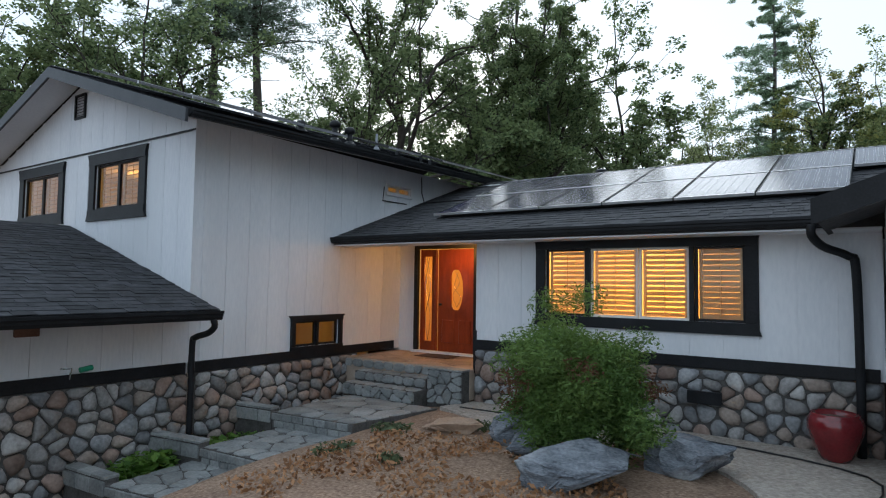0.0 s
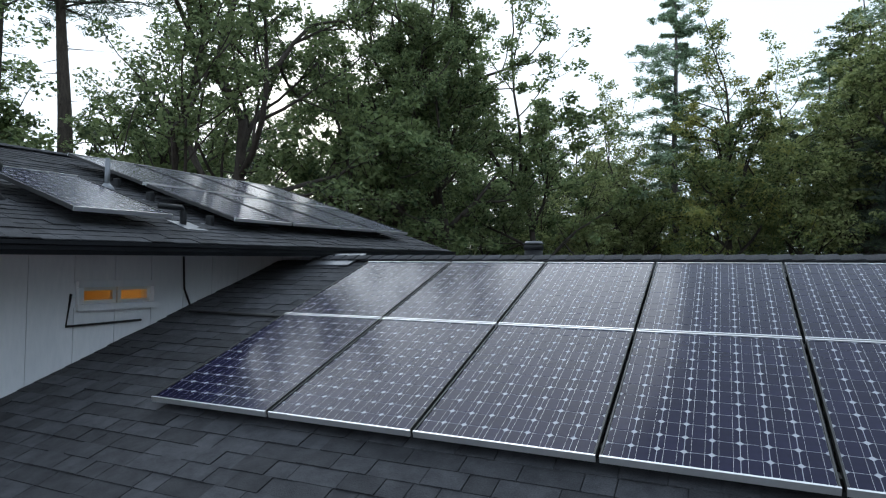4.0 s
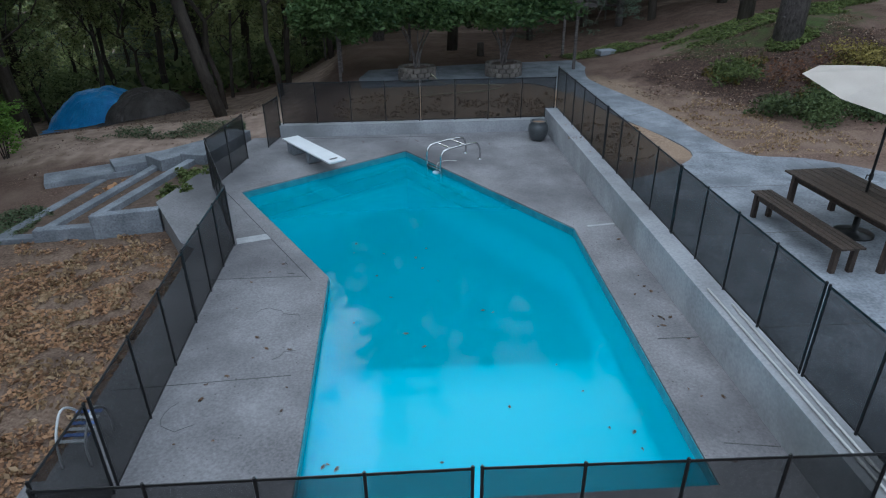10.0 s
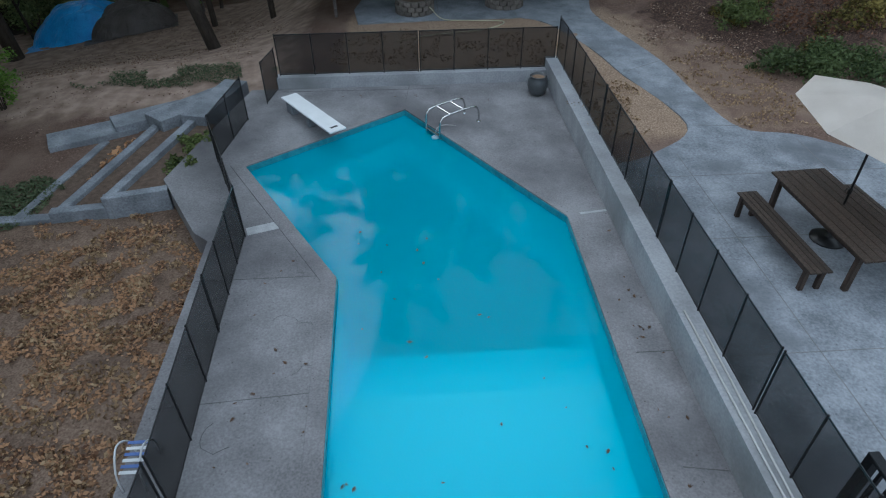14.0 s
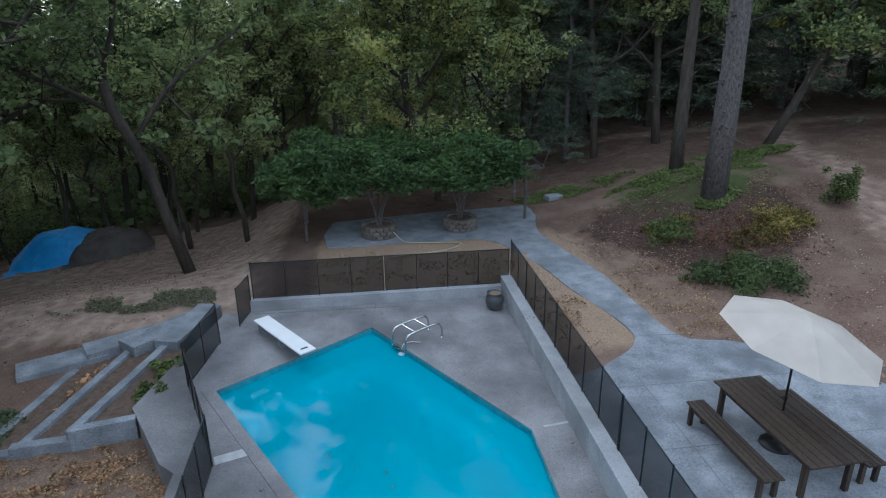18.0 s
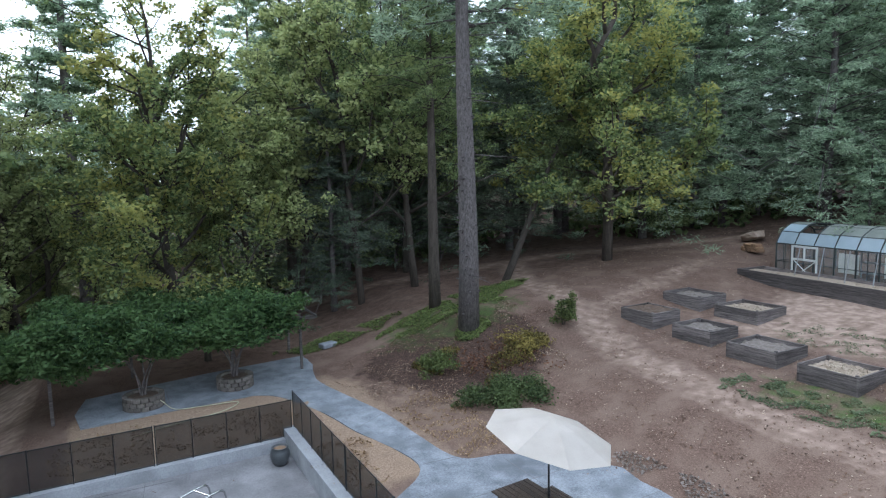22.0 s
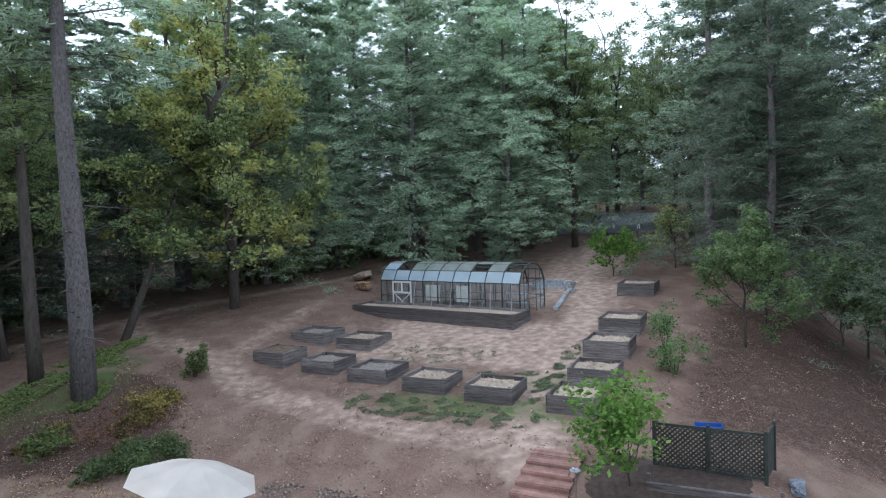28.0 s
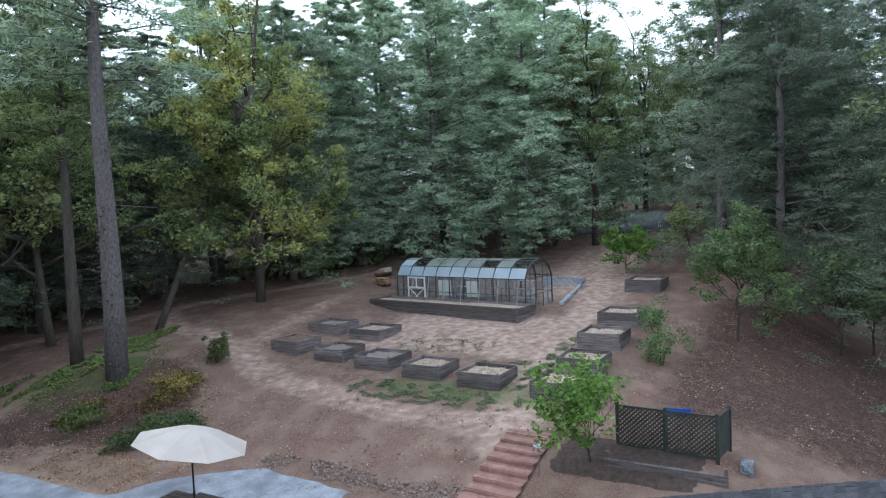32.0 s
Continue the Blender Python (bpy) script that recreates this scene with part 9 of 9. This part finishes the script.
for s in (-1, 1):
    for k in range(-8, 22):
        y0 = k * 0.125
        lo, hi = max(0.02, y0), min(2.58, y0 + 1.05)
        if s < 0:
            pa, pb = Vector((0.03, lo, 0.15 + (lo - y0))), Vector((0.03, hi, 0.15 + (hi - y0)))
        else:
            pa, pb = Vector((0.012, lo, 1.2 - (lo - y0))), Vector((0.012, hi, 1.2 - (hi - y0)))
        if (pb - pa).length > 0.1:
            part("lath", rod(bm_new(), pa, pb, 0.024, seg=4), lat_wood, t)
part("side_panel", box(bm_new(), (0.45, -0.1, 0.68), (0.9, 0.03, 1.1), Matrix.Rotation(-0.2, 3, "Z")), lat_wood, t)
bm = bm_new()
for sx, sy, z0, z1 in ((0.42, 1.1, 0.0, 0.05),):
    box(bm, (0, 0, 0.02), (0.42, 1.05, 0.03), bev=0.012)
    for q in (-1, 1):
        box(bm, (q * 0.21, 0, 0.11), (0.03, 1.08, 0.18), Matrix.Rotation(q * 0.15, 3, "Y"), 0.01)
        box(bm, (0, q * 0.53, 0.11), (0.42, 0.03, 0.18), Matrix.Rotation(-q * 0.2, 3, "X"), 0.01)
ob = solid("blue_tub", bm, plain("blue_plastic", (0.02, 0.07, 0.27), 0.4), "long bright blue plastic tray behind the lattice", "tray")
ob.matrix_basis = pose(14.0, 17.3, ground_z(14.0, 17.3), 0, -6, 10) @ Matrix.Scale(0.7, 4)
bm = bm_new()
n = 16
g = [[bm.verts.new((9.5 + 2.2 * i / n, 16.0 + 4.0 * j / n, ground_z(9.5 + 2.2 * i / n, 16.0 + 4.0 * j / n) - 0.02 + 0.13 * min(1, 4 * min(i, n - i) / n, 4 * min(j, n - j) / n) + 0.05 * noise.noise((i * 0.6, j * 0.6, 5)))) for j in range(n + 1)] for i in range(n + 1)]
for i in range(n):
    for j in range(n):
        bm.faces.new((g[i][j], g[i + 1][j], g[i + 1][j + 1], g[i][j + 1]))
solid("planting_bed", bm, mat("moist_soil", (0.022, 0.015, 0.012), (0.075, 0.050, 0.039), 0.95, 7, 45, 0.9, world_coords=True), "dark turned soil in front of the lattice", "soil", "structure", smooth=True)
t = thing("timber_edging", pose(10.1, 17.0, ground_z(10.1, 17)), "low weathered timber wall edging the bank", "edging")
for k in range(2):
    part("timber", box(bm_new(), (-0.05, 0, 0.02 + 0.15 * k), (0.10, 3.0, 0.145), Matrix.Rotation(0.04, 3, "Z"), 0.008), wood_grey, t)
for y in (-1.45, 1.45):
    part("stake", box(bm_new(), (0.03, y, 0.1), (0.08, 0.08, 0.6)), wood_grey, t)
carpet("rubble_edge", "rubble and pebbles along the patio edge", [(7.6, 26.5, 0.5, 2.5, 0.6), (7.7, 22.5, 0.5, 2.0, 0.4)], 2600, 0.03, stone_mats[1], 0.05, 12, 0.8)

# ---- railings behind the house ----
def railing(a, b, z, n, label, h=1.0):
    a, b = Vector((*a, z)), Vector((*b, z))
    d = b - a
    t = thing("railing", Matrix.Translation(a), label, "railing", "black railings")
    m = Matrix.Rotation(math.atan2(d.y, d.x), 3, "Z")
    part("top_rail", box(bm_new(), d / 2 + Vector((0, 0, h - 0.03)), (d.length + 0.1, 0.12, 0.05), m, 0.006), trim_black, t)
    part("bottom_rail", box(bm_new(), d / 2 + Vector((0, 0, 0.1)), (d.length, 0.05, 0.05), m), trim_black, t)
    for i in range(n + 1):
        end = i in (0, n)
        part("post" if end else "baluster", box(bm_new(), d * i / n + Vector((0, 0, h / 2 - 0.03)), (0.1, 0.1, h) if end else (0.04, 0.04, h - 0.1), m), trim_black, t)
    return t


railing((-8.25, 20.62), (-6.05, 20.68), DECK, 16, "black wooden railing above the basement stair", 0.95)
railing((0.9, 21.9), (0.9, 18.0), PATIO, 26, "black wooden railing at the patio edge", 1.05)
solid("stair_wall", slab(bm_new(), [(-8.95, 17.0), (-8.6, 17.0), (-8.6, 21.45), (-8.95, 21.45)], -0.4, 1.17), siding_white, "white side wall of the back stair", "wall", "structure")
for k in range(3):
    solid("garden_step", box(bm_new(), (-7.75, 21.0 + 0.42 * k, 0.14 - 0.14 * k - 0.2), (1.4, 0.5, 0.4), bev=0.01), concrete, "concrete step from the deck to the lawn", "step", group="deck steps")
t = thing("folding_chair", pose(-7.35, 23.4, ground_z(-7.4, 23.4), 0, 0, 85), "white-framed folding lawn chair with blue woven straps", "chair")
wh = bpy.data.materials["white_pipe"]
for s in (-0.25, 0.25):
    part("side_frame", tube(bm_new(), [tuple(p) for p in curve_pts([(s, -0.25, 0.0), (s, -0.25, 0.4), (s, 0.2, 0.38), (s, 0.36, 0.9)], 4)], 0.014, 6), wh, t, smooth=True)
    part("leg", rod(bm_new(), (s, 0.25, 0), (s, 0.1, 0.4), 0.014), wh, t)
strap = plain("blue_strap", (0.16, 0.20, 0.34), 0.7)
for k in range(5):
    part("strap", box(bm_new(), (0, -0.2 + 0.085 * k, 0.395), (0.5, 0.06, 0.006)), strap, t)
    part("back_strap", box(bm_new(), (0, 0.22 + 0.026 * k, 0.46 + 0.085 * k), (0.5, 0.008, 0.06)), strap, t)

# ---- gate and driveway at the back ----
asphalt = mat("driveway_asphalt", (0.12, 0.125, 0.14), (0.23, 0.235, 0.25), 0.9, 2, 40, 0.3, world_coords=True)
pts = [(54, 22.5), (66, 20), (72, 30), (66, 38), (54, 34)]
bm = bm_new()
vs = [bm.verts.new((x, y, ground_z(x, y) + 0.12)) for x, y in pts]
bm.faces.new(vs)
bmesh.ops.solidify(bm, geom=bm.faces[:], thickness=0.1)
solid("road", bm, asphalt, "grey driveway beyond the garden gate", "road", "structure")
for x, y in ((49.0, 24.2), (49.2, 27.6), (48.9, 31.0), (11.0, 60.5), (7.5, 59.0), (13.5, 61.0), (4.0, 57.0)):
    solid("fence_post", rod(bm_new(), (x, y, ground_z(x, y) - 0.2), (x, y, ground_z(x, y) + 1.4), 0.05, seg=7), wood_grey, "weathered wooden fence post", "post", group="boundary posts")
t = thing("gate_sign", pose(48.9, 24.6, ground_z(48.9, 24.6) + 1.2, 0, 0, 60), "small white sign on the gate post", "sign")
part("plate", box(bm_new(), (0, 0, 0.2), (0.3, 0.02, 0.4)), plain("sign_white", (0.7, 0.7, 0.7), 0.5), t)
part("stake", rod(bm_new(), (0, 0.03, -1.3), (0, 0.03, 0.3), 0.03), wood_grey, t)
carpet("woodland_undergrowth", "dense undergrowth of bushes beneath the woods", [(-22, 60, 20, 8, 0.3), (14, 60, 12, 5, 0.16), (-32, 40, 8, 18, 0.22), (38, 50, 12, 8, 0.16), (60, 40, 10, 10, 0.08), (58, 8, 12, 6, 0.08), (92, 24, 14, 26, 0.14)], 50000, 0.2, leaf_oak, 1.7, 14, 1.0)
